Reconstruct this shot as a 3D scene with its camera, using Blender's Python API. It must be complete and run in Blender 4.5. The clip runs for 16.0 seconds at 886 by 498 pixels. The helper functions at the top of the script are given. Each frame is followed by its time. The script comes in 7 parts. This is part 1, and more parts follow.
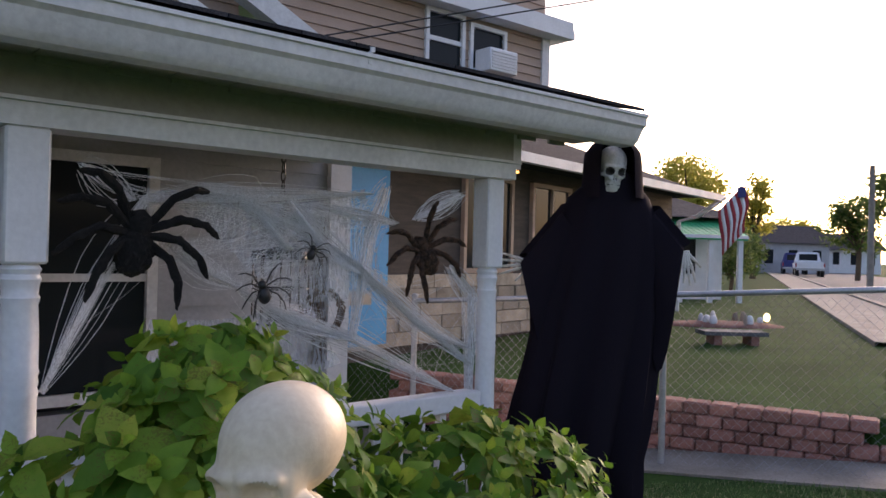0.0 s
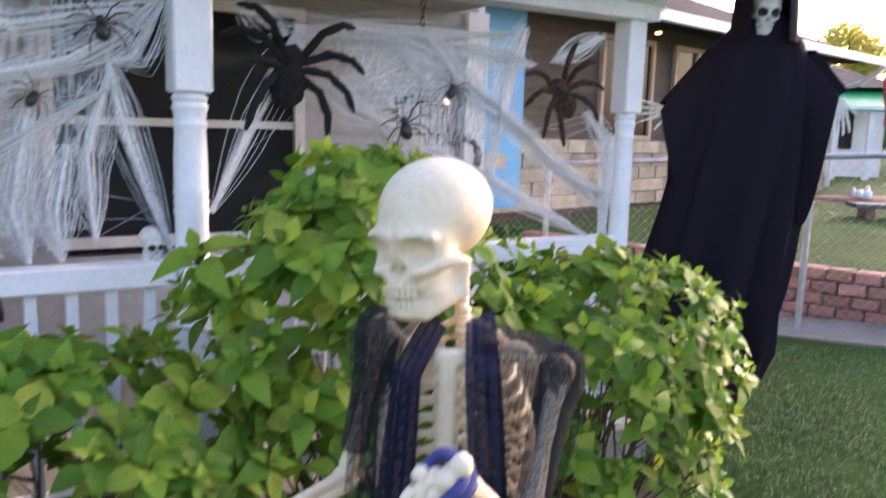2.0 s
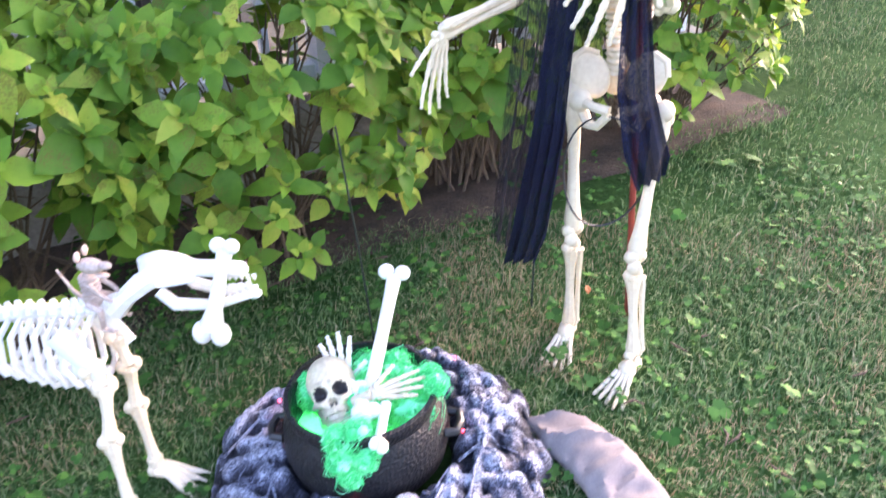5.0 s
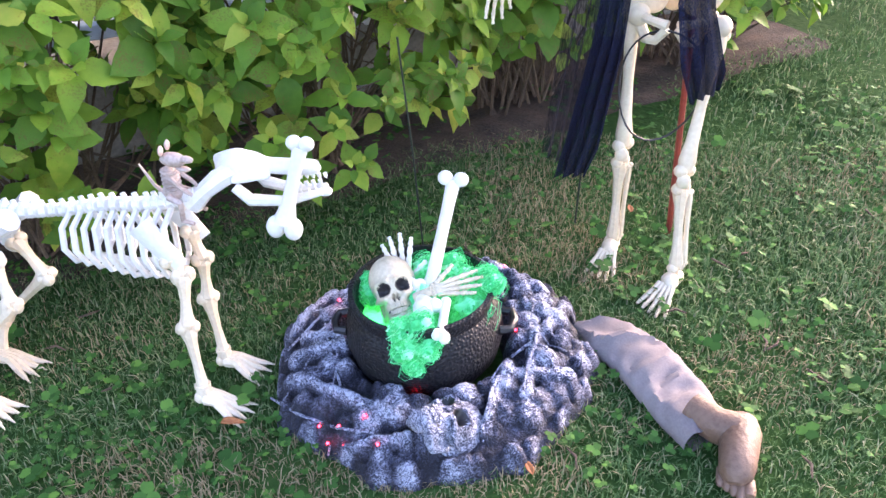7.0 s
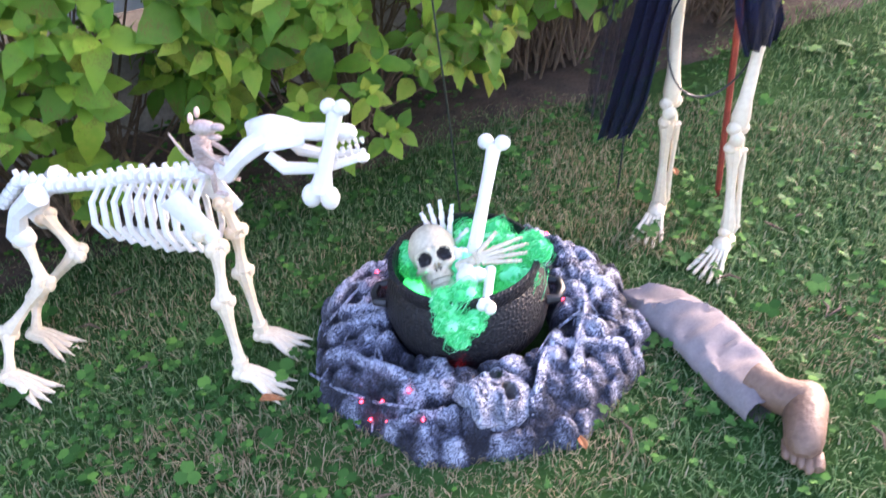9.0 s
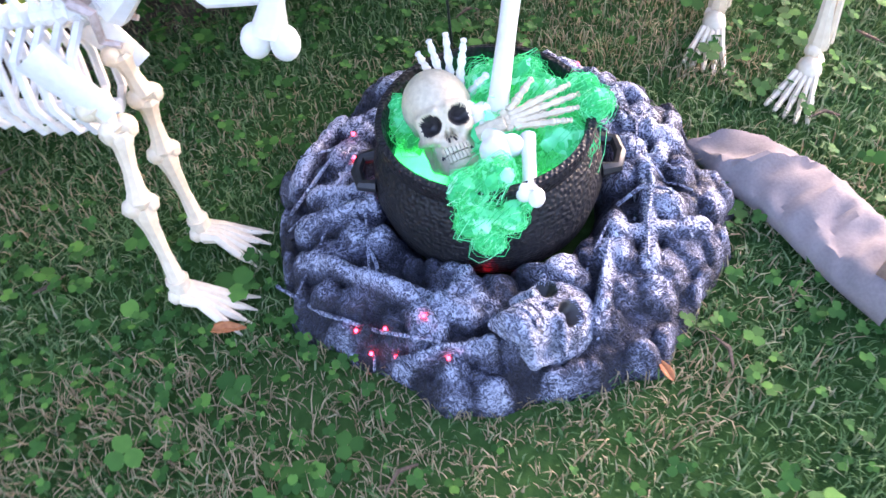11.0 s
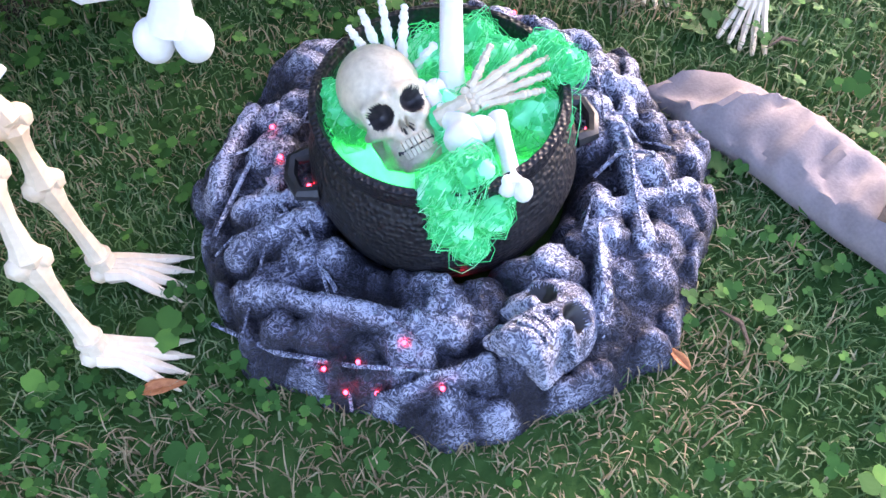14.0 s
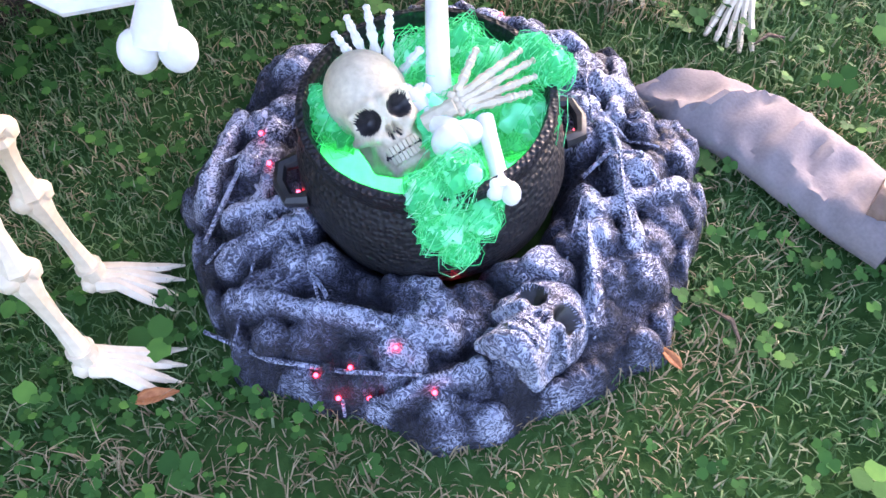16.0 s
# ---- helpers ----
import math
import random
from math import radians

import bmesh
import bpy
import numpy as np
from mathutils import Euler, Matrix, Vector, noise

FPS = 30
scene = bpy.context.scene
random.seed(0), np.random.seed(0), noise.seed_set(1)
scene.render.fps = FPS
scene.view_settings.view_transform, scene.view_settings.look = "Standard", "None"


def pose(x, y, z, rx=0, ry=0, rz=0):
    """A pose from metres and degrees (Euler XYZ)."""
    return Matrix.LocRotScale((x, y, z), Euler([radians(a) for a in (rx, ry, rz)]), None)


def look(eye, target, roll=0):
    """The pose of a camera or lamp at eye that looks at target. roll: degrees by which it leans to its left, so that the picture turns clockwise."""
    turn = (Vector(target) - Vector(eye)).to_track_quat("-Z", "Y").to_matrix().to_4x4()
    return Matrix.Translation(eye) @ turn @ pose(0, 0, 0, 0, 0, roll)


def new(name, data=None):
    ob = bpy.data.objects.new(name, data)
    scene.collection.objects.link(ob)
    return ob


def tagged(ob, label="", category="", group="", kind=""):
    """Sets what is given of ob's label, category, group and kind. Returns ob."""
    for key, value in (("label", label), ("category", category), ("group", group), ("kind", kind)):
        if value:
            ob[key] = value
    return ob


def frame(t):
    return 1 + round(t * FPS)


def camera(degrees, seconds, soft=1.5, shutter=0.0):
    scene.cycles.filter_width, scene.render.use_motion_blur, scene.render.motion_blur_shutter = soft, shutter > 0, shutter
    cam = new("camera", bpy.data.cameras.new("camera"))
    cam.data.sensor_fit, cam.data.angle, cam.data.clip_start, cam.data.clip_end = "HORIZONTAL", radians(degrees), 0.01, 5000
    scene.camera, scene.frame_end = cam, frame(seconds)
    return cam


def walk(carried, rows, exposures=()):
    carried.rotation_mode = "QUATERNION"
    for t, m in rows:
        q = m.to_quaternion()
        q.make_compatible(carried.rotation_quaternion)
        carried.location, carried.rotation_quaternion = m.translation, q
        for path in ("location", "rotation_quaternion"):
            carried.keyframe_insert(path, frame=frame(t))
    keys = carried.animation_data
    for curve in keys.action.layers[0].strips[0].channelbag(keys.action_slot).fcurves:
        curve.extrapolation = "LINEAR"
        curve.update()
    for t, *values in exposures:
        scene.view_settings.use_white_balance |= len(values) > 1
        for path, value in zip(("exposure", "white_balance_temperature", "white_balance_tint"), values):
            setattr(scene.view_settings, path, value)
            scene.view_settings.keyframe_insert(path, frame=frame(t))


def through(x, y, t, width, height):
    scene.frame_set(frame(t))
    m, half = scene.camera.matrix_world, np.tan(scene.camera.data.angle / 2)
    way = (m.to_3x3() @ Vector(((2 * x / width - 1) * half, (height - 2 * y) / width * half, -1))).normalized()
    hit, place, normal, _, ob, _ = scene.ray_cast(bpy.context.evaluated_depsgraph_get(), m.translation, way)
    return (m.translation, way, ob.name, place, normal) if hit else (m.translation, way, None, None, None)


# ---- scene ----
cam = camera(58.2, 16.0, shutter=0.5)
PATH = [
    (0, (0.019, 0.032, 1.592), (0.023, 2.032, 1.602), 1.4),
    (0.5, (0.018, 0.028, 1.588), (-0.01, 2.028, 1.6), 0.9),
    (1, (0.033, 0.001, 1.579), (-0.063, 1.999, 1.549), 1.1),
    (1.5, (0.047, -0.028, 1.575), (-0.154, 1.957, 1.443), 1.2),
    (2, (0.01, -0.06, 1.45), (-0.301, 1.892, 1.145), 1.8),
    (2.5, (-0.038, -0.192, 1.407), (-0.416, 1.72, 0.958), 1.6),
    (3, (-0.093, -0.306, 1.374), (-0.36, 1.556, 0.694), 1.7),
    (3.5, (-0.117, -0.365, 1.389), (-0.393, 1.505, 0.736), 1.2),
    (4, (-0.08, -0.49, 1.373), (-0.399, 1.338, 0.625), 3.9),
    (4.5, (-0.060, -0.483, 1.374), (-0.351, 1.283, 0.482), 2.7),
    (5, (-0.159, -0.638, 1.309), (-0.48, 1.031, 0.254), -0.1),
    (7.3, (-0.242, -0.776, 1.277), (-0.577, 0.81, 0.105), 0.9),
    (7.5, (-0.245, -0.777, 1.276), (-0.572, 0.81, 0.104), 1.0),
    (8, (-0.239, -0.778, 1.279), (-0.558, 0.814, 0.111), 1.2),
    (8.5, (-0.245, -0.782, 1.277), (-0.508, 0.803, 0.086), 1.8),
    (9, (-0.286, -0.731, 1.218), (-0.677, 0.806, -0.002), -1.8),
    (9.5, (-0.327, -0.687, 1.141), (-0.6, 0.773, -0.198), 2.3),
    (10, (-0.386, -0.546, 1.072), (-0.663, 0.855, -0.329), 2.5),
    (10.2, (-0.414, -0.487, 1.054), (-0.679, 0.856, -0.404), 1.9),
    (12.3, (-0.642, -0.116, 0.886), (-0.598, 0.997, -0.775), 1.8),
    (12.5, (-0.652, -0.112, 0.882), (-0.579, 0.977, -0.794), 3.3),
    (13, (-0.651, -0.105, 0.879), (-0.565, 0.976, -0.801), 2.7),
    (13.5, (-0.653, -0.104, 0.89), (-0.54, 0.984, -0.785), 3.5),
    (14, (-0.649, -0.099, 0.891), (-0.523, 0.971, -0.795), 3.4),
    (14.5, (-0.648, -0.097, 0.893), (-0.509, 0.977, -0.789), 4.1),
    (15, (-0.648, -0.093, 0.894), (-0.51, 0.976, -0.791), 4.0),
    (15.5, (-0.643, -0.093, 0.896), (-0.521, 0.982, -0.786), 2.6),
    (16, (-0.64, -0.094, 0.896), (-0.506, 0.971, -0.791), 2.7),
]

walk(cam, [(t, look(eye, target, roll)) for t, eye, target, roll in PATH],
     exposures=[(t, e, 6500 if t < 4 else (6250 if t < 9 else 6100), 30 if t < 4 else 32) for t, e in ((0.0, 1.0), (1.0, 1.15), (1.5, 1.7), (2.0, 2.35), (2.5, 2.62), (3.0, 2.8), (3.5, 3.3), (5.0, 3.32), (7.5, 3.05), (10.0, 3.05), (12.5, 3.0), (16.0, 3.0))])

# ---- light ----
world = bpy.data.worlds.new("sky")
scene.world = world
world.use_nodes = True
wn = world.node_tree
sky = wn.nodes.new("ShaderNodeTexSky")
sky.sky_type = "NISHITA"
sky.sun_disc = False
sky.sun_elevation, sky.sun_rotation = radians(15), radians(35)
sky.dust_density, sky.air_density = 3.0, 1.0
wn.nodes["Background"].inputs["Strength"].default_value = 0.15
wn.links.new(sky.outputs["Color"], wn.nodes["Background"].inputs["Color"])
sun_data = bpy.data.lights.new("sun", "SUN")
sun_data.energy, sun_data.angle, sun_data.color = 0.6, radians(30), (1.0, 0.97, 0.93)
sun = new("sun", sun_data)
sun.matrix_world = look((10, 14, 5), (0, 0, 0))


# ---- materials ----
def nodes_of(name):
    m = bpy.data.materials.new(name)
    m.use_nodes = True
    return m, m.node_tree, m.node_tree.nodes["Principled BSDF"]


def mk(name, a, b, rough=0.6, scale=6.0, fine=60.0, bump=0.2, metal=0.0, c=None, spec=0.5, stretch=(1, 1, 1), alpha=1.0, island=False):
    """A surface of two tones at two scales, with fine relief."""
    m, t, p = nodes_of(name)
    co = t.nodes.new("ShaderNodeTexCoord")
    mp = t.nodes.new("ShaderNodeMapping")
    mp.inputs["Scale"].default_value = stretch
    t.links.new(co.outputs["Object"], mp.inputs["Vector"])
    n1, n2 = t.nodes.new("ShaderNodeTexNoise"), t.nodes.new("ShaderNodeTexNoise")
    for n, sc in ((n1, scale), (n2, fine)):
        n.inputs["Scale"].default_value = sc
        n.inputs["Detail"].default_value = 5
        t.links.new(mp.outputs["Vector"], n.inputs["Vector"])
    add = t.nodes.new("ShaderNodeMath")
    add.operation = "MULTIPLY_ADD"
    add.inputs[1].default_value = 0.45
    t.links.new(n2.outputs["Fac"], add.inputs[0])
    half = t.nodes.new("ShaderNodeMath")
    half.operation = "MULTIPLY"
    half.inputs[1].default_value = 0.55
    t.links.new(n1.outputs["Fac"], half.inputs[0])
    t.links.new(half.outputs[0], add.inputs[2])
    r = t.nodes.new("ShaderNodeValToRGB")
    r.color_ramp.elements[0].position, r.color_ramp.elements[1].position = 0.36, 0.64
    r.color_ramp.elements[0].color, r.color_ramp.elements[1].color = (*a, 1), (*b, 1)
    if c:
        e = r.color_ramp.elements.new(0.72)
        e.color = (*c, 1)
    t.links.new(add.outputs[0], r.inputs["Fac"])
    col = r.outputs["Color"]
    if island:
        g = t.nodes.new("ShaderNodeNewGeometry")
        oi = t.nodes.new("ShaderNodeObjectInfo")
        sm = t.nodes.new("ShaderNodeMath")
        sm.operation = "ADD"
        t.links.new(g.outputs["Random Per Island"], sm.inputs[0])
        t.links.new(oi.outputs["Random"], sm.inputs[1])
        fr = t.nodes.new("ShaderNodeMath")
        fr.operation = "FRACT"
        t.links.new(sm.outputs[0], fr.inputs[0])
        hs = t.nodes.new("ShaderNodeHueSaturation")
        mr = t.nodes.new("ShaderNodeMapRange")
        mr.inputs["To Min"].default_value, mr.inputs["To Max"].default_value = 0.7, 1.3
        t.links.new(fr.outputs[0], mr.inputs["Value"])
        t.links.new(mr.outputs[0], hs.inputs["Value"])
        t.links.new(col, hs.inputs["Color"])
        col = hs.outputs["Color"]
    t.links.new(col, p.inputs["Base Color"])
    p.inputs["Roughness"].default_value, p.inputs["Metallic"].default_value = rough, metal
    p.inputs["Specular IOR Level"].default_value = spec
    p.inputs["Alpha"].default_value = alpha
    if bump:
        bp = t.nodes.new("ShaderNodeBump")
        bp.inputs["Strength"].default_value, bp.inputs["Distance"].default_value = bump, 0.01
        t.links.new(n2.outputs["Fac"], bp.inputs["Height"])
        t.links.new(bp.outputs["Normal"], p.inputs["Normal"])
    return m


def leafy(name, stops, rough=0.45, through=0.35):
    """Leaf colours that differ from leaf to leaf, with light coming through the blade."""
    m, t, p = nodes_of(name)
    g, oi = t.nodes.new("ShaderNodeNewGeometry"), t.nodes.new("ShaderNodeObjectInfo")
    sm, fr = t.nodes.new("ShaderNodeMath"), t.nodes.new("ShaderNodeMath")
    sm.operation, fr.operation = "ADD", "FRACT"
    t.links.new(g.outputs["Random Per Island"], sm.inputs[0])
    t.links.new(oi.outputs["Random"], sm.inputs[1])
    t.links.new(sm.outputs[0], fr.inputs[0])
    co, n = t.nodes.new("ShaderNodeTexCoord"), t.nodes.new("ShaderNodeTexNoise")
    n.inputs["Scale"].default_value, n.inputs["Detail"].default_value = 45, 4
    t.links.new(co.outputs["Object"], n.inputs["Vector"])
    mx = t.nodes.new("ShaderNodeMath")
    mx.operation = "MULTIPLY_ADD"
    mx.inputs[1].default_value = 0.3
    t.links.new(n.outputs["Fac"], mx.inputs[0])
    sh = t.nodes.new("ShaderNodeMath")
    sh.operation = "MULTIPLY_ADD"
    sh.inputs[1].default_value, sh.inputs[2].default_value = 0.9, -0.1
    t.links.new(fr.outputs[0], sh.inputs[0])
    t.links.new(sh.outputs[0], mx.inputs[2])
    r = t.nodes.new("ShaderNodeValToRGB")
    els = r.color_ramp.elements
    while len(els) < len(stops):
        els.new(0.5)
    for e, (pos, col) in zip(els, stops):
        e.position, e.color = pos, (*col, 1)
    t.links.new(mx.outputs[0], r.inputs["Fac"])
    t.links.new(r.outputs["Color"], p.inputs["Base Color"])
    p.inputs["Roughness"].default_value = rough
    p.inputs["Specular IOR Level"].default_value = 0.2
    tr, mix = t.nodes.new("ShaderNodeBsdfTranslucent"), t.nodes.new("ShaderNodeMixShader")
    mix.inputs["Fac"].default_value = through
    t.links.new(r.outputs["Color"], tr.inputs["Color"])
    t.links.new(p.outputs["BSDF"], mix.inputs[1])
    t.links.new(tr.outputs["BSDF"], mix.inputs[2])
    t.links.new(mix.outputs[0], t.nodes["Material Output"].inputs["Surface"])
    bp = t.nodes.new("ShaderNodeBump")
    bp.inputs["Strength"].default_value, bp.inputs["Distance"].default_value = 0.3, 0.004
    t.links.new(n.outputs["Fac"], bp.inputs["Height"])
    t.links.new(bp.outputs["Normal"], p.inputs["Normal"])
    return m


def glow(name, col, strength):
    m, t, p = nodes_of(name)
    p.inputs["Base Color"].default_value = (*col, 1)
    p.inputs["Emission Color"].default_value = (*col, 1)
    p.inputs["Emission Strength"].default_value = strength
    return m


def drybrushed(name):
    """Black moulded foam with white paint dragged over it in fine squiggles, heaviest on what stands proud."""
    m, t, p = nodes_of(name)
    co = t.nodes.new("ShaderNodeTexCoord")

    def noise_of(scale, detail, twist=0.0):
        q = t.nodes.new("ShaderNodeTexNoise")
        q.inputs["Scale"].default_value, q.inputs["Detail"].default_value, q.inputs["Distortion"].default_value = scale, detail, twist
        t.links.new(co.outputs["Object"], q.inputs["Vector"])
        return q.outputs["Fac"]

    def calc(op, a, b, c=None):
        q = t.nodes.new("ShaderNodeMath")
        q.operation = op
        for i, v in enumerate((a, b, c)):
            if v is None:
                continue
            if isinstance(v, (int, float)):
                q.inputs[i].default_value = v
            else:
                t.links.new(v, q.inputs[i])
        return q.outputs[0]
    squig = calc("ABSOLUTE", calc("SUBTRACT", noise_of(80, 3, 2.0), 0.5), 0)
    line = t.nodes.new("ShaderNodeMapRange")
    line.inputs["From Min"].default_value, line.inputs["From Max"].default_value = 0.0, 0.11
    line.inputs["To Min"].default_value, line.inputs["To Max"].default_value = 1.0, 0.0
    t.links.new(squig, line.inputs["Value"])
    broad, mid = noise_of(9, 3), noise_of(34, 5, 1.5)
    at = t.nodes.new("ShaderNodeAttribute")
    at.attribute_name = "brush"
    f = calc("MULTIPLY_ADD", line.outputs[0], 0.34, calc("MULTIPLY_ADD", at.outputs["Fac"], 0.5, calc("MULTIPLY_ADD", broad, 0.55, calc("MULTIPLY", mid, 0.5))))
    r = t.nodes.new("ShaderNodeValToRGB")
    els = r.color_ramp.elements
    els.new(0.5)
    els.new(0.6)
    for e, (pos, col) in zip(els, ((0.5, (0.012, 0.012, 0.02)), (0.68, (0.05, 0.053, 0.085)), (0.82, (0.2, 0.215, 0.31)), (0.94, (0.66, 0.7, 0.85)))):
        e.position, e.color = pos, (*col, 1)
    t.links.new(calc("MULTIPLY", f, 0.785), r.inputs["Fac"])
    t.links.new(r.outputs["Color"], p.inputs["Base Color"])
    p.inputs["Roughness"].default_value = 0.65
    bp = t.nodes.new("ShaderNodeBump")
    bp.inputs["Strength"].default_value, bp.inputs["Distance"].default_value = 0.8, 0.006
    t.links.new(calc("ADD", mid, line.outputs[0]), bp.inputs["Height"])
    t.links.new(bp.outputs["Normal"], p.inputs["Normal"])
    return m


def hammered(name):
    m, t, p = nodes_of(name)
    co, v = t.nodes.new("ShaderNodeTexCoord"), t.nodes.new("ShaderNodeTexVoronoi")
    v.feature = "SMOOTH_F1"
    v.inputs["Scale"].default_value = 135
    v.inputs["Randomness"].default_value = 0.55
    t.links.new(co.outputs["Object"], v.inputs["Vector"])
    bp = t.nodes.new("ShaderNodeBump")
    bp.invert = True
    bp.inputs["Strength"].default_value, bp.inputs["Distance"].default_value = 0.9, 0.006
    t.links.new(v.outputs["Distance"], bp.inputs["Height"])
    t.links.new(bp.outputs["Normal"], p.inputs["Normal"])
    p.inputs["Base Color"].default_value = (0.012, 0.012, 0.014, 1)
    p.inputs["Roughness"].default_value = 0.5
    p.inputs["Specular IOR Level"].default_value = 0.3
    return m


def gauze(name, col, cover, scale=400.0):
    """Thin woven cloth: threads with gaps between them."""
    m, t, p = nodes_of(name)
    co, n = t.nodes.new("ShaderNodeTexCoord"), t.nodes.new("ShaderNodeTexNoise")
    mp = t.nodes.new("ShaderNodeMapping")
    mp.inputs["Scale"].default_value = (1, 1, 0.12)
    t.links.new(co.outputs["Object"], mp.inputs["Vector"])
    n.inputs["Scale"].default_value, n.inputs["Detail"].default_value = scale, 3
    t.links.new(mp.outputs["Vector"], n.inputs["Vector"])
    r = t.nodes.new("ShaderNodeMapRange")
    r.inputs["From Min"].default_value, r.inputs["From Max"].default_value = 0.35, 0.6
    r.inputs["To Min"].default_value, r.inputs["To Max"].default_value = max(0, cover - 0.3), min(1, cover + 0.3)
    t.links.new(n.outputs["Fac"], r.inputs["Value"])
    t.links.new(r.outputs[0], p.inputs["Alpha"])
    p.inputs["Base Color"].default_value = (*col, 1)
    p.inputs["Roughness"].default_value = 0.95
    p.inputs["Specular IOR Level"].default_value = 0.1
    return m


M_WHITE = mk("white_paint", (0.72, 0.73, 0.76), (0.84, 0.85, 0.88), 0.45, 4, 50, 0.08)
M_TRIM = mk("weathered_white_paint", (0.6, 0.61, 0.63), (0.8, 0.81, 0.83), 0.5, 3, 40, 0.15)
# Grey lowered so that the colour takes in the shade under the eave.
M_SOFFIT = mk("eave_shade_grey", (0.3, 0.3, 0.27), (0.38, 0.38, 0.35), 0.6, 3, 40, 0.08)
M_SIDING = mk("tan_siding", (0.36, 0.26, 0.2), (0.45, 0.33, 0.26), 0.6, 2, 40, 0.1, stretch=(1, 1, 6))
M_GREYSIDE = mk("pale_grey_siding", (0.36, 0.37, 0.4), (0.47, 0.48, 0.51), 0.6, 2, 40, 0.1)
M_SHINGLE = mk("asphalt_shingle", (0.025, 0.026, 0.03), (0.07, 0.07, 0.08), 0.95, 8, 120, 0.5, island=True, spec=0.08)
# Near-black: room shade as colour behind windows, and the chair's dark wicker.
M_DARK = mk("room_shade_and_dark_wicker", (0.012, 0.013, 0.016), (0.03, 0.032, 0.036), 0.6, 3, 30, 0.1)
M_BARK = mk("twig_bark", (0.07, 0.045, 0.03), (0.16, 0.11, 0.07), 0.9, 20, 150, 0.5)
M_BRICK = mk("red_wall_block", (0.2, 0.085, 0.07), (0.34, 0.17, 0.14), 0.9, 8, 70, 0.7, c=(0.4, 0.24, 0.2), island=True)
M_STONE = mk("tan_stone", (0.3, 0.24, 0.18), (0.5, 0.42, 0.33), 0.9, 5, 60, 0.5, island=True)
M_CONC = mk("concrete", (0.17, 0.155, 0.13), (0.3, 0.28, 0.25), 0.9, 3, 60, 0.4)
M_ASPHALT = mk("asphalt", (0.075, 0.08, 0.09), (0.12, 0.125, 0.135), 0.9, 1, 60, 0.3)
M_GALV = mk("galvanised_steel", (0.35, 0.37, 0.4), (0.5, 0.52, 0.55), 0.45, 12, 80, 0.1, metal=0.7)
M_BONE = mk("cream_plastic_bone", (0.66, 0.53, 0.36), (0.8, 0.68, 0.5), 0.42, 5, 90, 0.06, c=(0.84, 0.74, 0.58))
M_BONEW = mk("white_plastic_bone", (0.72, 0.68, 0.62), (0.84, 0.82, 0.78), 0.42, 9, 90, 0.08)
M_OLDBONE = mk("stained_plastic_bone", (0.47, 0.4, 0.27), (0.68, 0.6, 0.44), 0.5, 14, 110, 0.2)
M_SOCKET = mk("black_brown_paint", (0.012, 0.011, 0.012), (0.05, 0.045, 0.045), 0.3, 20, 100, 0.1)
M_RATBONE = mk("brown_plastic_bone", (0.34, 0.25, 0.2), (0.58, 0.46, 0.4), 0.5, 25, 140, 0.2)
M_DRY = drybrushed("drybrushed_foam")
M_POT = hammered("hammered_black_plastic")
M_BLACK = mk("black_plastic", (0.012, 0.012, 0.014), (0.022, 0.022, 0.025), 0.45, 10, 90, 0.1)
M_FUR = mk("black_fur", (0.006, 0.006, 0.007), (0.02, 0.019, 0.02), 0.95, 30, 300, 0.9)
M_FURBR = mk("brown_black_fur", (0.01, 0.009, 0.009), (0.16, 0.085, 0.05), 0.95, 14, 300, 0.9)
M_ROBE = gauze("black_gauze", (0.014, 0.011, 0.018), 1.3, 900)
M_SHAWL = gauze("navy_gauze", (0.012, 0.014, 0.035), 1.14, 900)
M_LACE = gauze("black_lace", (0.016, 0.016, 0.024), 0.5, 420)
M_WEB = gauze("white_web_fibre", (0.8, 0.82, 0.85), 0.75)
M_TROUSER = mk("tan_cotton", (0.17, 0.143, 0.138), (0.235, 0.2, 0.195), 0.9, 6, 200, 0.08)
M_SKIN = mk("tan_latex", (0.13, 0.072, 0.045), (0.22, 0.13, 0.085), 0.55, 12, 90, 0.3)
M_RED = mk("red_painted_rod", (0.16, 0.025, 0.015), (0.24, 0.04, 0.025), 0.5, 10, 90, 0.1)
# Pale ramp end and weak emission put the lamp's glow into the fibre.
M_GREEN = leafy("emissive_green_fibre", [(0.0, (0.02, 0.42, 0.16)), (0.45, (0.07, 0.72, 0.33)), (0.8, (0.28, 0.92, 0.6)), (1.0, (0.75, 0.98, 0.88))], 0.7, 0.5)
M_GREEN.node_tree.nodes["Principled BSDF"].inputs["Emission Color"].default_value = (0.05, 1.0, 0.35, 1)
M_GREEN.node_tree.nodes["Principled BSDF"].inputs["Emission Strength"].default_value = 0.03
M_GREENLED = glow("green_light", (0.02, 1.0, 0.3), 9.0)
M_REDLED = glow("red_light", (1.0, 0.02, 0.03), 5.0)
M_LAMP = glow("amber_lamp", (1.0, 0.5, 0.1), 2.5)
M_BLUE = mk("blue_paint", (0.04, 0.3, 0.6), (0.07, 0.38, 0.68), 0.5, 4, 40, 0.1)
M_SOIL = mk("mulch_soil", (0.03, 0.02, 0.014), (0.1, 0.065, 0.045), 0.95, 10, 90, 0.7)
M_LAWN = mk("lawn_thatch", (0.018, 0.048, 0.012), (0.043, 0.095, 0.024), 0.95, 1.5, 40, 0.9, c=(0.065, 0.09, 0.027), spec=0.04)
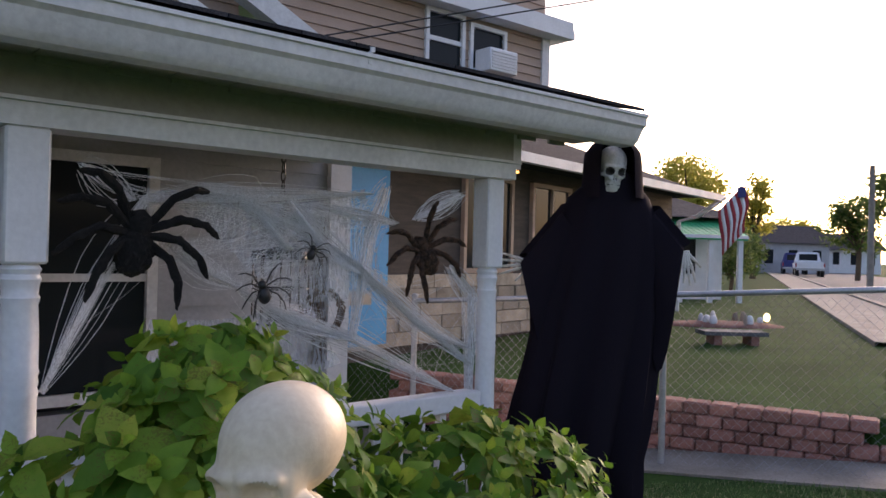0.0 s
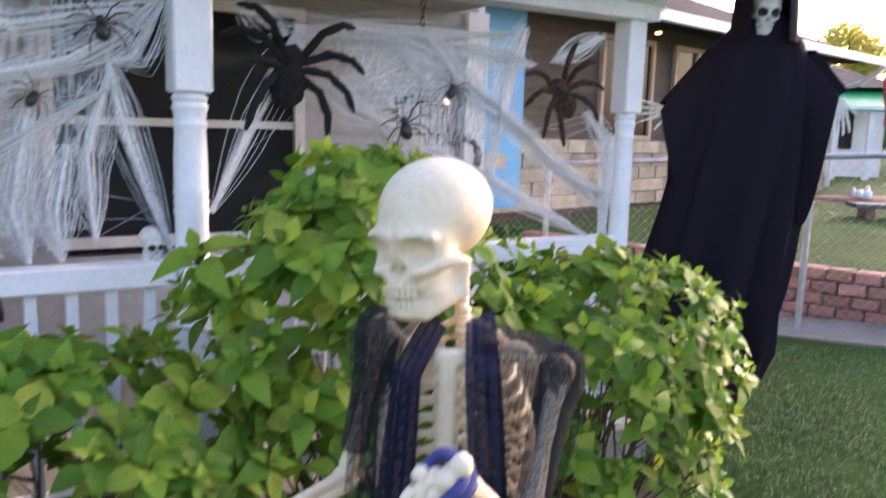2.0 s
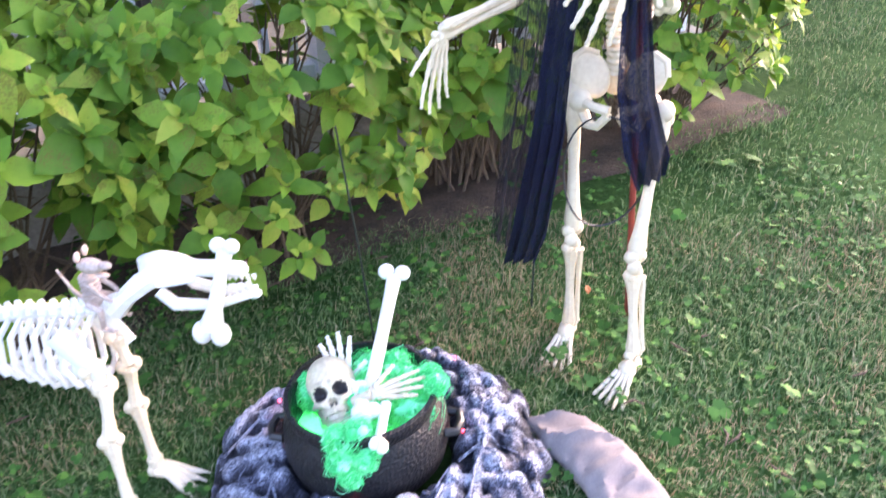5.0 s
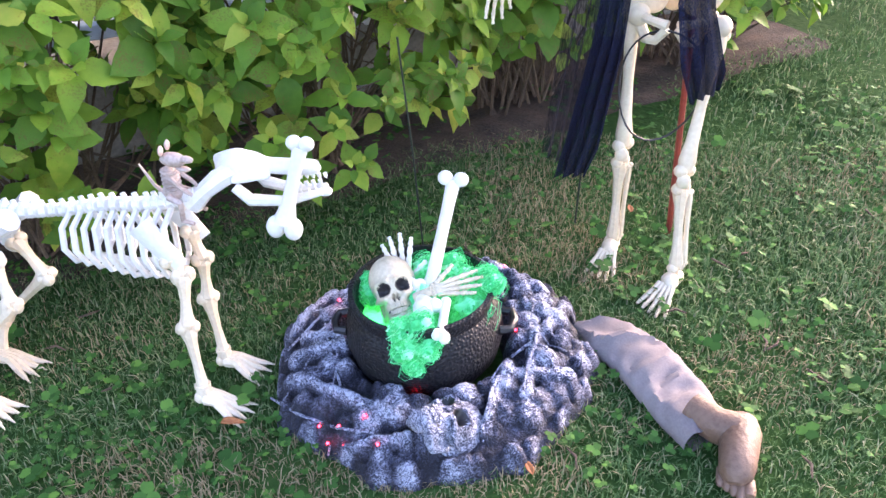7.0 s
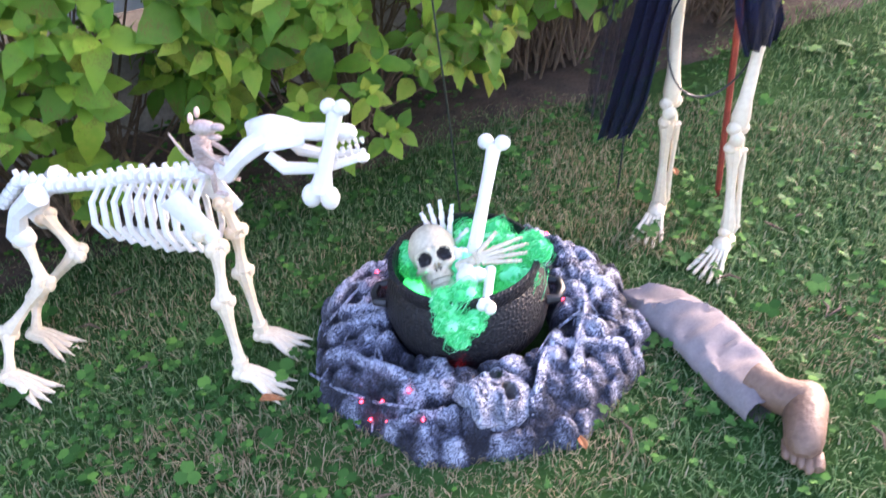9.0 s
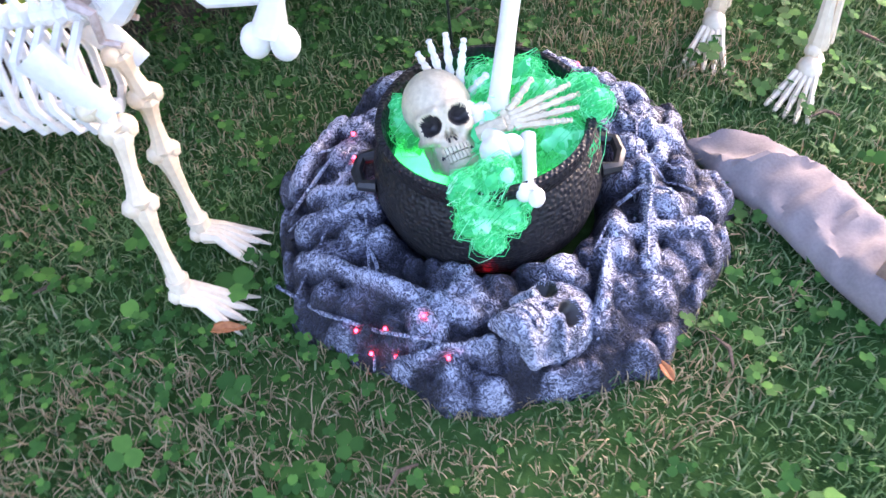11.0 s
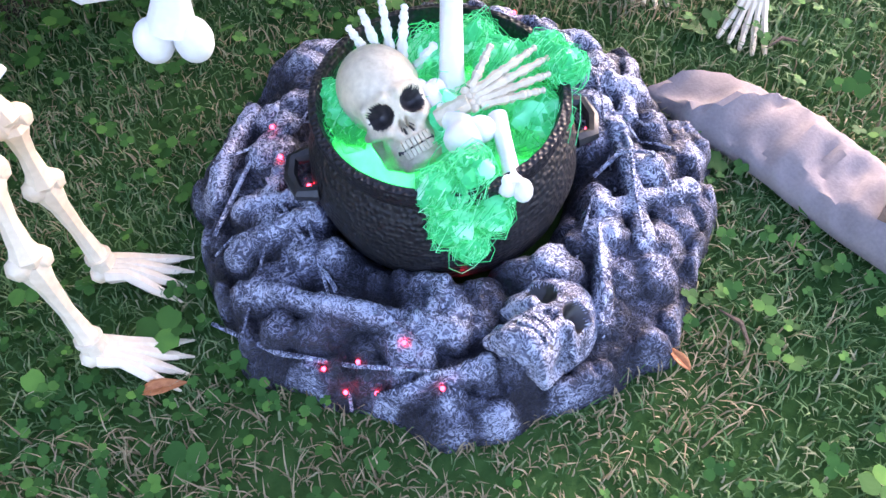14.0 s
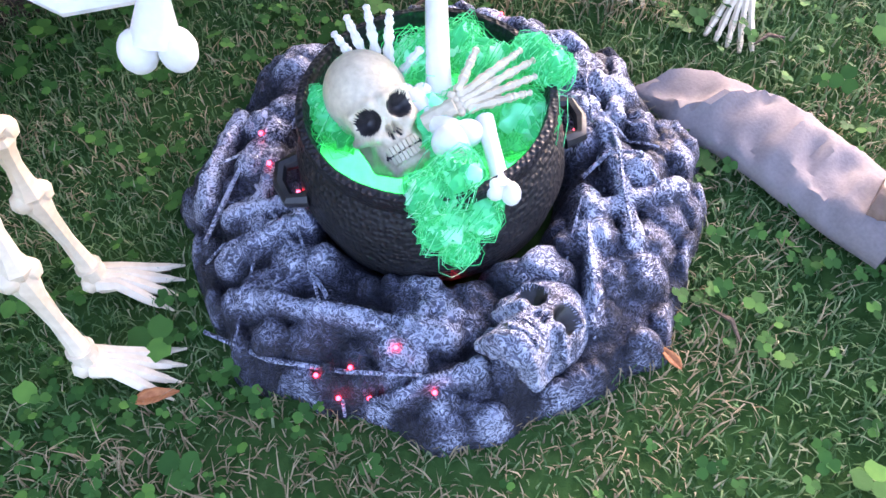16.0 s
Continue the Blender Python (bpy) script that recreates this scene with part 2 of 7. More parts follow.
M_GRASS = leafy("grass_blades", [(0.0, (0.045, 0.1, 0.032)), (0.5, (0.1, 0.19, 0.064)), (0.78, (0.18, 0.255, 0.105)), (1.0, (0.38, 0.34, 0.22))], 0.85, 0.25)
M_CLOVER = leafy("clover_leaves", [(0.0, (0.024, 0.085, 0.016)), (0.7, (0.055, 0.16, 0.03)), (1.0, (0.13, 0.3, 0.05))], 0.7, 0.3)
M_LEAF = leafy("hydrangea_leaves", [(0.0, (0.055, 0.145, 0.018)), (0.4, (0.125, 0.27, 0.028)), (0.75, (0.23, 0.38, 0.04)), (1.0, (0.42, 0.45, 0.07))], 0.5, 0.42)


def spotted(m):
    """Brown specks and scorched blotches, thicker on some leaves than on others."""
    t = m.node_tree
    p, ramp = t.nodes["Principled BSDF"], next(n for n in t.nodes if n.type == "VALTORGB")
    geo = t.nodes.new("ShaderNodeNewGeometry")
    specks, blot = t.nodes.new("ShaderNodeTexNoise"), t.nodes.new("ShaderNodeTexNoise")
    specks.inputs["Scale"].default_value, specks.inputs["Detail"].default_value = 190, 2
    blot.inputs["Scale"].default_value, blot.inputs["Detail"].default_value = 16, 3
    for q in (specks, blot):
        t.links.new(geo.outputs["Position"], q.inputs["Vector"])
    both = t.nodes.new("ShaderNodeMath")
    both.operation = "MULTIPLY"
    t.links.new(specks.outputs["Fac"], both.inputs[0])
    t.links.new(blot.outputs["Fac"], both.inputs[1])
    cut = t.nodes.new("ShaderNodeMapRange")
    cut.inputs["From Min"].default_value, cut.inputs["From Max"].default_value = 0.295, 0.36
    cut.inputs["To Max"].default_value = 0.75
    t.links.new(both.outputs[0], cut.inputs["Value"])
    mix = t.nodes.new("ShaderNodeMix")
    mix.data_type = "RGBA"
    mix.inputs[7].default_value = (0.16, 0.09, 0.03, 1)
    t.links.new(cut.outputs[0], mix.inputs[0])
    t.links.new(ramp.outputs["Color"], mix.inputs[6])
    t.links.new(mix.outputs[2], p.inputs["Base Color"])


spotted(M_LEAF)
M_TREE = leafy("tree_leaves", [(0.0, (0.05, 0.1, 0.025)), (0.6, (0.12, 0.19, 0.045)), (1.0, (0.24, 0.28, 0.08))], 0.6, 0.55)
# Bright yellow base colour stands in for low sun on the leaves.
M_TREEY = leafy("sun_tinted_tree_leaves", [(0.0, (0.34, 0.34, 0.06)), (0.6, (0.6, 0.54, 0.1)), (1.0, (0.8, 0.7, 0.2))], 0.7, 0.6)
m_glass, t_glass, p_glass = nodes_of("window_glass")
p_glass.inputs["Base Color"].default_value = (0.02, 0.025, 0.03, 1)
p_glass.inputs["Roughness"].default_value = 0.08
p_glass.inputs["Specular IOR Level"].default_value = 0.12
M_GLASS = m_glass


# ---- mesh helpers ----
def box(bm, x0, y0, z0, x1, y1, z1, m=None):
    vs = [bm.verts.new((m or Matrix()) @ Vector(c)) for c in ((x0, y0, z0), (x1, y0, z0), (x1, y1, z0), (x0, y1, z0), (x0, y0, z1), (x1, y0, z1), (x1, y1, z1), (x0, y1, z1))]
    for f in ((3, 2, 1, 0), (4, 5, 6, 7), (0, 1, 5, 4), (1, 2, 6, 5), (2, 3, 7, 6), (3, 0, 4, 7)):
        bm.faces.new([vs[i] for i in f])


def tube(bm, pts, radii, n=8, m=None):
    """A round bar through the points, with its own radius at each; closed at both ends."""
    pts = [Vector(p) for p in pts]
    if not isinstance(radii, (list, tuple)):
        radii = [radii] * len(pts)
    rings, side = [], None
    for i, p in enumerate(pts):
        d = (pts[min(i + 1, len(pts) - 1)] - pts[max(i - 1, 0)]).normalized()
        if side is None:
            side = d.orthogonal().normalized()
        side = (side - d * side.dot(d))
        side = side.normalized() if side.length > 1e-6 else d.orthogonal().normalized()
        up = d.cross(side)
        rings.append([bm.verts.new((m or Matrix()) @ (p + radii[i] * (math.cos(a) * side + math.sin(a) * up))) for a in (2 * math.pi * k / n for k in range(n))])
    for a, b in zip(rings, rings[1:]):
        for k in range(n):
            bm.faces.new((a[k], a[(k + 1) % n], b[(k + 1) % n], b[k]))
    bm.faces.new(rings[0][::-1])
    bm.faces.new(rings[-1])


def ell(bm, c, r, m=None, u=12, v=8):
    mat = (m or Matrix()) @ Matrix.Translation(c) @ Matrix.Diagonal((*(r if isinstance(r, (tuple, list)) else (r, r, r)), 1))
    bmesh.ops.create_uvsphere(bm, u_segments=u, v_segments=v, radius=1.0, matrix=mat)


def lathe(bm, prof, n=24, m=None):
    rings = [[bm.verts.new((m or Matrix()) @ Vector((r * math.cos(a), r * math.sin(a), z))) for a in (2 * math.pi * k / n for k in range(n))] for r, z in prof]
    for a, b in zip(rings, rings[1:]):
        for k in range(n):
            bm.faces.new((a[k], a[(k + 1) % n], b[(k + 1) % n], b[k]))
    bm.faces.new(rings[0][::-1])
    bm.faces.new(rings[-1])


def mesh_of(name, bm, mats, smooth=True):
    me = bpy.data.meshes.new(name)
    bm.normal_update()
    bm.to_mesh(me)
    bm.free()
    for mt in (mats if isinstance(mats, (list, tuple)) else [mats]):
        me.materials.append(mt)
    if smooth:
        me.shade_smooth()
        me.set_sharp_from_angle(angle=radians(38))
    return me


def part(name, bm, mat, parent, label="", smooth=True):
    ob = new(name, mesh_of(name, bm, mat, smooth))
    ob.parent = parent
    return tagged(ob, label=label)


def thing(name, m, label, category, group="", kind=""):
    ob = new(name)
    ob.matrix_world = m
    return tagged(ob, label, category, group, kind)


def solid(name, bm, mat, m, label, category, group="", kind="", smooth=True):
    ob = new(name, mesh_of(name, bm, mat, smooth))
    ob.matrix_world = m
    return tagged(ob, label, category, group, kind)


def raw(name, verts, faces, mat, smooth=True):
    me = bpy.data.meshes.new(name)
    me.from_pydata(verts.tolist() if hasattr(verts, "tolist") else verts, [], faces.tolist() if hasattr(faces, "tolist") else faces)
    me.materials.append(mat)
    if smooth:
        me.shade_smooth()
    return me


def B():
    return bmesh.new()


# ---- the lie of the land ----
WALL_A, WALL_D = Vector((1.94, 6.57)), Vector((0.88, -0.475)).normalized()
WALL_N = Vector((-WALL_D.y, WALL_D.x))


def land(x, y):
    """Height of the ground: a lawn that rises to one side, and a terrace behind the block wall."""
    fx, fy = max(-4.0, min(x, 4.5)), max(-3.0, min(y, 7.0))
    low = 0.075 * fx - 0.01 * fy - 0.055
    s = (Vector((x, y)) - WALL_A).dot(WALL_N)
    along = (Vector((x, y)) - WALL_A).dot(WALL_D)
    if s > 0.12 and along < 1.6 or s > 0.12 and y > 8:
        return 0.42 + min(0.1, max(0, s - 0.3) * 0.03)
    return low


SLOPE = Vector((-0.075, 0.01, 1)).normalized()


def on_lawn(x, y, rz=0.0, lift=0.0):
    tilt = Vector((0, 0, 1)).rotation_difference(SLOPE).to_matrix().to_4x4()
    return Matrix.Translation((x, y, 0.075 * x - 0.01 * y - 0.055 + lift)) @ tilt @ pose(0, 0, 0, 0, 0, rz)


HOUSE = pose(-1.22, 2.38, 0, 0, 0, 40.4)   # x along the porch, y into the house


def porch(x, y, z):
    return HOUSE @ Vector((x, y, z))


# ---- ground ----
xs = np.unique(np.concatenate([np.linspace(-6, 6, 121), np.linspace(6, 40, 35), np.linspace(40, 900, 20), np.linspace(-60, -6, 20), np.linspace(-900, -60, 12)]))
ys = np.unique(np.concatenate([np.linspace(-4, 9, 131), np.linspace(9, 60, 40), np.linspace(60, 1200, 20), np.linspace(-60, -4, 15), np.linspace(-600, -60, 8)]))
gv = [(float(x), float(y), land(x, y)) for y in ys for x in xs]
nx = len(xs)
gf = [(j * nx + i, j * nx + i + 1, (j + 1) * nx + i + 1, (j + 1) * nx + i) for j in range(len(ys) - 1) for i in range(nx - 1)]
ground = tagged(new("ground", raw("ground", gv, gf, M_LAWN)), "sloping green lawn with clover and dry patches", "lawn", kind="structure")

# ---- porch ----
def post_mesh():
    bm = B()
    h = 0.062
    box(bm, -h, -h, 1.53, h, h, 1.93)
    bmesh.ops.bevel(bm, geom=bm.edges[:], offset=0.008, segments=1, affect="EDGES")
    prof = [(0.048, 1.53), (0.058, 1.515), (0.052, 1.50), (0.058, 1.485), (0.052, 1.465), (0.05, 1.44), (0.056, 1.43), (0.05, 1.41), (0.054, 1.33), (0.055, 1.22),
            (0.058, 1.21), (0.053, 1.195), (0.057, 1.18), (0.053, 1.165), (0.057, 1.15), (0.053, 1.13), (0.053, 1.08), (0.056, 0.86), (0.059, 0.85), (0.053, 0.83), (0.058, 0.81), (0.05, 0.79), (0.06, 0.77)]
    lathe(bm, prof[::-1], 20)
    box(bm, -h, -h, 0.1, h, h, 0.76)
    return bm


for px in (-1.9, 0.0, 1.9):
    ob = solid("porch_post", post_mesh(), M_WHITE, HOUSE @ Matrix.Translation((px, 0, 0)) @ Matrix.Diagonal((0.82, 0.82, 1, 1) if px > 1 else (1, 1, 1, 1)), "white turned wooden porch post with square top", "post", "porch posts")
tagged(ob, "white turned porch post wrapped in stretched web")

bm = B()
box(bm, -6, -0.12, -0.35, 2.05, 2.0, 0.1)
solid("porch_floor", bm, M_CONC, HOUSE, "grey concrete porch floor slab", "floor", kind="structure")
for x0, x1 in ((-1.84, -0.06), (0.06, 1.84)):
    rail = thing("porch_railing", HOUSE @ Matrix.Translation((x0, 0, 0)), "white wooden porch railing with square balusters", "railing", "porch railings")
    w = x1 - x0
    for nm, z0, z1, d in (("top_rail", 0.91, 0.99, 0.045), ("bottom_rail", 0.2, 0.26, 0.03)):
        bm = B()
        box(bm, 0, -d, z0, w, d, z1)
        bmesh.ops.bevel(bm, geom=bm.edges[:], offset=0.006, segments=1, affect="EDGES")
        part(nm, bm, M_WHITE, rail)
    bm = B()
    box(bm, -0.017, -0.017, 0.26, 0.017, 0.017, 0.91)
    me = mesh_of("baluster", bm, M_WHITE, False)
    k = 0.09
    while k < w - 0.03:
        b = new("baluster", me)
        b.parent, b.location = rail, (k, 0, 0)
        k += 0.115
bm = B()
box(bm, -6, -0.07, 1.93, 2.0, 0.07, 2.0)
box(bm, -6, -0.085, 2.0, 2.02, -0.07, 2.012)
beam = solid("porch_beam", bm, M_TRIM, HOUSE, "white painted porch beam above the posts", "beam", kind="structure", smooth=False)
# Frieze in the darker grey: the eave's shade is in its colour.
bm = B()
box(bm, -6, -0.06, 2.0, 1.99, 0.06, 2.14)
solid("porch_frieze", bm, M_SOFFIT, HOUSE, "frieze board below the soffit, eave shade put into its grey", "trim", kind="structure", smooth=False)
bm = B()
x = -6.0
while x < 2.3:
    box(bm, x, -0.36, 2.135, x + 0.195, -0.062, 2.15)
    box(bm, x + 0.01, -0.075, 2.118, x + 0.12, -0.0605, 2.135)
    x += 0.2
solid("soffit", bm, M_SOFFIT, HOUSE, "vinyl soffit panels under the eave, shade included in their grey", "soffit", kind="structure", smooth=False)
# gutter: an ogee channel
bm = B()
sec = [(-0.34, 2.115), (-0.40, 2.118), (-0.425, 2.14), (-0.43, 2.165), (-0.445, 2.185), (-0.465, 2.2), (-0.468, 2.235), (-0.478, 2.238), (-0.478, 2.25), (-0.46, 2.25), (-0.455, 2.2), (-0.42, 2.135), (-0.35, 2.13), (-0.345, 2.25), (-0.335, 2.25), (-0.335, 2.115)]
rows = []
for gx in (-6, -3, -1, 0.4, 1.4, 2.42):
    rows.append([bm.verts.new((gx, y, z - 0.018)) for y, z in sec])
for a, b in zip(rows, rows[1:]):
    for k in range(len(sec)):
        bm.faces.new((a[k], b[k], b[(k + 1) % len(sec)], a[(k + 1) % len(sec)]))
bm.faces.new(rows[0])
bm.faces.new(rows[-1][::-1])
gutter = thing("rain_gutter", HOUSE, "white aluminium rain gutter along the porch eave", "gutter")
part("channel", bm, M_TRIM, gutter)
for gx in (-1.2, 0.9):
    bm = B()
    for k, (y, z) in enumerate(sec[1:8]):
        y2, z2 = sec[k + 2]
        box(bm, gx, y - 0.004, min(z, z2) - 0.002, gx + 0.015, y2 + 0.004 if y2 > y else y + 0.004, max(z, z2) + 0.002)
    part("joint", bm, M_TRIM, gutter)
# side brackets of the eave end
bm = B()
box(bm, 1.99, -0.06, 1.98, 2.04, 0.0, 2.14)
solid("eave_return", bm, M_TRIM, HOUSE, "white trim boards closing the eave end", "trim", kind="structure", smooth=False)
# roof with rows of shingles
roof_rise = 0.27
bm = B()
random.seed(4)
row = 0
y = -0.44
while y < 2.6:
    x = -6.0 - random.random() * 0.2
    while x < 2.42:
        w = random.uniform(0.18, 0.3)
        z = 2.255 + (y + 0.44) * roof_rise
        x1 = min(x + w, 2.44)
        if x1 > x + 0.02:
            box(bm, x, y, z, x1 - 0.004, y + 0.28, z + 0.012, Matrix.Translation((0, y, z)) @ pose(0, 0, 0, math.degrees(math.atan(roof_rise)) - 2.5) @ Matrix.Translation((0, -y, -z)))
        x += w
    y += 0.14
roof = solid("porch_roof_shingles", bm, M_SHINGLE, HOUSE, "dark asphalt shingles on the porch roof", "roof", kind="structure", smooth=False)
roof["kind"] = "stuff"
bm = B()
box(bm, -6, -0.02, -0.03, 2.42, 3.35, -0.004, Matrix.Translation((0, -0.42, 2.25)) @ pose(0, 0, 0, math.degrees(math.atan(roof_rise))))
solid("porch_roof_deck", bm, M_SHINGLE, HOUSE, "dark sloping porch roof deck", "roof", kind="structure", smooth=False)
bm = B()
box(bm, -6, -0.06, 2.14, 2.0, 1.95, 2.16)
solid("ceiling", bm, M_SOFFIT, HOUSE, "porch ceiling, shade included in its grey", "ceiling", kind="structure", smooth=False)


# house wall behind the porch, with lapped boards
def lapped(name, x0, x1, y, z0, z1, mat, label, holes=(), step=0.11, face=-1, m=HOUSE):
    wall = B()
    cuts = sorted({x0, x1, *[v for h in holes for v in h[:2]]})
    z = z0
    while z < z1 - 0.005:
        zt = min(z + step, z1)
        for a, b in zip(cuts, cuts[1:]):
            if any(h[0] <= a and b <= h[1] and z < h[3] - 0.01 and zt > h[2] + 0.01 for h in holes):
                continue
            vs = [wall.verts.new(c) for c in ((a, y + face * 0.016, z), (b, y + face * 0.016, z), (b, y, zt), (a, y, zt), (a, y + 0.12, z), (b, y + 0.12, z), (b, y + 0.12, zt), (a, y + 0.12, zt))]
            for f in ((0, 1, 2, 3), (7, 6, 5, 4), (4, 5, 1, 0), (3, 2, 6, 7), (0, 3, 7, 4), (1, 5, 6, 2)):
                wall.faces.new([vs[i] for i in f])
        z = zt
    bmesh.ops.recalc_face_normals(wall, faces=wall.faces[:])
    return solid(name, wall, mat, m, label, "wall", kind="structure", smooth=False)


def window(name, x0, x1, z0, z1, y, label, m=HOUSE, mid=True, fr=0.055, mat=None):
    ob = thing(name, m, label, "window", kind="structure")
    bm = B()
    for a in ((x0 - fr, z0 - fr, x1 + fr, z0), (x0 - fr, z1, x1 + fr, z1 + fr), (x0 - fr, z0, x0, z1), (x1, z0, x1 + fr, z1)):
        box(bm, a[0], y - 0.035, a[1], a[2], y + 0.02, a[3])
    part("window_frame", bm, mat or M_WHITE, ob, smooth=False)
    zm = (z0 + z1) / 2
    if mid:
        bm = B()
        box(bm, x0, y - 0.02, zm - 0.02, x1, y + 0.015, zm + 0.02)
        part("meeting_rail", bm, mat or M_WHITE, ob, smooth=False)
    for a, b in (((z0, zm - 0.02), (zm + 0.02, z1)) if mid else ((z0, z1),)):
        bm = B()
        box(bm, x0, y, a, x1, y + 0.006, b)
        part("pane", bm, M_GLASS, ob, smooth=False)
    return ob


lapped("wall_porch", -6, 2.15, 1.6, 0.1, 2.14, M_GREYSIDE, "pale grey lap siding behind the porch", holes=((-0.25, 0.95, 0.85, 2.0), (-2.4, -1.0, 0.85, 2.0)), step=0.13)
window("window_1", -0.25, 0.95, 0.85, 2.0, 1.6, "dark wide porch window in a grey frame", mat=M_TRIM)
window("window_2", -2.4, -1.0, 0.85, 2.0, 1.6, "dark porch window in a grey frame", mat=M_TRIM)
bm = B()
box(bm, 2.05, 1.55, 0.1, 2.2, 1.62, 2.14)
box(bm, 2.15, 1.6, -0.3, 2.2, 8, 2.2)
solid("corner_board", bm, M_WHITE, HOUSE, "white corner board and side wall of the house", "trim", kind="structure", smooth=False)
# Flat near-black panels added in place of the unlit porch rooms.
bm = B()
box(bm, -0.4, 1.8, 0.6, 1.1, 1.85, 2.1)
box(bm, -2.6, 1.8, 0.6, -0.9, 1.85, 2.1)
solid("room_shade_panel", bm, M_DARK, HOUSE, "near-black panel for the shade of the room behind the porch windows", "interior", kind="structure")

# upper storey of the house next door
EYE0 = Matrix.Translation((0.013, 0.019, 1.616))
UP = EYE0 @ Matrix.Scale(2.3, 4) @ EYE0.inverted() @ HOUSE
lapped("wall_upper", 2.2, 5.06, 2.6, 2.2, 4.6, M_SIDING, "tan vinyl lap siding of the upper storey", m=UP, holes=((3.62, 3.99, 3.2, 3.64), (4.12, 4.5, 3.24, 3.6)), step=0.085)
lapped("wall_upper_left", -3.0, 2.2, 3.2, 2.9, 4.6, M_SIDING, "tan vinyl lap siding beside the gable", m=UP, step=0.085)
bm = B()
box(bm, 5.06, 2.6, 2.3, 5.12, 5, 3.7)
box(bm, 5.02, 2.575, 2.5, 5.12, 2.6, 3.68)
solid("upper_corner_trim", bm, M_TRIM, UP, "pale corner trim of the upper storey", "trim", kind="structure", smooth=False)
window("window_3", 3.62, 3.99, 3.2, 3.64, 2.6, "white double-hung upstairs window", m=UP, fr=0.035)
window("window_4", 4.12, 4.5, 3.24, 3.6, 2.6, "white upstairs window above an air conditioner", m=UP, fr=0.035, mid=False)
# One near-black panel added in place of the unlit upstairs room.
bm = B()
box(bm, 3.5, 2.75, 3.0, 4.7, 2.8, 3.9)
solid("upper_shade_panel", bm, M_DARK, UP, "near-black panel for the shade of the room behind the upstairs windows", "interior", kind="structure")
ac = thing("window_air_conditioner", UP @ Matrix.Translation((4.15, 2.6, 3.2)), "white window air conditioner hanging out of the sash", "air conditioner")
bm = B()
box(bm, 0, -0.22, 0, 0.34, -0.02, 0.2)
bmesh.ops.bevel(bm, geom=bm.edges[:], offset=0.008, segments=1, affect="EDGES")
part("case", bm, M_WHITE, ac)
for k in range(6):
    bm = B()
    box(bm, 0.02, -0.23, 0.025 + k * 0.027, 0.32, -0.222, 0.04 + k * 0.027)
    part("slat", bm, M_TRIM, ac, smooth=False)
bm = B()
box(bm, 2.0, 2.42, 3.68, 5.3, 5.2, 3.76)
box(bm, 2.0, 2.42, 3.76, 5.28, 5.2, 3.84)
solid("upper_eave", bm, M_WHITE, UP, "white boxed eave of the upper storey", "eave", kind="structure", smooth=False)
# white rake boards of the gable
for (a, za), (b, zb), d, nm in (((0.9, 3.85), (2.9, 2.86), 0.16, "rake"), ((0.3, 3.75), (1.9, 3.0), 0.09, "rake")):
    bm = B()
    tube(bm, [(a, 2.45, za), (b, 2.45, zb)], d / 1.6, 4)
    solid("gable_rake_board", bm, M_TRIM, UP, "white sloping gable rake board", "trim", kind="structure", smooth=False)

# ---- block retaining wall, path and fence ----
wall_m = Matrix(((WALL_D.x, WALL_N.x, 0, WALL_A.x), (WALL_D.y, WALL_N.y, 0, WALL_A.y), (0, 0, 1, 0), (0, 0, 0, 1)))
bwall = thing("retaining_wall", wall_m, "low retaining wall of red split-face concrete blocks", "retaining wall")
bm = B()
box(bm, -0.098, -0.07, -0.048, 0.098, 0.12, 0.048)
bmesh.ops.bevel(bm, geom=bm.edges[:], offset=0.014, segments=1, affect="EDGES")
bmesh.ops.subdivide_edges(bm, edges=[e for e in bm.edges if e.calc_length() > 0.1], cuts=1)
for v in bm.verts:
    if v.co.y < -0.03:
        v.co += Vector((0, noise.noise(v.co * 30) * 0.02, 0))
bme = mesh_of("wall_block", bm, M_BRICK, False)
random.seed(7)
for course in range(5):
    z = 0.395 - course * 0.098
    k = -2.6 + (0.1 if course % 2 else 0)
    while k < 1.45 + (0.25 if course > 1 else 0):
        if z > land(*(WALL_A + WALL_D * k)[:2]) - 0.15:
            b = new("wall_block", bme)
            b.parent = bwall
            b.location = (k, random.uniform(-0.008, 0.008) + 0.012 * (4 - course) * 0.3, z)
            b.rotation_euler = (0, 0, random.uniform(-0.03, 0.03))
        k += 0.2
bm = B()
for i in range(24):
    k0, k1 = -3 + i * 0.35, -3 + (i + 1) * 0.35
    pts = []
    for k, s in ((k0, -0.75), (k1, -0.75), (k1, -0.08), (k0, -0.08)):
        q = WALL_A + WALL_D * k + WALL_N * s
        pts.append(bm.verts.new((q.x, q.y, land(q.x, q.y) + 0.02)))
    bm.faces.new(pts)
geo = bmesh.ops.extrude_face_region(bm, geom=bm.faces[:])
for v in geo["geom"]:
    if isinstance(v, bmesh.types.BMVert):
        v.co.z -= 0.1
bmesh.ops.recalc_face_normals(bm, faces=bm.faces[:])
solid("pavement", bm, M_CONC, Matrix(), "narrow worn concrete path along the block wall", "path", kind="structure", smooth=False)

fence = thing("chain_link_fence", Matrix(), "galvanised chain-link fence with a tubular top rail", "fence")
FA = Vector((1.73, 6.1))


def fpt(k, h):
    q = FA + WALL_D * k
    return (q.x, q.y, 0.075 * q.x - 0.01 * q.y - 0.055 + h)


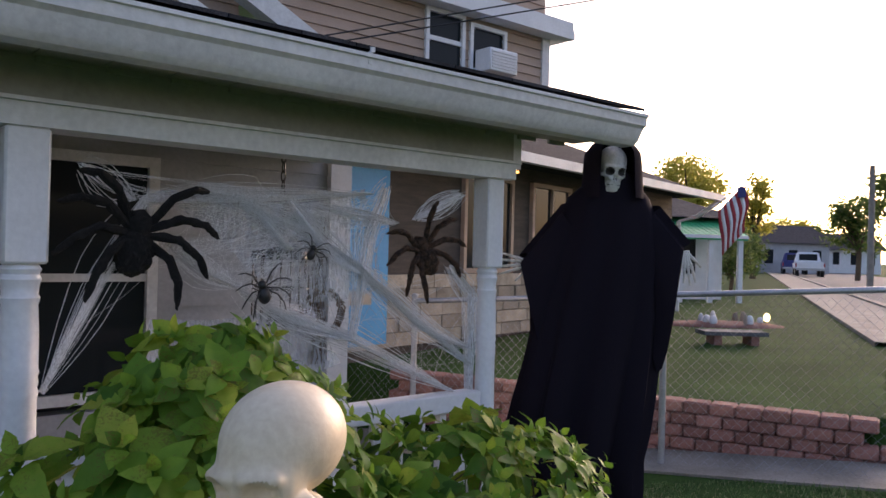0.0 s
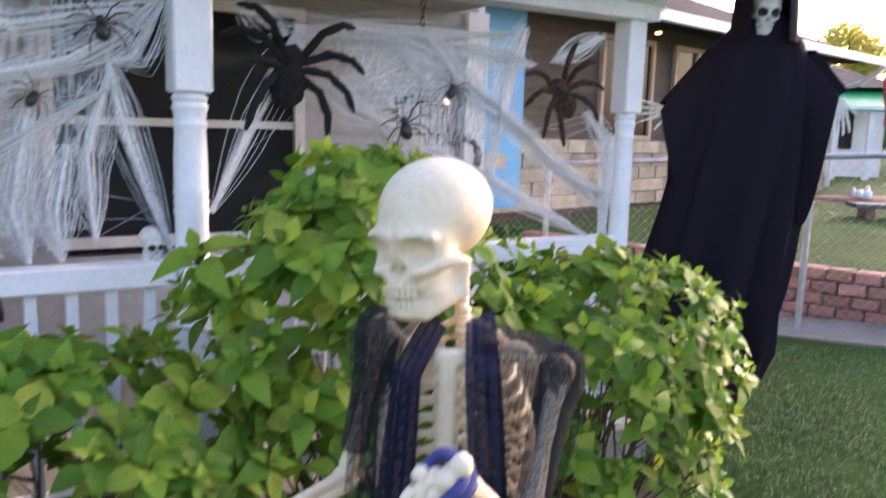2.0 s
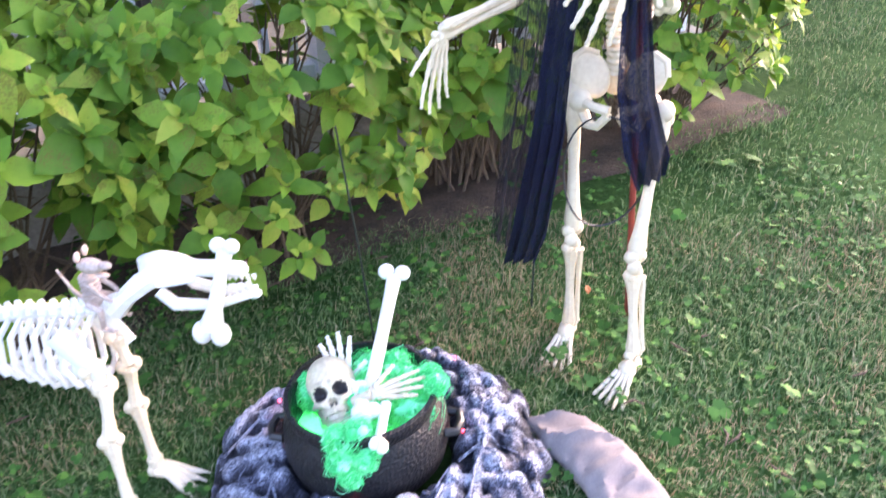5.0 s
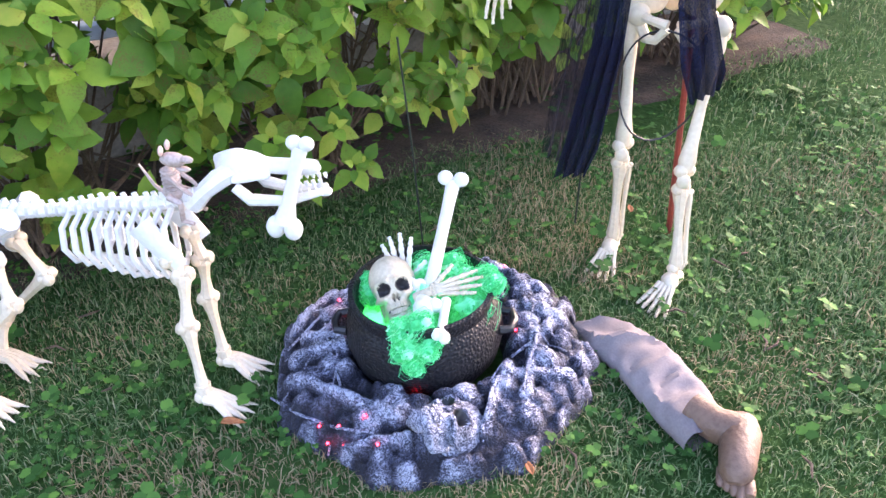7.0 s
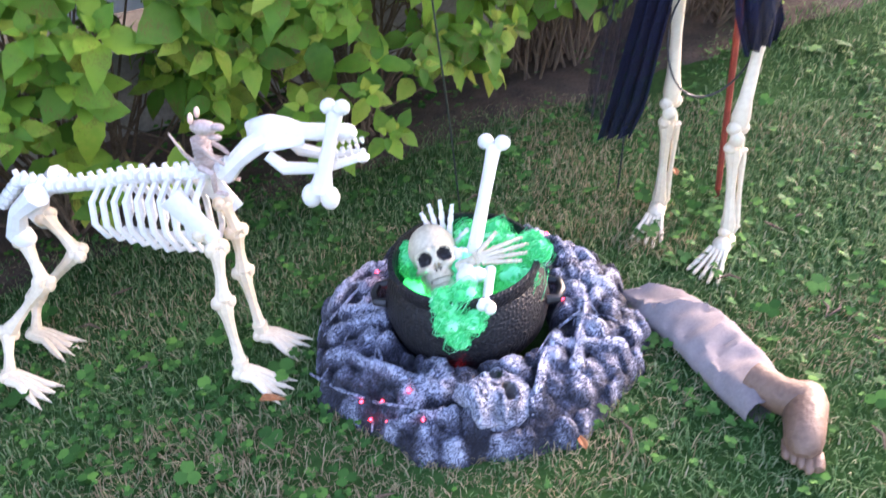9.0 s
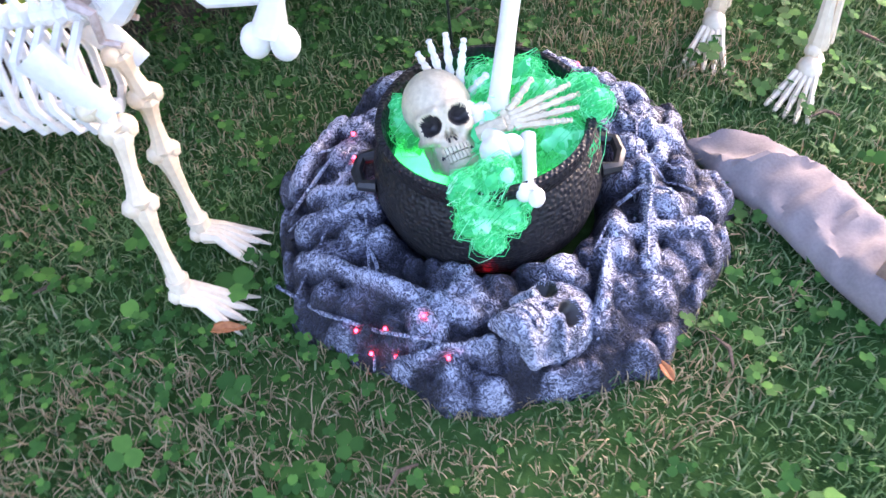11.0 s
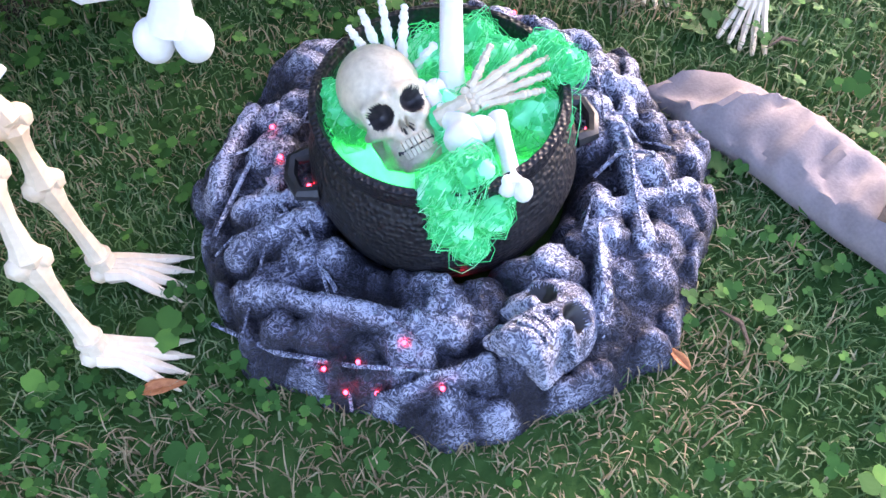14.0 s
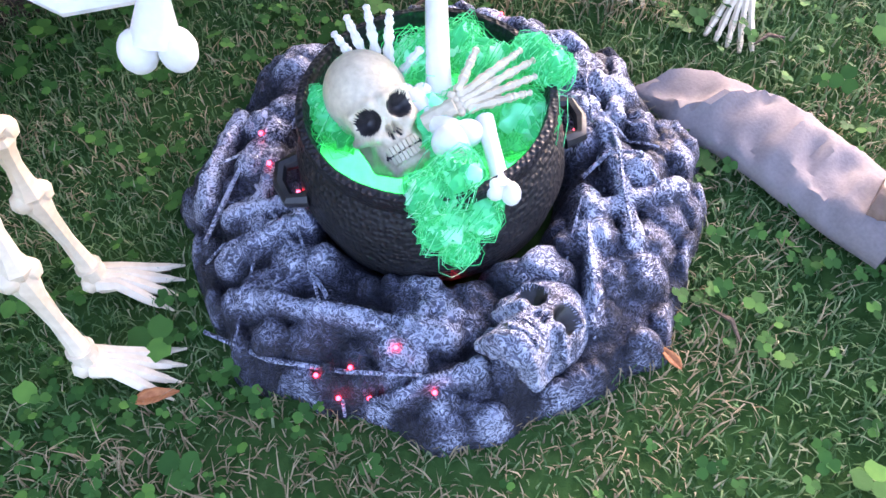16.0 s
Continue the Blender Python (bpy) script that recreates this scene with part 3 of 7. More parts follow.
for k in (-2.2, 0.0, 2.4, 4.8):
    bm = B()
    tube(bm, [fpt(k, -0.1), fpt(k, 1.34)], 0.026, 10)
    ell(bm, fpt(k, 1.35), (0.03, 0.03, 0.02))
    part("post", bm, M_GALV, fence)
bm = B()
tube(bm, [fpt(-2.2, 1.3), fpt(6, 1.3)], 0.022, 10)
part("top_rail", bm, M_GALV, fence)
bm = B()
H, stp = 1.26, 0.075
for sgn in (1, -1):
    k = -2.2 - (H if sgn > 0 else 0)
    while k < 6 + (H if sgn < 0 else 0):
        a, b = (k, 0.02), (k + sgn * H, 0.02 + H)
        tube(bm, [fpt(*a), fpt(*b)], 0.0009, 3)
        k += stp
part("mesh", bm, M_GALV, fence, "diamond wire mesh", smooth=False)

# ---- the house next door ----
NB = pose(1.3, 11.0, 0, 0, 0, math.degrees(math.atan2(4, 3.1)))   # x along its front, y inward
nb = thing("neighbour_house", NB, "low brown house with dark windows and a shingled roof", "house")
bm = B()
box(bm, -4.5, 0.12, 0.2, 5.2, 6, 2.9)
part("wall", bm, mk("dark_brown_boards", (0.05, 0.04, 0.034), (0.11, 0.085, 0.07), 0.8, 3, 40, 0.2, stretch=(1, 1, 8)), nb, smooth=False)
bm = B()
for i in range(5):
    zz = 0.55 + i * 0.16
    k = -4.5 + (0.15 if i % 2 else 0)
    random.seed(i)
    while k < 5.1:
        w = random.uniform(0.28, 0.5)
        box(bm, k, 0.03 + random.uniform(-0.012, 0.012), zz, min(k + w, 5.2) - 0.012, 0.12, zz + 0.15)
        k += w
stones = part("stone_veneer", bm, M_STONE, nb, "tan stone courses", smooth=False)
stones["kind"] = "stuff"
for x0, x1 in ((-1.5, -0.5), (0.1, 1.1), (2.2, 3.4)):
    bm = B()
    for q in ((x0 - 0.06, 1.35, x0, 2.6), (x1, 1.35, x1 + 0.06, 2.6), (x0, 2.54, x1, 2.6), (x0, 1.35, x1, 1.41), ((x0 + x1) / 2 - 0.02, 1.41, (x0 + x1) / 2 + 0.02, 2.54)):
        box(bm, q[0], 0.06, q[1], q[2], 0.12, q[3])
    wf = part("window", bm, M_SIDING, nb, smooth=False)
    bm = B()
    box(bm, x0, 0.1, 1.41, x1, 0.118, 2.54)
    part("pane", bm, M_GLASS, wf, smooth=False)
bm = B()
box(bm, -4.0, 0.02, 0.6, -3.0, 0.12, 2.75)
part("door", bm, M_BLUE, nb, "bright blue painted door panel", smooth=False)
bm = B()
vs = [bm.verts.new(c) for c in ((-5, -0.6, 2.78), (5.7, -0.6, 2.78), (5.7, 3, 4.1), (-5, 3, 4.1), (-5, 6.6, 2.78), (5.7, 6.6, 2.78))]
for f in ((0, 1, 2, 3), (3, 2, 5, 4), (0, 3, 4), (1, 5, 2), (0, 4, 5, 1)):
    bm.faces.new([vs[i] for i in f])
part("roof", bm, M_SHINGLE, nb, smooth=False)
bm = B()
box(bm, -5, -0.7, 2.7, 5.75, -0.6, 2.82)
part("gutter", bm, M_TRIM, nb, smooth=False)
bm = B()
tube(bm, [(5.6, -0.65, 2.7), (5.4, -0.3, 2.4), (5.25, 0.0, 2.3), (5.25, 0.0, 0.6)], 0.045, 8)
part("downspout", bm, M_TRIM, nb)
lp = thing("porch_lamp", pose(0.94, 10.1, 2.64), "small amber porch lamp that is switched on", "lamp")
bm = B()
ell(bm, (0, 0, 0), (0.04, 0.04, 0.018))
part("glass", bm, M_LAMP, lp)
bm = B()
lathe(bm, [(0.045, 0.012), (0.05, 0.02), (0.02, 0.03), (0.008, 0.03), (0.008, 0.2)], 12)
part("canopy", bm, M_BLACK, lp)

# second house with a striped awning
h2 = thing("awning_house", pose(5.3, 21, 0.7, 0, 0, 10), "white house with a green striped metal awning", "house")
bm = B()
box(bm, 0, 0, -0.5, 2.3, 6, 2.0)
part("wall", bm, M_WHITE, h2, smooth=False)
bm = B()
vs = [bm.verts.new(c) for c in ((-0.6, -0.6, 1.98), (2.6, -0.6, 1.98), (2.2, 3, 2.8), (-0.6, 3, 2.8), (-0.6, 6.6, 1.98), (2.6, 6.6, 1.98))]
for f in ((0, 1, 2, 3), (3, 2, 5, 4), (0, 3, 4), (1, 5, 2), (0, 4, 5, 1)):
    bm.faces.new([vs[i] for i in f])
part("roof", bm, M_SHINGLE, h2, smooth=False)
bm = B()
box(bm, 0.2, -1.6, 1.42, 2.1, -1.56, 1.5)
awn = part("awning", bm, M_WHITE, h2, "green and white striped awning", smooth=False)
M_AWN = mk("green_awning", (0.01, 0.32, 0.13), (0.03, 0.44, 0.19), 0.5, 2, 30, 0.05)
for k in range(12):
    bm = B()
    x0 = 0.2 + k * 0.16
    vs = [bm.verts.new(c) for c in ((x0, -1.58, 1.5), (x0 + 0.14, -1.58, 1.5), (x0 + 0.14, 0, 2.0), (x0, 0, 2.0), (x0, -1.58, 1.38), (x0 + 0.14, -1.58, 1.38), (x0 + 0.14, 0, 1.96), (x0, 0, 1.96))]
    for f in ((0, 1, 2, 3), (7, 6, 5, 4), (0, 4, 5, 1), (1, 5, 6, 2), (2, 6, 7, 3), (3, 7, 4, 0)):
        bm.faces.new([vs[i] for i in f])
    part("slat", bm, M_AWN, awn, smooth=False)
for k in (0.3, 1.1, 1.9):
    bm = B()
    box(bm, k, -1.5, -0.3, k + 0.12, -1.4, 1.42)
    part("porch_column", bm, M_WHITE, h2, smooth=False)
bm = B()
box(bm, 0.7, -0.05, 0.5, 1.5, -0.005, 1.5)
part("window", bm, M_GLASS, h2, smooth=False)

# flag on a slanted staff
fl = thing("flag_on_staff", pose(5.05, 14.6, 2.4, 0, 0, 0) @ Matrix.Scale(0.78, 4), "red and white striped flag on a slanted staff", "flag")
bm = B()
tube(bm, [(-0.35, 0.35, -0.05), (0.55, -0.25, 0.75)], 0.014, 8)
part("staff", bm, M_TRIM, fl)
M_FR = mk("red_cloth", (0.35, 0.03, 0.04), (0.45, 0.06, 0.07), 0.8, 5, 80, 0.1)
M_FB = mk("blue_cloth", (0.03, 0.04, 0.16), (0.05, 0.06, 0.2), 0.8, 5, 80, 0.1)
for k in range(9):
    bm = B()
    n = 10
    grid = []
    for i in range(n + 1):
        s = i / n
        for d in (0, 1):
            w = (k + d) / 9
            grid.append(bm.verts.new((0.02 + 0.5 * w + 0.06 * math.sin(s * 5) * w + 0.12 * s, -0.02 - 0.25 * w + 0.05 * math.sin(7 * s + 2 * w), 0.1 + 0.6 * w - s * 1.05)))
    for i in range(n):
        bm.faces.new((grid[2 * i], grid[2 * i + 1], grid[2 * i + 3], grid[2 * i + 2]))
    st = part("stripe", bm, (M_FR if k % 2 == 0 else M_WHITE), fl)
    md = st.modifiers.new("thick", "SOLIDIFY")
    md.thickness = 0.004
bm = B()
box(bm, 0.4, -0.29, 0.42, 0.56, -0.2, 0.66)
part("canton", bm, M_FB, fl, "blue corner", smooth=False)

# road, sidewalk, vehicles and the far end of the street
RD = Vector((0.36, 0.933)).normalized()
RN = Vector((RD.y, -RD.x))


def strip(name, off0, off1, lift, mat, label, cat):
    bm = B()
    rows = []
    for d in [-3.5 + 2.5 * i for i in range(46)]:
        c = Vector((8.4, 13.0)) + RD * d
        rows.append([bm.verts.new((*(c + RN * o), land(*(c + RN * o)) + lift - dz)) for o, dz in ((off0, 0), (off1, 0), (off1, 0.5), (off0, 0.5))])
    for a, b in zip(rows, rows[1:]):
        for k in range(4):
            bm.faces.new((a[k], a[(k + 1) % 4], b[(k + 1) % 4], b[k]))
    bmesh.ops.recalc_face_normals(bm, faces=bm.faces[:])
    return solid(name, bm, mat, Matrix(), label, cat, kind="structure", smooth=False)


strip("road", 0.0, 6.5, 0.03, M_ASPHALT, "grey asphalt street running away uphill", "road")
strip("sidewalk", -1.6, -0.2, 0.06, M_CONC, "pale concrete sidewalk beside the street", "sidewalk")
strip("kerb", -0.2, 0.0, 0.1, M_CONC, "concrete kerb along the street", "kerb")


def vehicle(name, m, mat, label, pickup):
    ob = thing(name, m, label, "car", "parked vehicles")
    bm = B()
    box(bm, -0.92, -2.4, 0.45, 0.92, 2.4, 1.05)
    bmesh.ops.bevel(bm, geom=bm.edges[:], offset=0.1, segments=2, affect="EDGES")
    part("body", bm, mat, ob)
    bm = B()
    y0, y1 = (0.0, 1.6) if pickup else (-1.8, 1.3)
    vs = [bm.verts.new(c) for c in ((-0.88, y0, 1.0), (0.88, y0, 1.0), (0.88, y1, 1.0), (-0.88, y1, 1.0), (-0.7, y0 + 0.25, 1.75), (0.7, y0 + 0.25, 1.75), (0.7, y1 - 0.5, 1.75), (-0.7, y1 - 0.5, 1.75))]
    for f in ((3, 2, 1, 0), (4, 5, 6, 7), (0, 1, 5, 4), (1, 2, 6, 5), (2, 3, 7, 6), (3, 0, 4, 7)):
        bm.faces.new([vs[i] for i in f])
    bmesh.ops.bevel(bm, geom=bm.edges[:], offset=0.06, segments=2, affect="EDGES")
    part("cab", bm, mat, ob)
    bm = B()
    box(bm, -0.6, y0 + 0.04, 1.15, 0.6, y0 + 0.1, 1.6, pose(0, 0, 0))
    part("rear_window", bm, M_GLASS, ob, smooth=False)
    for sx in (-1, 1):
        bm = B()
        box(bm, sx * 0.9 - 0.06, -2.43, 0.7, sx * 0.9 + 0.02, -2.38, 0.95)
        part("tail_light", bm, M_FR, ob, smooth=False)
        for wy in (-1.5, 1.5):
            bm = B()
            tube(bm, [(sx * 0.7, wy, 0.35), (sx * 0.94, wy, 0.35)], 0.35, 16)
            wh = part("wheel", bm, M_BLACK, ob)
            bm = B()
            tube(bm, [(sx * 0.93, wy, 0.35), (sx * 0.955, wy, 0.35)], 0.18, 12)
            part("rim", bm, M_GALV, wh)
    bm = B()
    box(bm, -0.9, -2.5, 0.45, 0.9, -2.4, 0.6)
    part("bumper", bm, M_GALV, ob, smooth=False)


ang = -math.degrees(math.atan2(RD.x, RD.y))
for d, o, mat, lab, pk in ((48, 0.9, M_WHITE, "white pickup truck parked at the kerb", True), (57, 0.4, M_FB, "dark car parked ahead of the pickup", False), (64, -0.6, M_GALV, "silver car parked further up the street", False)):
    q = Vector((8.4, 13)) + RD * d + RN * o
    vehicle("pickup_truck" if pk else "parked_car", pose(q.x, q.y, land(q.x, q.y) + 0.03, 0, 0, ang), mat, lab, pk)


def far_house(x, y, z, rz, w, h, mat, label):
    ob = thing("far_house", pose(x, y, z, 0, 0, rz), label, "house", "houses up the street")
    bm = B()
    box(bm, -w / 2, 0, -1, w / 2, 7, h)
    part("wall", bm, mat, ob, smooth=False)
    bm = B()
    vs = [bm.verts.new(c) for c in ((-w / 2 - 0.5, -0.5, h), (w / 2 + 0.5, -0.5, h), (w / 2 + 0.5, 3.5, h + 1.7), (-w / 2 - 0.5, 3.5, h + 1.7), (-w / 2 - 0.5, 7.5, h), (w / 2 + 0.5, 7.5, h))]
    for f in ((0, 1, 2, 3), (3, 2, 5, 4), (0, 3, 4), (1, 5, 2), (0, 4, 5, 1)):
        bm.faces.new([vs[i] for i in f])
    part("roof", bm, M_SHINGLE, ob, smooth=False)
    for k in range(3):
        bm = B()
        box(bm, -w / 2 + w * (k + 0.3) / 3, -0.06, 0.8, -w / 2 + w * (k + 0.65) / 3, -0.01, 2.0)
        part("window", bm, M_GLASS, ob, smooth=False)


far_house(31.0, 70, 0.6, 10, 7, 2.6, M_GREYSIDE, "grey bungalow at the bend of the street")
far_house(40, 77, 0.6, -5, 5, 2.2, M_WHITE, "small white garage beyond the street")
far_house(22.5, 62, 0.5, 50, 6, 2.8, M_WHITE, "white house among shrubs up the street")


def tree(x, y, z, h, spread, mat, label, seed, n=900, leaf=0.5):
    n = int(n * 1.3)
    rnd = random.Random(seed)
    ob = thing("tree", pose(x, y, z), label, "tree", "trees")
    bm = B()
    tube(bm, [(0, 0, -1), (0.1, 0, h * 0.3), (0, 0.2, h * 0.6)], [h * 0.035, h * 0.028, h * 0.012], 8)
    limbs = []
    for k in range(9):
        a, e = rnd.uniform(0, 6.3), rnd.uniform(0.3, 1.0)
        tip = Vector((math.cos(a) * spread * 0.7, math.sin(a) * spread * 0.7, h * (0.45 + 0.45 * e)))
        tube(bm, [(0.05, 0, h * 0.3 + k * h * 0.03), tip * 0.6 + Vector((0, 0, h * 0.12)), tip], [h * 0.014, h * 0.009, h * 0.004], 6)
        limbs.append(tip)
    part("trunk", bm, M_BARK, ob)
    cl = [(t, rnd.uniform(0.3, 0.5) * spread) for t in limbs] + [(Vector((rnd.gauss(0, spread * 0.35), rnd.gauss(0, spread * 0.35), h * rnd.uniform(0.4, 0.9))), rnd.uniform(0.25, 0.45) * spread) for _ in range(14)]
    vs, fs = [], []
    for i in range(n):
        c, r = cl[rnd.randrange(len(cl))]
        p = c + Vector((rnd.gauss(0, 1), rnd.gauss(0, 1), rnd.gauss(0, 0.8))).normalized() * r * rnd.uniform(0.5, 1.05)
        for _ in range(3):
            q = p + Vector((rnd.uniform(-1, 1), rnd.uniform(-1, 1), rnd.uniform(-1, 1))) * leaf
            a = Vector((rnd.uniform(-1, 1), rnd.uniform(-1, 1), rnd.uniform(-1, 1))).normalized()
            b = a.orthogonal().normalized()
            s = leaf * rnd.uniform(0.35, 0.7)
            i0 = len(vs)
            vs += [tuple(q - a * s), tuple(q + b * s * 0.45), tuple(q + a * s), tuple(q - b * s * 0.45)]
            fs.append((i0, i0 + 1, i0 + 2, i0 + 3))
    cr = new("crown", raw("crown", vs, fs, mat, False))
    cr.parent = ob


tree(14.4, 46, 0.8, 7.2, 1.9, M_TREEY, "broadleaf tree behind the houses, low sunlight put into its leaf colour", 1, 1100, 0.3)
tree(18.4, 47, 0.8, 6.0, 0.95, M_TREEY, "slim tree with low sunlight put into its leaf colour", 2, 600, 0.26)
tree(37.0, 85, 0.6, 5.6, 2.3, M_TREEY, "yellow-green tree at the end of the street", 3, 600, 0.4)
tree(42.5, 92, 0.6, 5.2, 2.3, M_TREE, "green tree at the end of the street", 4, 500, 0.45)
tree(24.6, 42, 0.6, 6.6, 2.3, M_TREE, "tall green tree across the street", 5, 1300, 0.3)
tree(24.6, 47, 0.6, 5.0, 1.5, M_TREE, "green tree beside the street", 6, 700, 0.3)
tree(9.8, 27, 0.5, 2.2, 1.2, M_TREE, "dark green bush beside the neighbouring house", 8, 700, 0.16)
tree(12.6, 34, 0.5, 1.9, 0.9, M_TREE, "round green bush on the verge", 9, 600, 0.16)
tree(8.7, 24, 0.5, 1.8, 0.9, M_TREE, "low bush below the awning", 10, 500, 0.14)
pole = thing("utility_pole", pose(16.2, 30, 0.5), "grey wooden utility pole beside the street", "utility pole")
bm = B()
tube(bm, [(0, 0, -0.5), (0, 0, 4.8)], [0.13, 0.1], 10)
part("shaft", bm, M_CONC, pole)
bm = B()
tube(bm, [(21, 55, 4.5), (16.3, 30, 5.1), (8, -14, 7)], 0.012, 5)
solid("overhead_cable", bm, M_BLACK, Matrix(), "thin black overhead cable", "cable")
for k in (0, 1):
    bm = B()
    tube(bm, [HOUSE @ Vector((2.4, 2.3, 3.05 + 0.06 * k)), HOUSE @ Vector((6.2, 1.2, 4.2 + 0.1 * k))], 0.006, 5)
    solid("service_cable", bm, M_BLACK, Matrix(), "thin black cable strung in front of the upper storey", "cable")

# yard ornaments next door
bed = thing("flower_bed_ornaments", pose(4.6, 13.0, 0.5), "lit ornaments and pale stones in a mulch bed", "yard ornament")
bm = B()
ell(bm, (0, 0, 0), (1.1, 0.5, 0.1))
part("mulch", bm, M_BRICK, bed)
random.seed(3)
for k in range(9):
    bm = B()
    ell(bm, (random.uniform(-0.7, 0.9), random.uniform(-0.3, 0.3), 0.12), (random.uniform(0.03, 0.07), 0.05, random.uniform(0.04, 0.14)))
    part("ornament", bm, (M_WHITE, M_STONE, M_TRIM)[k % 3], bed)
bm = B()
ell(bm, (0.75, 0, 0.17), (0.05, 0.05, 0.07))
part("lantern", bm, glow("lantern_glow", (1.0, 0.8, 0.35), 3), bed, "glowing lantern")
pit = thing("stone_slab_bench", pose(3.75, 10.2, 0.52), "low dark stone slab on the neighbouring lawn", "bench")
bm = B()
box(bm, -0.4, -0.2, 0.12, 0.4, 0.2, 0.17)
part("slab", bm, M_ASPHALT, pit, smooth=False)
for sx in (-0.27, 0.2):
    bm = B()
    box(bm, sx, -0.15, -0.08, sx + 0.1, 0.15, 0.12)
    part("support", bm, M_BRICK, pit, smooth=False)

# ---- bones ----
def sd_ell(p, c, r):
    q = (p - np.array(c)) / np.array(r)
    k0 = np.linalg.norm(q, axis=-1) + 1e-9
    k1 = np.linalg.norm(q / np.array(r), axis=-1) + 1e-9
    return k0 * (k0 - 1) / k1


def sd_cap(p, a, b, r):
    a, b = np.array(a), np.array(b)
    h = np.clip(((p - a) @ (b - a)) / ((b - a) @ (b - a)), 0, 1)
    return np.linalg.norm(p - a - h[..., None] * (b - a), axis=-1) - r


def smin(a, b, k):
    h = np.clip(0.5 + 0.5 * (b - a) / k, 0, 1)
    return b * (1 - h) + a * h - k * h * (1 - h)


def sd_skull(p):
    q = np.abs(p * np.array([1, 0, 0])) + p * np.array([0, 1, 1])
    d = sd_ell(p, (0, 0.014, 0.04), (0.071, 0.09, 0.078))
    d = smin(d, sd_ell(p, (0, -0.045, 0.0), (0.056, 0.04, 0.045)), 0.02)
    d = smin(d, sd_cap(q, (0.012, -0.083, 0.016), (0.046, -0.068, 0.014), 0.008), 0.01)
    d = smin(d, sd_cap(q, (0.03, -0.078, -0.034), (0.06, -0.025, -0.024), 0.0095), 0.012)
    d = smin(d, sd_ell(p, (0, -0.062, -0.05), (0.029, 0.026, 0.024)), 0.014)
    d = smin(d, sd_ell(p, (0, -0.058, -0.094), (0.031, 0.03, 0.019)), 0.01)
    d = smin(d, sd_cap(q, (0.05, 0.0, -0.035), (0.047, -0.008, -0.078), 0.0095), 0.008)
    d = smin(d, sd_cap(q, (0.047, -0.008, -0.078), (0.026, -0.062, -0.1), 0.0105), 0.008)
    d = smin(d, sd_ell(q, (0.026, -0.03, -0.062), (0.02, 0.036, 0.034)), 0.01)
    d = -smin(-d, sd_ell(q, (0.0305, -0.09, -0.007), (0.0215, 0.04, 0.019)), 0.004)
    d = -smin(-d, sd_ell(q, (0.006, -0.096, -0.036), (0.007, 0.035, 0.014)), 0.003)
    d = -smin(-d, sd_ell(q, (0.083, -0.03, -0.002), (0.02, 0.028, 0.026)), 0.014)
    d = -smin(-d, sd_ell(q, (0.056, -0.045, -0.056), (0.012, 0.026, 0.012)), 0.01)
    d = -smin(-d, sd_ell(p, (0, -0.1, -0.0725), (0.04, 0.02, 0.0035)), 0.003)
    return d


def sd_dogskull(p):
    q = np.abs(p * np.array([1, 0, 0])) + p * np.array([0, 1, 1])
    d = sd_ell(p, (0, 0.04, 0.01), (0.036, 0.05, 0.034))
    d = smin(d, sd_cap(p, (0, 0.0, 0.006), (0, -0.115, -0.012), 0.018), 0.026)
    d = smin(d, sd_cap(q, (0.03, -0.03, -0.008), (0.042, 0.035, -0.006), 0.008), 0.012)
    d = smin(d, sd_cap(p, (0, 0.03, 0.04), (0, 0.08, 0.035), 0.008), 0.015)
    d = -smin(-d, sd_ell(q, (0.034, -0.022, 0.012), (0.014, 0.019, 0.013)), 0.006)
    d = -smin(-d, sd_ell(p, (0, -0.14, -0.004), (0.011, 0.02, 0.01)), 0.006)
    return d


def carve(bm, sdf, m, nu=96, nv=72, far=0.19, mids=None, core=(0, -0.015, -0.015)):
    """A closed surface found by walking inward from all sides to a distance field. mids: a test that gives dark paint."""
    th = np.linspace(0, math.pi, nv)
    ph = np.linspace(0, 2 * math.pi, nu, endpoint=False)
    T, P = np.meshgrid(th, ph, indexing="ij")
    d = np.stack([np.sin(T) * np.cos(P), np.cos(T), np.sin(T) * np.sin(P)], -1).reshape(-1, 3)
    r = np.full(len(d), far)
    core = np.array(core)
    for _ in range(70):
        r = np.maximum(r - 0.6 * np.clip(sdf(core + d * r[:, None]), -0.004, 0.05), 0.006)
    pts = core + d * r[:, None]
    vs = [bm.verts.new(m @ Vector(p)) for p in pts.tolist()]
    for j in range(nv - 1):
        for i in range(nu):
            k = [j * nu + i, (j + 1) * nu + i, (j + 1) * nu + (i + 1) % nu, j * nu + (i + 1) % nu]
            f = bm.faces.new([vs[x] for x in (k if j else k[0:3]) ] if j not in (0, nv - 2) else [vs[k[0]], vs[k[1]], vs[k[2]], vs[k[3]]])
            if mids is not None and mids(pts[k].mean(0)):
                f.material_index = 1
    bmesh.ops.smooth_vert(bm, verts=vs, factor=0.5, use_axis_x=True, use_axis_y=True, use_axis_z=True)


def teeth(bm, m, dark=False):
    for z0, z1, yy in ((-0.0712, -0.058, -0.0882), (-0.0875, -0.0738, -0.0862)):
        for k in range(-4, 4):
            a = (k + 0.5) * 0.2
            mm = m @ Matrix.Translation((0, -0.052, 0)) @ pose(0, 0, 0, 0, 0, math.degrees(a)) @ Matrix.Translation((0, yy + 0.052, 0))
            box(bm, -0.0031, -0.003, z0, 0.0031, 0.006, z1, mm)


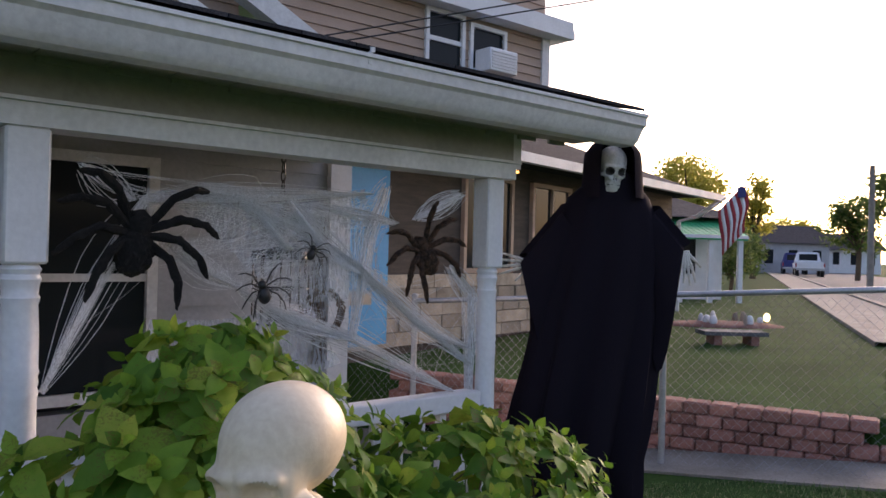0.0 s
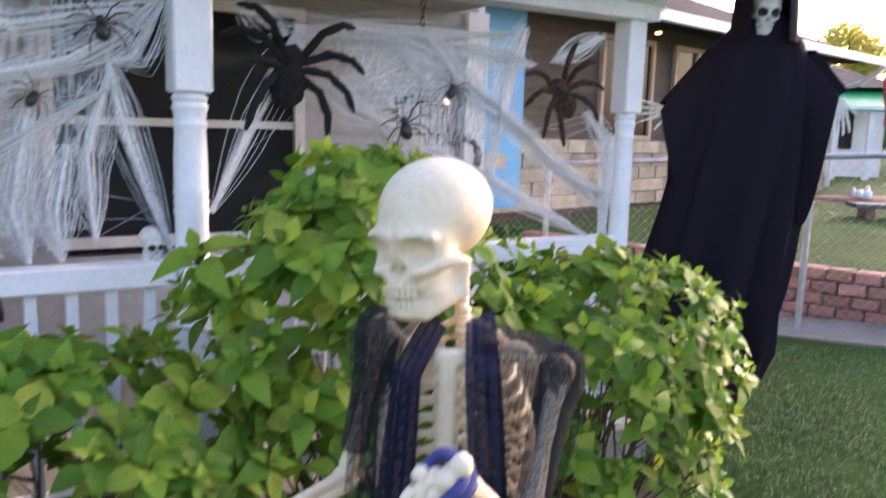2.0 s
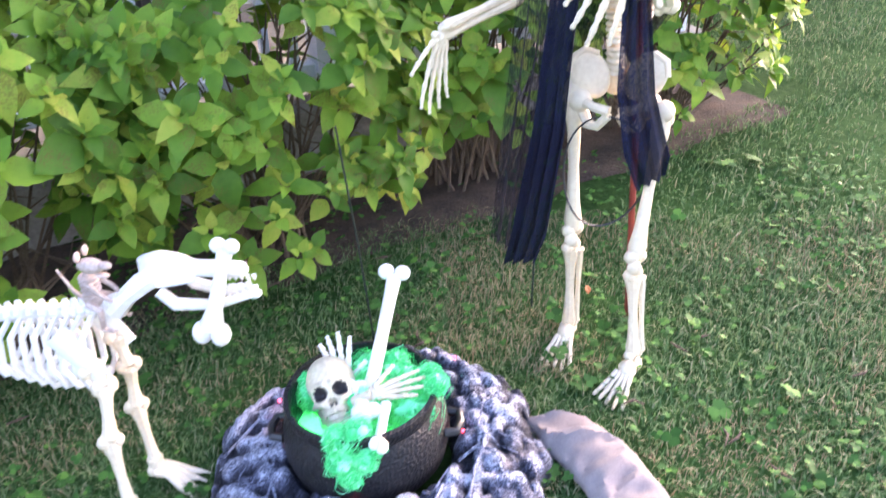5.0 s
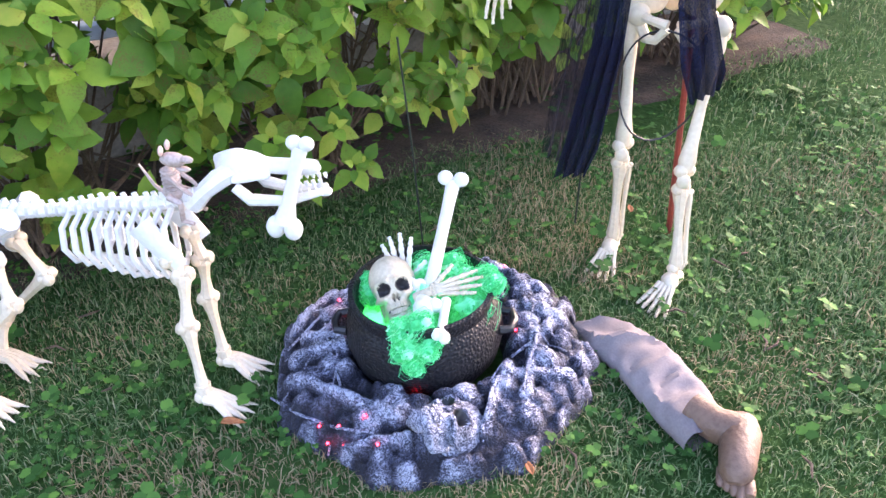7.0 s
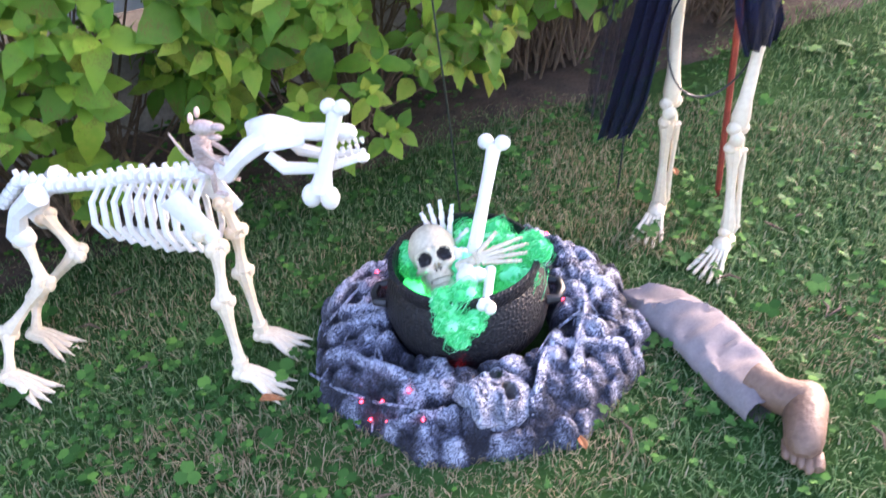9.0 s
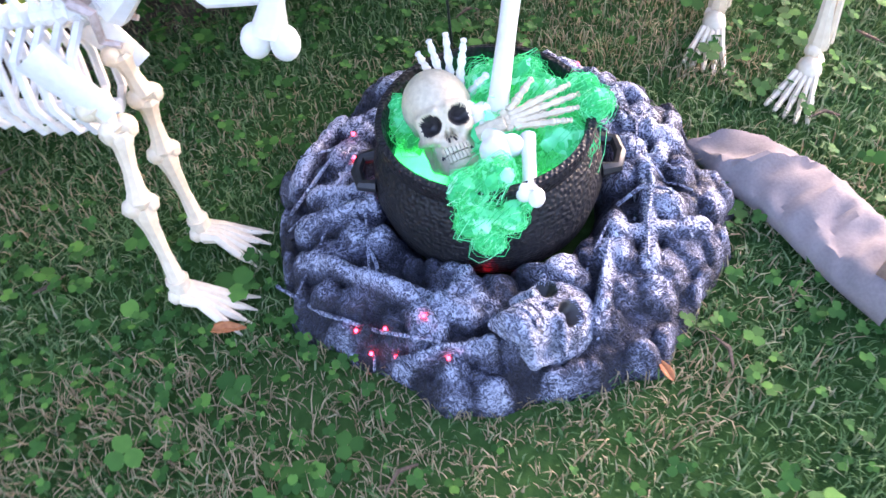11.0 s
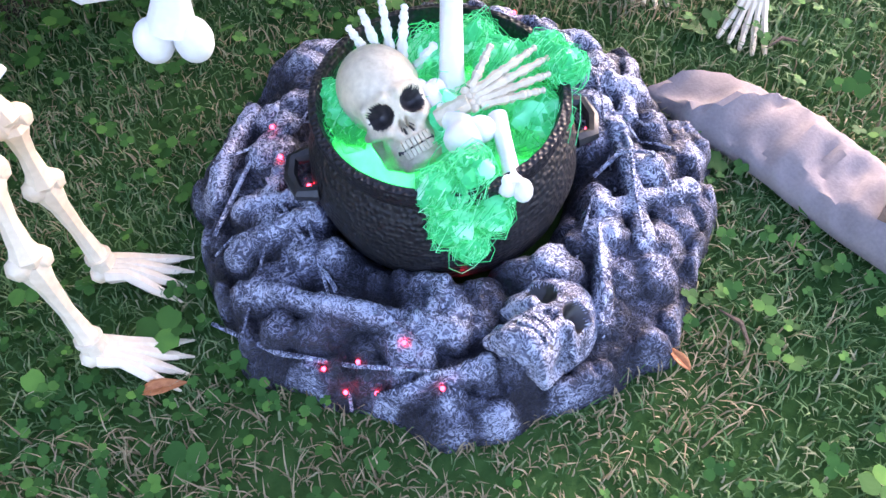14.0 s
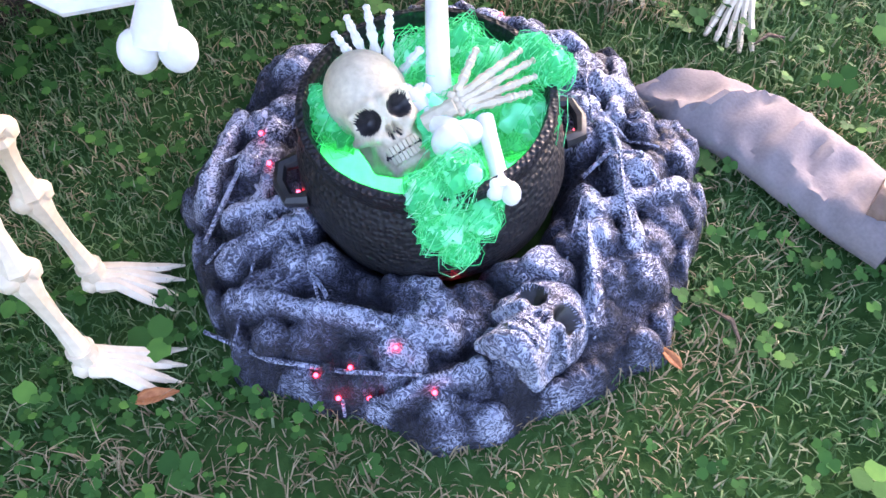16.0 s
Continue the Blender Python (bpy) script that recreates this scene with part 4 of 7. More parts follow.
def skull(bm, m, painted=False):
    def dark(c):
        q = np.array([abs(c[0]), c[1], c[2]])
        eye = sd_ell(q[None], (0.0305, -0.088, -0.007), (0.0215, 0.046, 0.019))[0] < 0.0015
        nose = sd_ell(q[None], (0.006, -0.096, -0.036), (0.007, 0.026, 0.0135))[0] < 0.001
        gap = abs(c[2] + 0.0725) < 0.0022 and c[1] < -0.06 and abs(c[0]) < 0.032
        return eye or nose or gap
    carve(bm, sd_skull, m, mids=dark if painted else None)
    teeth(bm, m)


def bone(bm, a, b, r, ends=1.9, m=None, n=8):
    """A long bone: a shaft with a waist and a pair of knuckles at each end."""
    a, b = Vector(a), Vector(b)
    d = (b - a)
    tube(bm, [a, a + d * 0.08, a + d * 0.22, a + d * 0.5, a + d * 0.78, a + d * 0.92, b], [r * ends * 0.75, r * ends * 0.9, r * 1.15, r * 0.9, r * 1.15, r * ends * 0.9, r * ends * 0.7], n, m)
    s = d.orthogonal().normalized() * r * ends * 0.55
    for p in (a, b):
        for sg in (1, -1):
            ell(bm, tuple(p + s * sg), (r * ends * 0.72,) * 3, m, 8, 6)


def hand(bm, wrist, ahead, up, size=1.0, spread=0.16, curl=0.25, m=None, r=0.0058):
    """Wrist bones, five metacarpals and jointed fingers. up: the back of the hand."""
    w, f = Vector(wrist), Vector(ahead).normalized()
    u = Vector(up)
    u = (u - f * u.dot(f)).normalized()
    s = f.cross(u)
    for k in range(7):
        ell(bm, tuple(w + f * (0.006 + 0.012 * (k % 2)) * size + s * (k - 3) * 0.006 * size), (0.009 * size,) * 3, m, 8, 6)
    for k in range(5):
        a = (k - 2) * spread - (0.35 if k == 0 else 0)
        d = f * math.cos(a) + s * math.sin(a)
        p = w + f * 0.018 * size + s * (k - 2) * 0.009 * size
        lens = ((0.035, 0.032, 0.026), (0.064, 0.042, 0.026, 0.018), (0.066, 0.046, 0.03, 0.018), (0.06, 0.042, 0.028, 0.018), (0.054, 0.034, 0.022, 0.016))[k]
        for j, ln in enumerate(lens):
            q = p + d * ln * size
            rr = r * size * (1 - 0.13 * j)
            tube(bm, [p, p.lerp(q, 0.15), p.lerp(q, 0.5), p.lerp(q, 0.85), q], [rr * 1.05, rr * 1.3, rr * 0.8, rr * 1.25, rr * 0.9], 6, m)
            p = q
            d = (d - u * curl * (0.5 + j * 0.4)).normalized()


def foot(bm, heel, toes_dir, m=None):
    h, f = Vector(heel), Vector(toes_dir).normalized()
    s = f.cross(Vector((0, 0, 1))).normalized()
    ell(bm, tuple(h - f * 0.02 + Vector((0, 0, 0.02))), (0.02, 0.025, 0.02), m, 10, 8)
    ell(bm, tuple(h + f * 0.03 + Vector((0, 0, 0.035))), (0.024, 0.03, 0.022), m, 10, 8)
    for k in range(5):
        a = (k - 2) * 0.13
        d = f * math.cos(a) + s * math.sin(a)
        p = h + f * 0.05 + s * (k - 2) * 0.009 + Vector((0, 0, 0.035))
        q = p + d * 0.055 - Vector((0, 0, 0.022))
        tube(bm, [p, p.lerp(q, 0.5), q], [0.0075, 0.0055, 0.0075], 6, m)
        e = q + d * (0.05 - abs(k - 1) * 0.006) - Vector((0, 0, 0.008))
        tube(bm, [q, q.lerp(e, 0.45), q.lerp(e, 0.55), e], [0.0065, 0.0048, 0.0062, 0.0035], 6, m)


def V(*a):
    return Vector(a)


# the standing skeleton, one moulded figure
bm = B()
face = Vector((-0.44, -0.89, -0.08)).normalized()
sk_m = Matrix.Translation((-0.203, 1.165, 1.277)) @ (-face).to_track_quat("Y", "Z").to_matrix().to_4x4() @ pose(0, 0, 0, 0, -4, 0) @ Matrix.Diagonal((1.17, 1.14, 1.05, 1))
skull(bm, sk_m)
spine = [V(-0.165, 1.2, 1.225), V(-0.155, 1.2, 1.15), V(-0.15, 1.215, 1.05), V(-0.14, 1.23, 0.95), V(-0.125, 1.2, 0.84), V(-0.11, 1.17, 0.74), V(-0.1, 1.17, 0.68)]
for i in range(len(spine) - 1):
    for k in range(4):
        p = spine[i].lerp(spine[i + 1], k / 4)
        rr = 0.013 + 0.008 * (i / 5)
        lathe(bm, [(rr * 0.85, -0.01), (rr, -0.006), (rr * 0.8, 0), (rr, 0.006), (rr * 0.85, 0.01)], 10, Matrix.Translation(p))
        tube(bm, [p, p + V(0.005, 0.04, -0.01)], [0.006, 0.003], 5)
# breastbone: a flat moulded plate of fused segments, with the rib ends butting on it
ST = [V(-0.157, 1.075, 1.105), V(-0.156, 1.066, 0.975)]
for i in range(6):
    c = ST[0].lerp(ST[1], i / 5)
    ell(bm, tuple(c), (0.029 if i == 0 else 0.025 - 0.001 * i, 0.011, 0.0165), None, 12, 8)
    tube(bm, [c + V(-0.03, 0.006, 0.012), c + V(0.03, 0.006, 0.012)], [0.006, 0.006], 6)
tube(bm, [ST[0] + V(0, 0.004, 0.01), ST[1]], [0.018, 0.016], 8)
tube(bm, [ST[1], ST[1] + V(0.0, 0.004, -0.03)], [0.013, 0.004], 6)
for i in range(10):
    z = 1.115 - i * 0.027
    w = 0.085 + 0.035 * math.sin(min(1, i / 5) * 1.57) - 0.008 * max(0, i - 7)
    reach = 1.0 if i < 7 else 0.86 - 0.1 * (i - 7)
    for sg in (-1, 1):
        pts = []
        for k in range(11):
            a = k / 10 * math.pi * reach
            front = max(0.0, -math.cos(a))
            pts.append(V(-0.15 - 0.004 * front + sg * (w * math.sin(a) + 0.022 * front), 1.15 + 0.085 * math.cos(a), z + 0.02 * math.cos(a) - 0.022 * math.sin(a) - 0.02 * (1 - math.cos(a)) / 2))
        tube(bm, pts, 0.0062, 6)
# shoulder girdle
SL, SR = V(-0.285, 1.18, 1.115), V(0.005, 1.13, 1.085)
for s_, c_ in ((SL, V(-0.2, 1.1, 1.105)), (SR, V(-0.15, 1.09, 1.1))):
    tube(bm, [c_, c_.lerp(s_, 0.5) + V(0, -0.012, 0.015), s_ + V(0, 0, 0.02)], [0.007, 0.006, 0.008], 7)
    ell(bm, tuple(s_), (0.026, 0.026, 0.028))
    bl = s_.lerp(V(-0.15, 1.24, 1.02), 0.45)
    ell(bm, tuple(bl), (0.045, 0.012, 0.06), None, 10, 8)
# arm held out to the side
EL, WL = V(-0.345, 1.2, 0.85), V(-0.483, 1.035, 0.8)
bone(bm, SL, EL, 0.012)
bone(bm, EL, WL + V(0.006, 0.004, 0.012), 0.0095, 1.7)
bone(bm, EL + V(0.01, -0.005, -0.014), WL + V(-0.004, 0, -0.012), 0.0085, 1.6)
hand(bm, WL, V(-0.12, -0.15, -0.7), V(-0.6, 0.5, 0.1), 1.0, 0.12, 0.12)
# arm that reaches forward
ER, WR = V(-0.025, 0.965, 0.905), V(-0.105, 0.7, 1.095)
bone(bm, SR, ER, 0.0125)
bone(bm, ER, WR + V(0.012, 0, 0.006), 0.0105, 1.8)
bone(bm, ER + V(-0.01, 0.01, -0.014), WR + V(-0.012, 0, -0.006), 0.009, 1.6)
hand(bm, WR, V(-0.2, -0.25, -0.55), V(0.1, -0.8, 0.45), 1.15, 0.13, 0.16)
# hips: a bowl of two flared blades joined at the sacrum and at the front
for sg in (-1, 1):
    blade = Matrix.Translation((-0.098 + sg * 0.062, 1.145, 0.69)) @ pose(0, 0, 0, -18, sg * 28, -sg * 24)
    ell(bm, (0, 0, 0), (0.045, 0.015, 0.058), blade, 16, 12)
    tube(bm, [blade @ V(-0.038, 0, 0.03), blade @ V(-0.015, 0, 0.053), blade @ V(0.015, 0, 0.054), blade @ V(0.038, 0, 0.03)], [0.007, 0.0095, 0.0095, 0.008], 8)
    soc = V(-0.098 + sg * 0.078, 1.125, 0.635)
    ell(bm, tuple(soc), (0.027, 0.026, 0.028), None, 14, 10)
    tube(bm, [soc, V(-0.098 + sg * 0.05, 1.09, 0.635), V(-0.098 + sg * 0.012, 1.075, 0.63)], [0.016, 0.01, 0.013], 8)
    tube(bm, [soc + V(0, 0.01, -0.015), V(-0.098 + sg * 0.055, 1.105, 0.585), V(-0.098 + sg * 0.035, 1.085, 0.59), V(-0.098 + sg * 0.012, 1.075, 0.622)], [0.014, 0.013, 0.011, 0.011], 8)
ell(bm, (-0.1, 1.185, 0.68), (0.034, 0.018, 0.05), None, 12, 8)
KR, KL = V(-0.165, 1.13, 0.27), V(-0.01, 1.035, 0.265)
AR, AL = V(-0.15, 1.175, -0.04), V(0.02, 1.03, -0.005)
for hip, kn, an, td in ((V(-0.19, 1.145, 0.635), KR, AR, V(-0.2, -1, 0)), (V(0.01, 1.1, 0.61), KL, AL, V(-0.42, -0.9, 0))):
    ell(bm, tuple(hip + V(0, 0, 0.02)), (0.026, 0.026, 0.026))
    bone(bm, hip, kn + V(0, 0, 0.02), 0.0145, 1.75, n=10)
    ell(bm, tuple(kn + V(0, -0.022, 0.0)), (0.018, 0.01, 0.02))
    bone(bm, kn + V(0, 0, -0.03), an, 0.0125, 1.8, n=8)
    bone(bm, kn + V(0.024, 0.008, -0.045), an + V(0.018, 0.005, 0.01), 0.007, 1.5, n=6)
    g = 0.075 * an.x - 0.01 * an.y - 0.055
    foot(bm, V(an.x, an.y - 0.01, g), td)
solid("standing_skeleton", bm, M_BONE, Matrix(), "cream plastic life-size skeleton propped up on the lawn", "skeleton")

# the red rod that props it
bm = B()
tube(bm, [(0.02, 1.285, -0.15), (-0.075, 1.235, 1.0)], 0.0085, 8)
solid("support_rod", bm, M_RED, Matrix(), "thin red rod propping the skeleton from behind", "rod")


def drape(rows, folds, depth, seed, n=28, closed=False):
    """A hanging cloth through rows of (left, right) edges, with folds that deepen downward."""
    bm = B()
    grid = []
    rnd = random.Random(seed)
    ph = rnd.uniform(0, 6)
    for j, (a, b) in enumerate(rows):
        a, b = Vector(a), Vector(b)
        side = (b - a)
        out = Vector((side.y, -side.x, 0)).normalized() if side.length else Vector((0, -1, 0))
        t = j / max(1, len(rows) - 1)
        grid.append([bm.verts.new(a + side * (i / n) + out * depth * (0.25 + 0.75 * t) * (math.sin(folds * 6.283 * i / n + ph + 0.7 * t) + 0.4 * math.sin(folds * 13 * i / n + 3 * t))) for i in range(n + 1)])
    for r0, r1 in zip(grid, grid[1:]):
        for i in range(n):
            bm.faces.new((r0[i], r0[i + 1], r1[i + 1], r1[i]))
    return bm


def cloth_rows(pts, m=6):
    out = []
    for (a0, b0), (a1, b1) in zip(pts, pts[1:]):
        out += [(Vector(a0).lerp(Vector(a1), k / m), Vector(b0).lerp(Vector(b1), k / m)) for k in range(m)]
    return out + [(Vector(pts[-1][0]), Vector(pts[-1][1]))]


shawl = thing("gauze_shawl", Matrix(), "ragged navy black gauze shawl hung over the skeleton", "shawl")
part("scarf_end", drape(cloth_rows([((-0.2, 1.16, 1.165), (-0.165, 1.09, 1.15)), ((-0.235, 1.065, 1.09), (-0.19, 1.025, 1.09)), ((-0.25, 1.045, 0.9), (-0.195, 1.015, 0.9)), ((-0.27, 1.035, 0.6), (-0.2, 1.015, 0.6)), ((-0.31, 1.1, 0.3), (-0.225, 1.08, 0.3)), ((-0.33, 1.13, 0.17), (-0.25, 1.1, 0.2))]), 3, 0.014, 1), M_SHAWL, shawl)
part("scarf_end", drape(cloth_rows([((-0.135, 1.1, 1.16), (-0.1, 1.17, 1.165)), ((-0.125, 1.025, 1.09), (-0.075, 1.045, 1.1)), ((-0.11, 1.015, 0.9), (-0.055, 1.025, 0.9)), ((-0.1, 1.025, 0.7), (-0.02, 1.025, 0.7)), ((-0.07, 1.015, 0.56), (0.03, 1.015, 0.56)), ((-0.03, 1.04, 0.46), (0.03, 1.04, 0.5))]), 3, 0.012, 2), M_SHAWL, shawl)
part("lace_side", drape(cloth_rows([((-0.31, 1.22, 1.14), (-0.2, 1.19, 1.165)), ((-0.325, 1.14, 1.13), (-0.22, 1.07, 1.13)), ((-0.325, 1.17, 0.98), (-0.235, 1.06, 0.98)), ((-0.33, 1.15, 0.8), (-0.24, 1.07, 0.8)), ((-0.35, 1.15, 0.5), (-0.27, 1.09, 0.5)), ((-0.37, 1.17, 0.22), (-0.3, 1.12, 0.2))]), 3, 0.012, 3), M_LACE, shawl, "torn black lace")
part("lace_side", drape(cloth_rows([((-0.1, 1.17, 1.145), (0.02, 1.16, 1.125)), ((-0.11, 1.08, 1.14), (0.035, 1.1, 1.11)), ((-0.09, 1.05, 1.0), (0.04, 1.11, 1.02)), ((-0.07, 1.04, 0.88), (0.02, 1.06, 0.93)), ((-0.06, 1.06, 0.8), (0.0, 1.05, 0.86))]), 4, 0.012, 4), M_LACE, shawl, "torn black lace")
bm = B()
tube(bm, [SL + V(0.004, 0, 0.04), SL + V(0.0, 0, 0.034), SL + V(-0.004, 0, 0.018), SL + V(-0.008, 0, -0.01), SL.lerp(EL, 0.25), SL.lerp(EL, 0.5), SL.lerp(EL, 0.8)], [0.006, 0.022, 0.036, 0.038, 0.032, 0.027, 0.024], 14)
part("sleeve", bm, M_LACE, shawl, "torn black lace sleeve")
bm = B()
tube(bm, [SR + V(-0.004, 0, 0.04), SR + V(0.0, 0, 0.034), SR + V(0.004, 0, 0.018), SR + V(0.006, 0, -0.01), SR.lerp(ER, 0.3), SR.lerp(ER, 0.6), SR.lerp(ER, 0.85)], [0.006, 0.022, 0.036, 0.038, 0.03, 0.026, 0.024], 14)
part("sleeve", bm, M_LACE, shawl, "torn black lace sleeve")
part("back_panel", drape(cloth_rows([((-0.29, 1.24, 1.13), (0.02, 1.2, 1.11)), ((-0.29, 1.28, 0.8), (0.0, 1.25, 0.8)), ((-0.28, 1.28, 0.4), (-0.2, 1.27, 0.45))]), 5, 0.012, 5), M_LACE, shawl, "torn black lace")
bm = B()
for k, (rr, off) in enumerate(((0.024, 0.0), (0.027, 0.012), (0.025, 0.022))):
    ax = (ER - WR).normalized()
    e1 = ax.orthogonal().normalized()
    e2 = ax.cross(e1)
    tube(bm, [WR + ax * (off + 0.006 * math.sin(3 * a)) + (e1 * math.cos(a) + e2 * math.sin(a)) * rr for a in [q / 18 * 6.2832 for q in range(19)]], 0.006, 8)
tube(bm, [WR + V(0.02, -0.005, -0.02), WR + V(0.035, 0.0, -0.05), WR + V(0.03, -0.005, -0.085), WR + V(0.01, -0.01, -0.1)], [0.007, 0.009, 0.008, 0.004], 8)
solid("wrist_cuff", bm, M_FB, Matrix(), "shiny dark blue cuff strap tied round the wrist", "strap")
bm = B()
pts = []
for k in range(30):
    a = k / 29 * 6.283 * 0.9
    pts.append(V(-0.1 + 0.1 * math.cos(a), 1.07 + 0.02 * math.sin(2 * a), 0.5 - 0.16 * math.sin(a) if a < 3.14 else 0.5 - 0.12 * math.sin(a)))
tube(bm, pts, 0.0026, 6)
solid("looped_cord", bm, M_BLACK, Matrix(), "thin black cord looped round the skeleton's hips", "cord")

# ---- the skeleton dog ----
DOG = on_lawn(-1.3, 0.49, 0)
dog = thing("skeleton_dog", DOG, "white plastic skeleton dog standing on the lawn", "skeleton dog")


def dl(x, y, z):
    return DOG.inverted() @ Vector((x, y, z))


bm = B()
sp = [dl(-1.63, 0.5, 0.22), dl(-1.57, 0.51, 0.28), dl(-1.49, 0.515, 0.27), dl(-1.385, 0.52, 0.29), dl(-1.28, 0.52, 0.32), dl(-1.17, 0.525, 0.335), dl(-1.1, 0.535, 0.345), dl(-1.06, 0.545, 0.365)]
for i in range(len(sp) - 1):
    for k in range(4):
        p = sp[i].lerp(sp[i + 1], k / 4)
        d = (sp[i + 1] - sp[i]).normalized()
        q = d.to_track_quat("Z", "Y").to_matrix().to_4x4()
        lathe(bm, [(0.01, -0.012), (0.017, -0.008), (0.012, 0.0), (0.017, 0.008), (0.01, 0.012)], 8, Matrix.Translation(p) @ q)
        if 0 < i < 6:
            tube(bm, [p, p + V(-0.004, 0, 0.026)], [0.009, 0.006], 5)
part("spine", bm, M_BONEW, dog)
for i in range(10):
    x = -1.37 + i * 0.028
    for sg in (-1, 1):
        bm = B()
        top = dl(x, 0.52, 0.293 + 0.04 * i / 10)
        ln = 0.12 + 0.008 * min(i, 5)
        pts = [top, top + V(0.002, sg * 0.05, -0.02), top + V(0.003, sg * 0.066, -ln * 0.55), top + V(0.008, sg * 0.05, -ln * 0.9), top + V(0.014, sg * 0.015, -ln)]
        tube(bm, pts, [0.007, 0.0075, 0.0075, 0.007, 0.006], 6)
        part("rib", bm, M_BONEW, dog)
bm = B()
tube(bm, [dl(-1.35, 0.52, 0.168), dl(-1.24, 0.52, 0.16), dl(-1.11, 0.52, 0.185)], [0.01, 0.016, 0.012], 8)
part("breastbone", bm, M_BONEW, dog)
bm = B()
for sg in (-1, 1):
    y = 0.5 + (0.05 if sg > 0 else -0.03)
    tube(bm, [dl(-1.6, y, 0.15), dl(-1.57, y, 0.22), dl(-1.5, y, 0.275)], [0.024, 0.02, 0.028], 8)
    ell(bm, tuple(dl(-1.585, y, 0.15)), (0.03, 0.025, 0.03))
part("pelvis", bm, M_BONEW, dog)
DL = M_BONE
for nm, js in (("front_leg", [(-1.105, 0.46, 0.24), (-1.079, 0.452, 0.205), (-1.069, 0.412, 0.091), (-1.046, 0.385, -0.092)]), ("front_leg", [(-1.105, 0.56, 0.25), (-1.085, 0.55, 0.18), (-1.085, 0.54, 0.072), (-1.06, 0.523, -0.105)]),
               ("hind_leg", [(-1.585, 0.47, 0.14), (-1.54, 0.43, 0.05), (-1.63, 0.36, -0.06), (-1.6, 0.29, -0.13)]), ("hind_leg", [(-1.57, 0.54, 0.16), (-1.5, 0.52, 0.08), (-1.645, 0.49, -0.06), (-1.64, 0.44, -0.14)])):
    bm = B()
    P = [dl(*p) for p in js]
    bone(bm, P[0], P[1], 0.013, 1.7)
    bone(bm, P[1], P[2], 0.0125, 1.8)
    bone(bm, P[2], P[3], 0.0115, 1.8)
    tube(bm, [P[2].lerp(P[3], 0.82), P[2].lerp(P[3], 0.86)], [0.019, 0.019], 10)
    leg = part(nm, bm, DL, dog, "cream jointed leg")
    bm = B()
    w = P[3]
    g = 0.012
    ell(bm, tuple(w + V(0.012, 0, -0.004)), (0.026, 0.02, 0.018))
    for k in range(4):
        a = (k - 1.5) * 0.22 - 0.12
        d = V(math.cos(a), math.sin(a), 0)
        e = V(w.x, w.y, 0) + d * 0.076 + V(0, 0, g + 0.008)
        tube(bm, [w + V(0.005, (k - 1.5) * 0.008, 0), w.lerp(e, 0.5) + V(0, 0, 0.012), e, e + d * 0.022 - V(0, 0, 0.006)], [0.013, 0.011, 0.009, 0.006], 6)
        tube(bm, [e + d * 0.02 - V(0, 0, 0.004), e + d * 0.042 - V(0, 0, 0.012)], [0.005, 0.0015], 5)
    part("paw", bm, DL, leg, "cream paw with claws")
for sg, y in ((-1, 0.463), (1, 0.575)):
    bm = B()
    a, b = dl(-1.165, y, 0.318), dl(-1.085, y - 0.008, 0.225)
    tube(bm, [a, a.lerp(b, 0.4), b], [0.034, 0.03, 0.024], 8)
    bmesh.ops.scale(bm, vec=(1, 0.55, 1), verts=bm.verts, space=Matrix.Translation(-a))
    part("shoulder_blade", bm, M_BONEW, dog)
hd = dl(-0.942, 0.605, 0.41)
fwd = (dl(-0.692, 0.595, 0.475) - hd).normalized()
hm = Matrix.Translation(hd) @ (-fwd).to_track_quat("Y", "Z").to_matrix().to_4x4()
bm = B()
carve(bm, sd_dogskull, hm @ Matrix.Diagonal((1.0, 1.12, 1.0, 1)), 64, 52, 0.19, core=(0, -0.02, 0.0))
for k in range(6):
    for sg in (-1, 1):
        lathe(bm, [(0.005, 0), (0.004, -0.008), (0.001, -0.02 if k == 1 else -0.013)], 6, hm @ Matrix.Translation((sg * (0.014 + 0.002 * k), -0.145 + k * 0.016, -0.035)))
part("dog_head", bm, M_BONEW, dog)
bm = B()
for sg in (-1, 1):
    tube(bm, [hm @ V(sg * 0.042, 0.045, -0.02), hm @ V(sg * 0.04, 0.02, -0.056), hm @ V(sg * 0.026, -0.06, -0.074), hm @ V(sg * 0.012, -0.14, -0.066)], [0.012, 0.014, 0.011, 0.008], 8)
    for k in range(5):
        lathe(bm, [(0.004, 0), (0.003, 0.008), (0.001, 0.014)], 6, hm @ Matrix.Translation((sg * (0.014 + 0.002 * k), -0.13 + k * 0.018, -0.068)))
ell(bm, tuple(hm @ V(0, -0.14, -0.072)), (0.016, 0.014, 0.01))
part("lower_jaw", bm, M_BONEW, dog)
bm = B()
tube(bm, [dl(-1.08, 0.545, 0.335), dl(-1.045, 0.55, 0.37), dl(-1.02, 0.57, 0.39), dl(-0.99, 0.59, 0.405)], [0.026, 0.02, 0.024, 0.022], 8)
part("neck", bm, M_BONEW, dog)
bm = B()
tube(bm, [sp[0], sp[0] + V(-0.1, -0.02, -0.03), sp[0] + V(-0.25, -0.05, -0.02)], [0.012, 0.01, 0.004], 6)
part("tail", bm, M_BONEW, dog)
bm = B()
a, b = V(-0.864, 0.54, 0.322), V(-0.83, 0.585, 0.485)
tube(bm, [a, a.lerp(b, 0.25), a.lerp(b, 0.7), b], [0.026, 0.016, 0.0135, 0.017], 10)
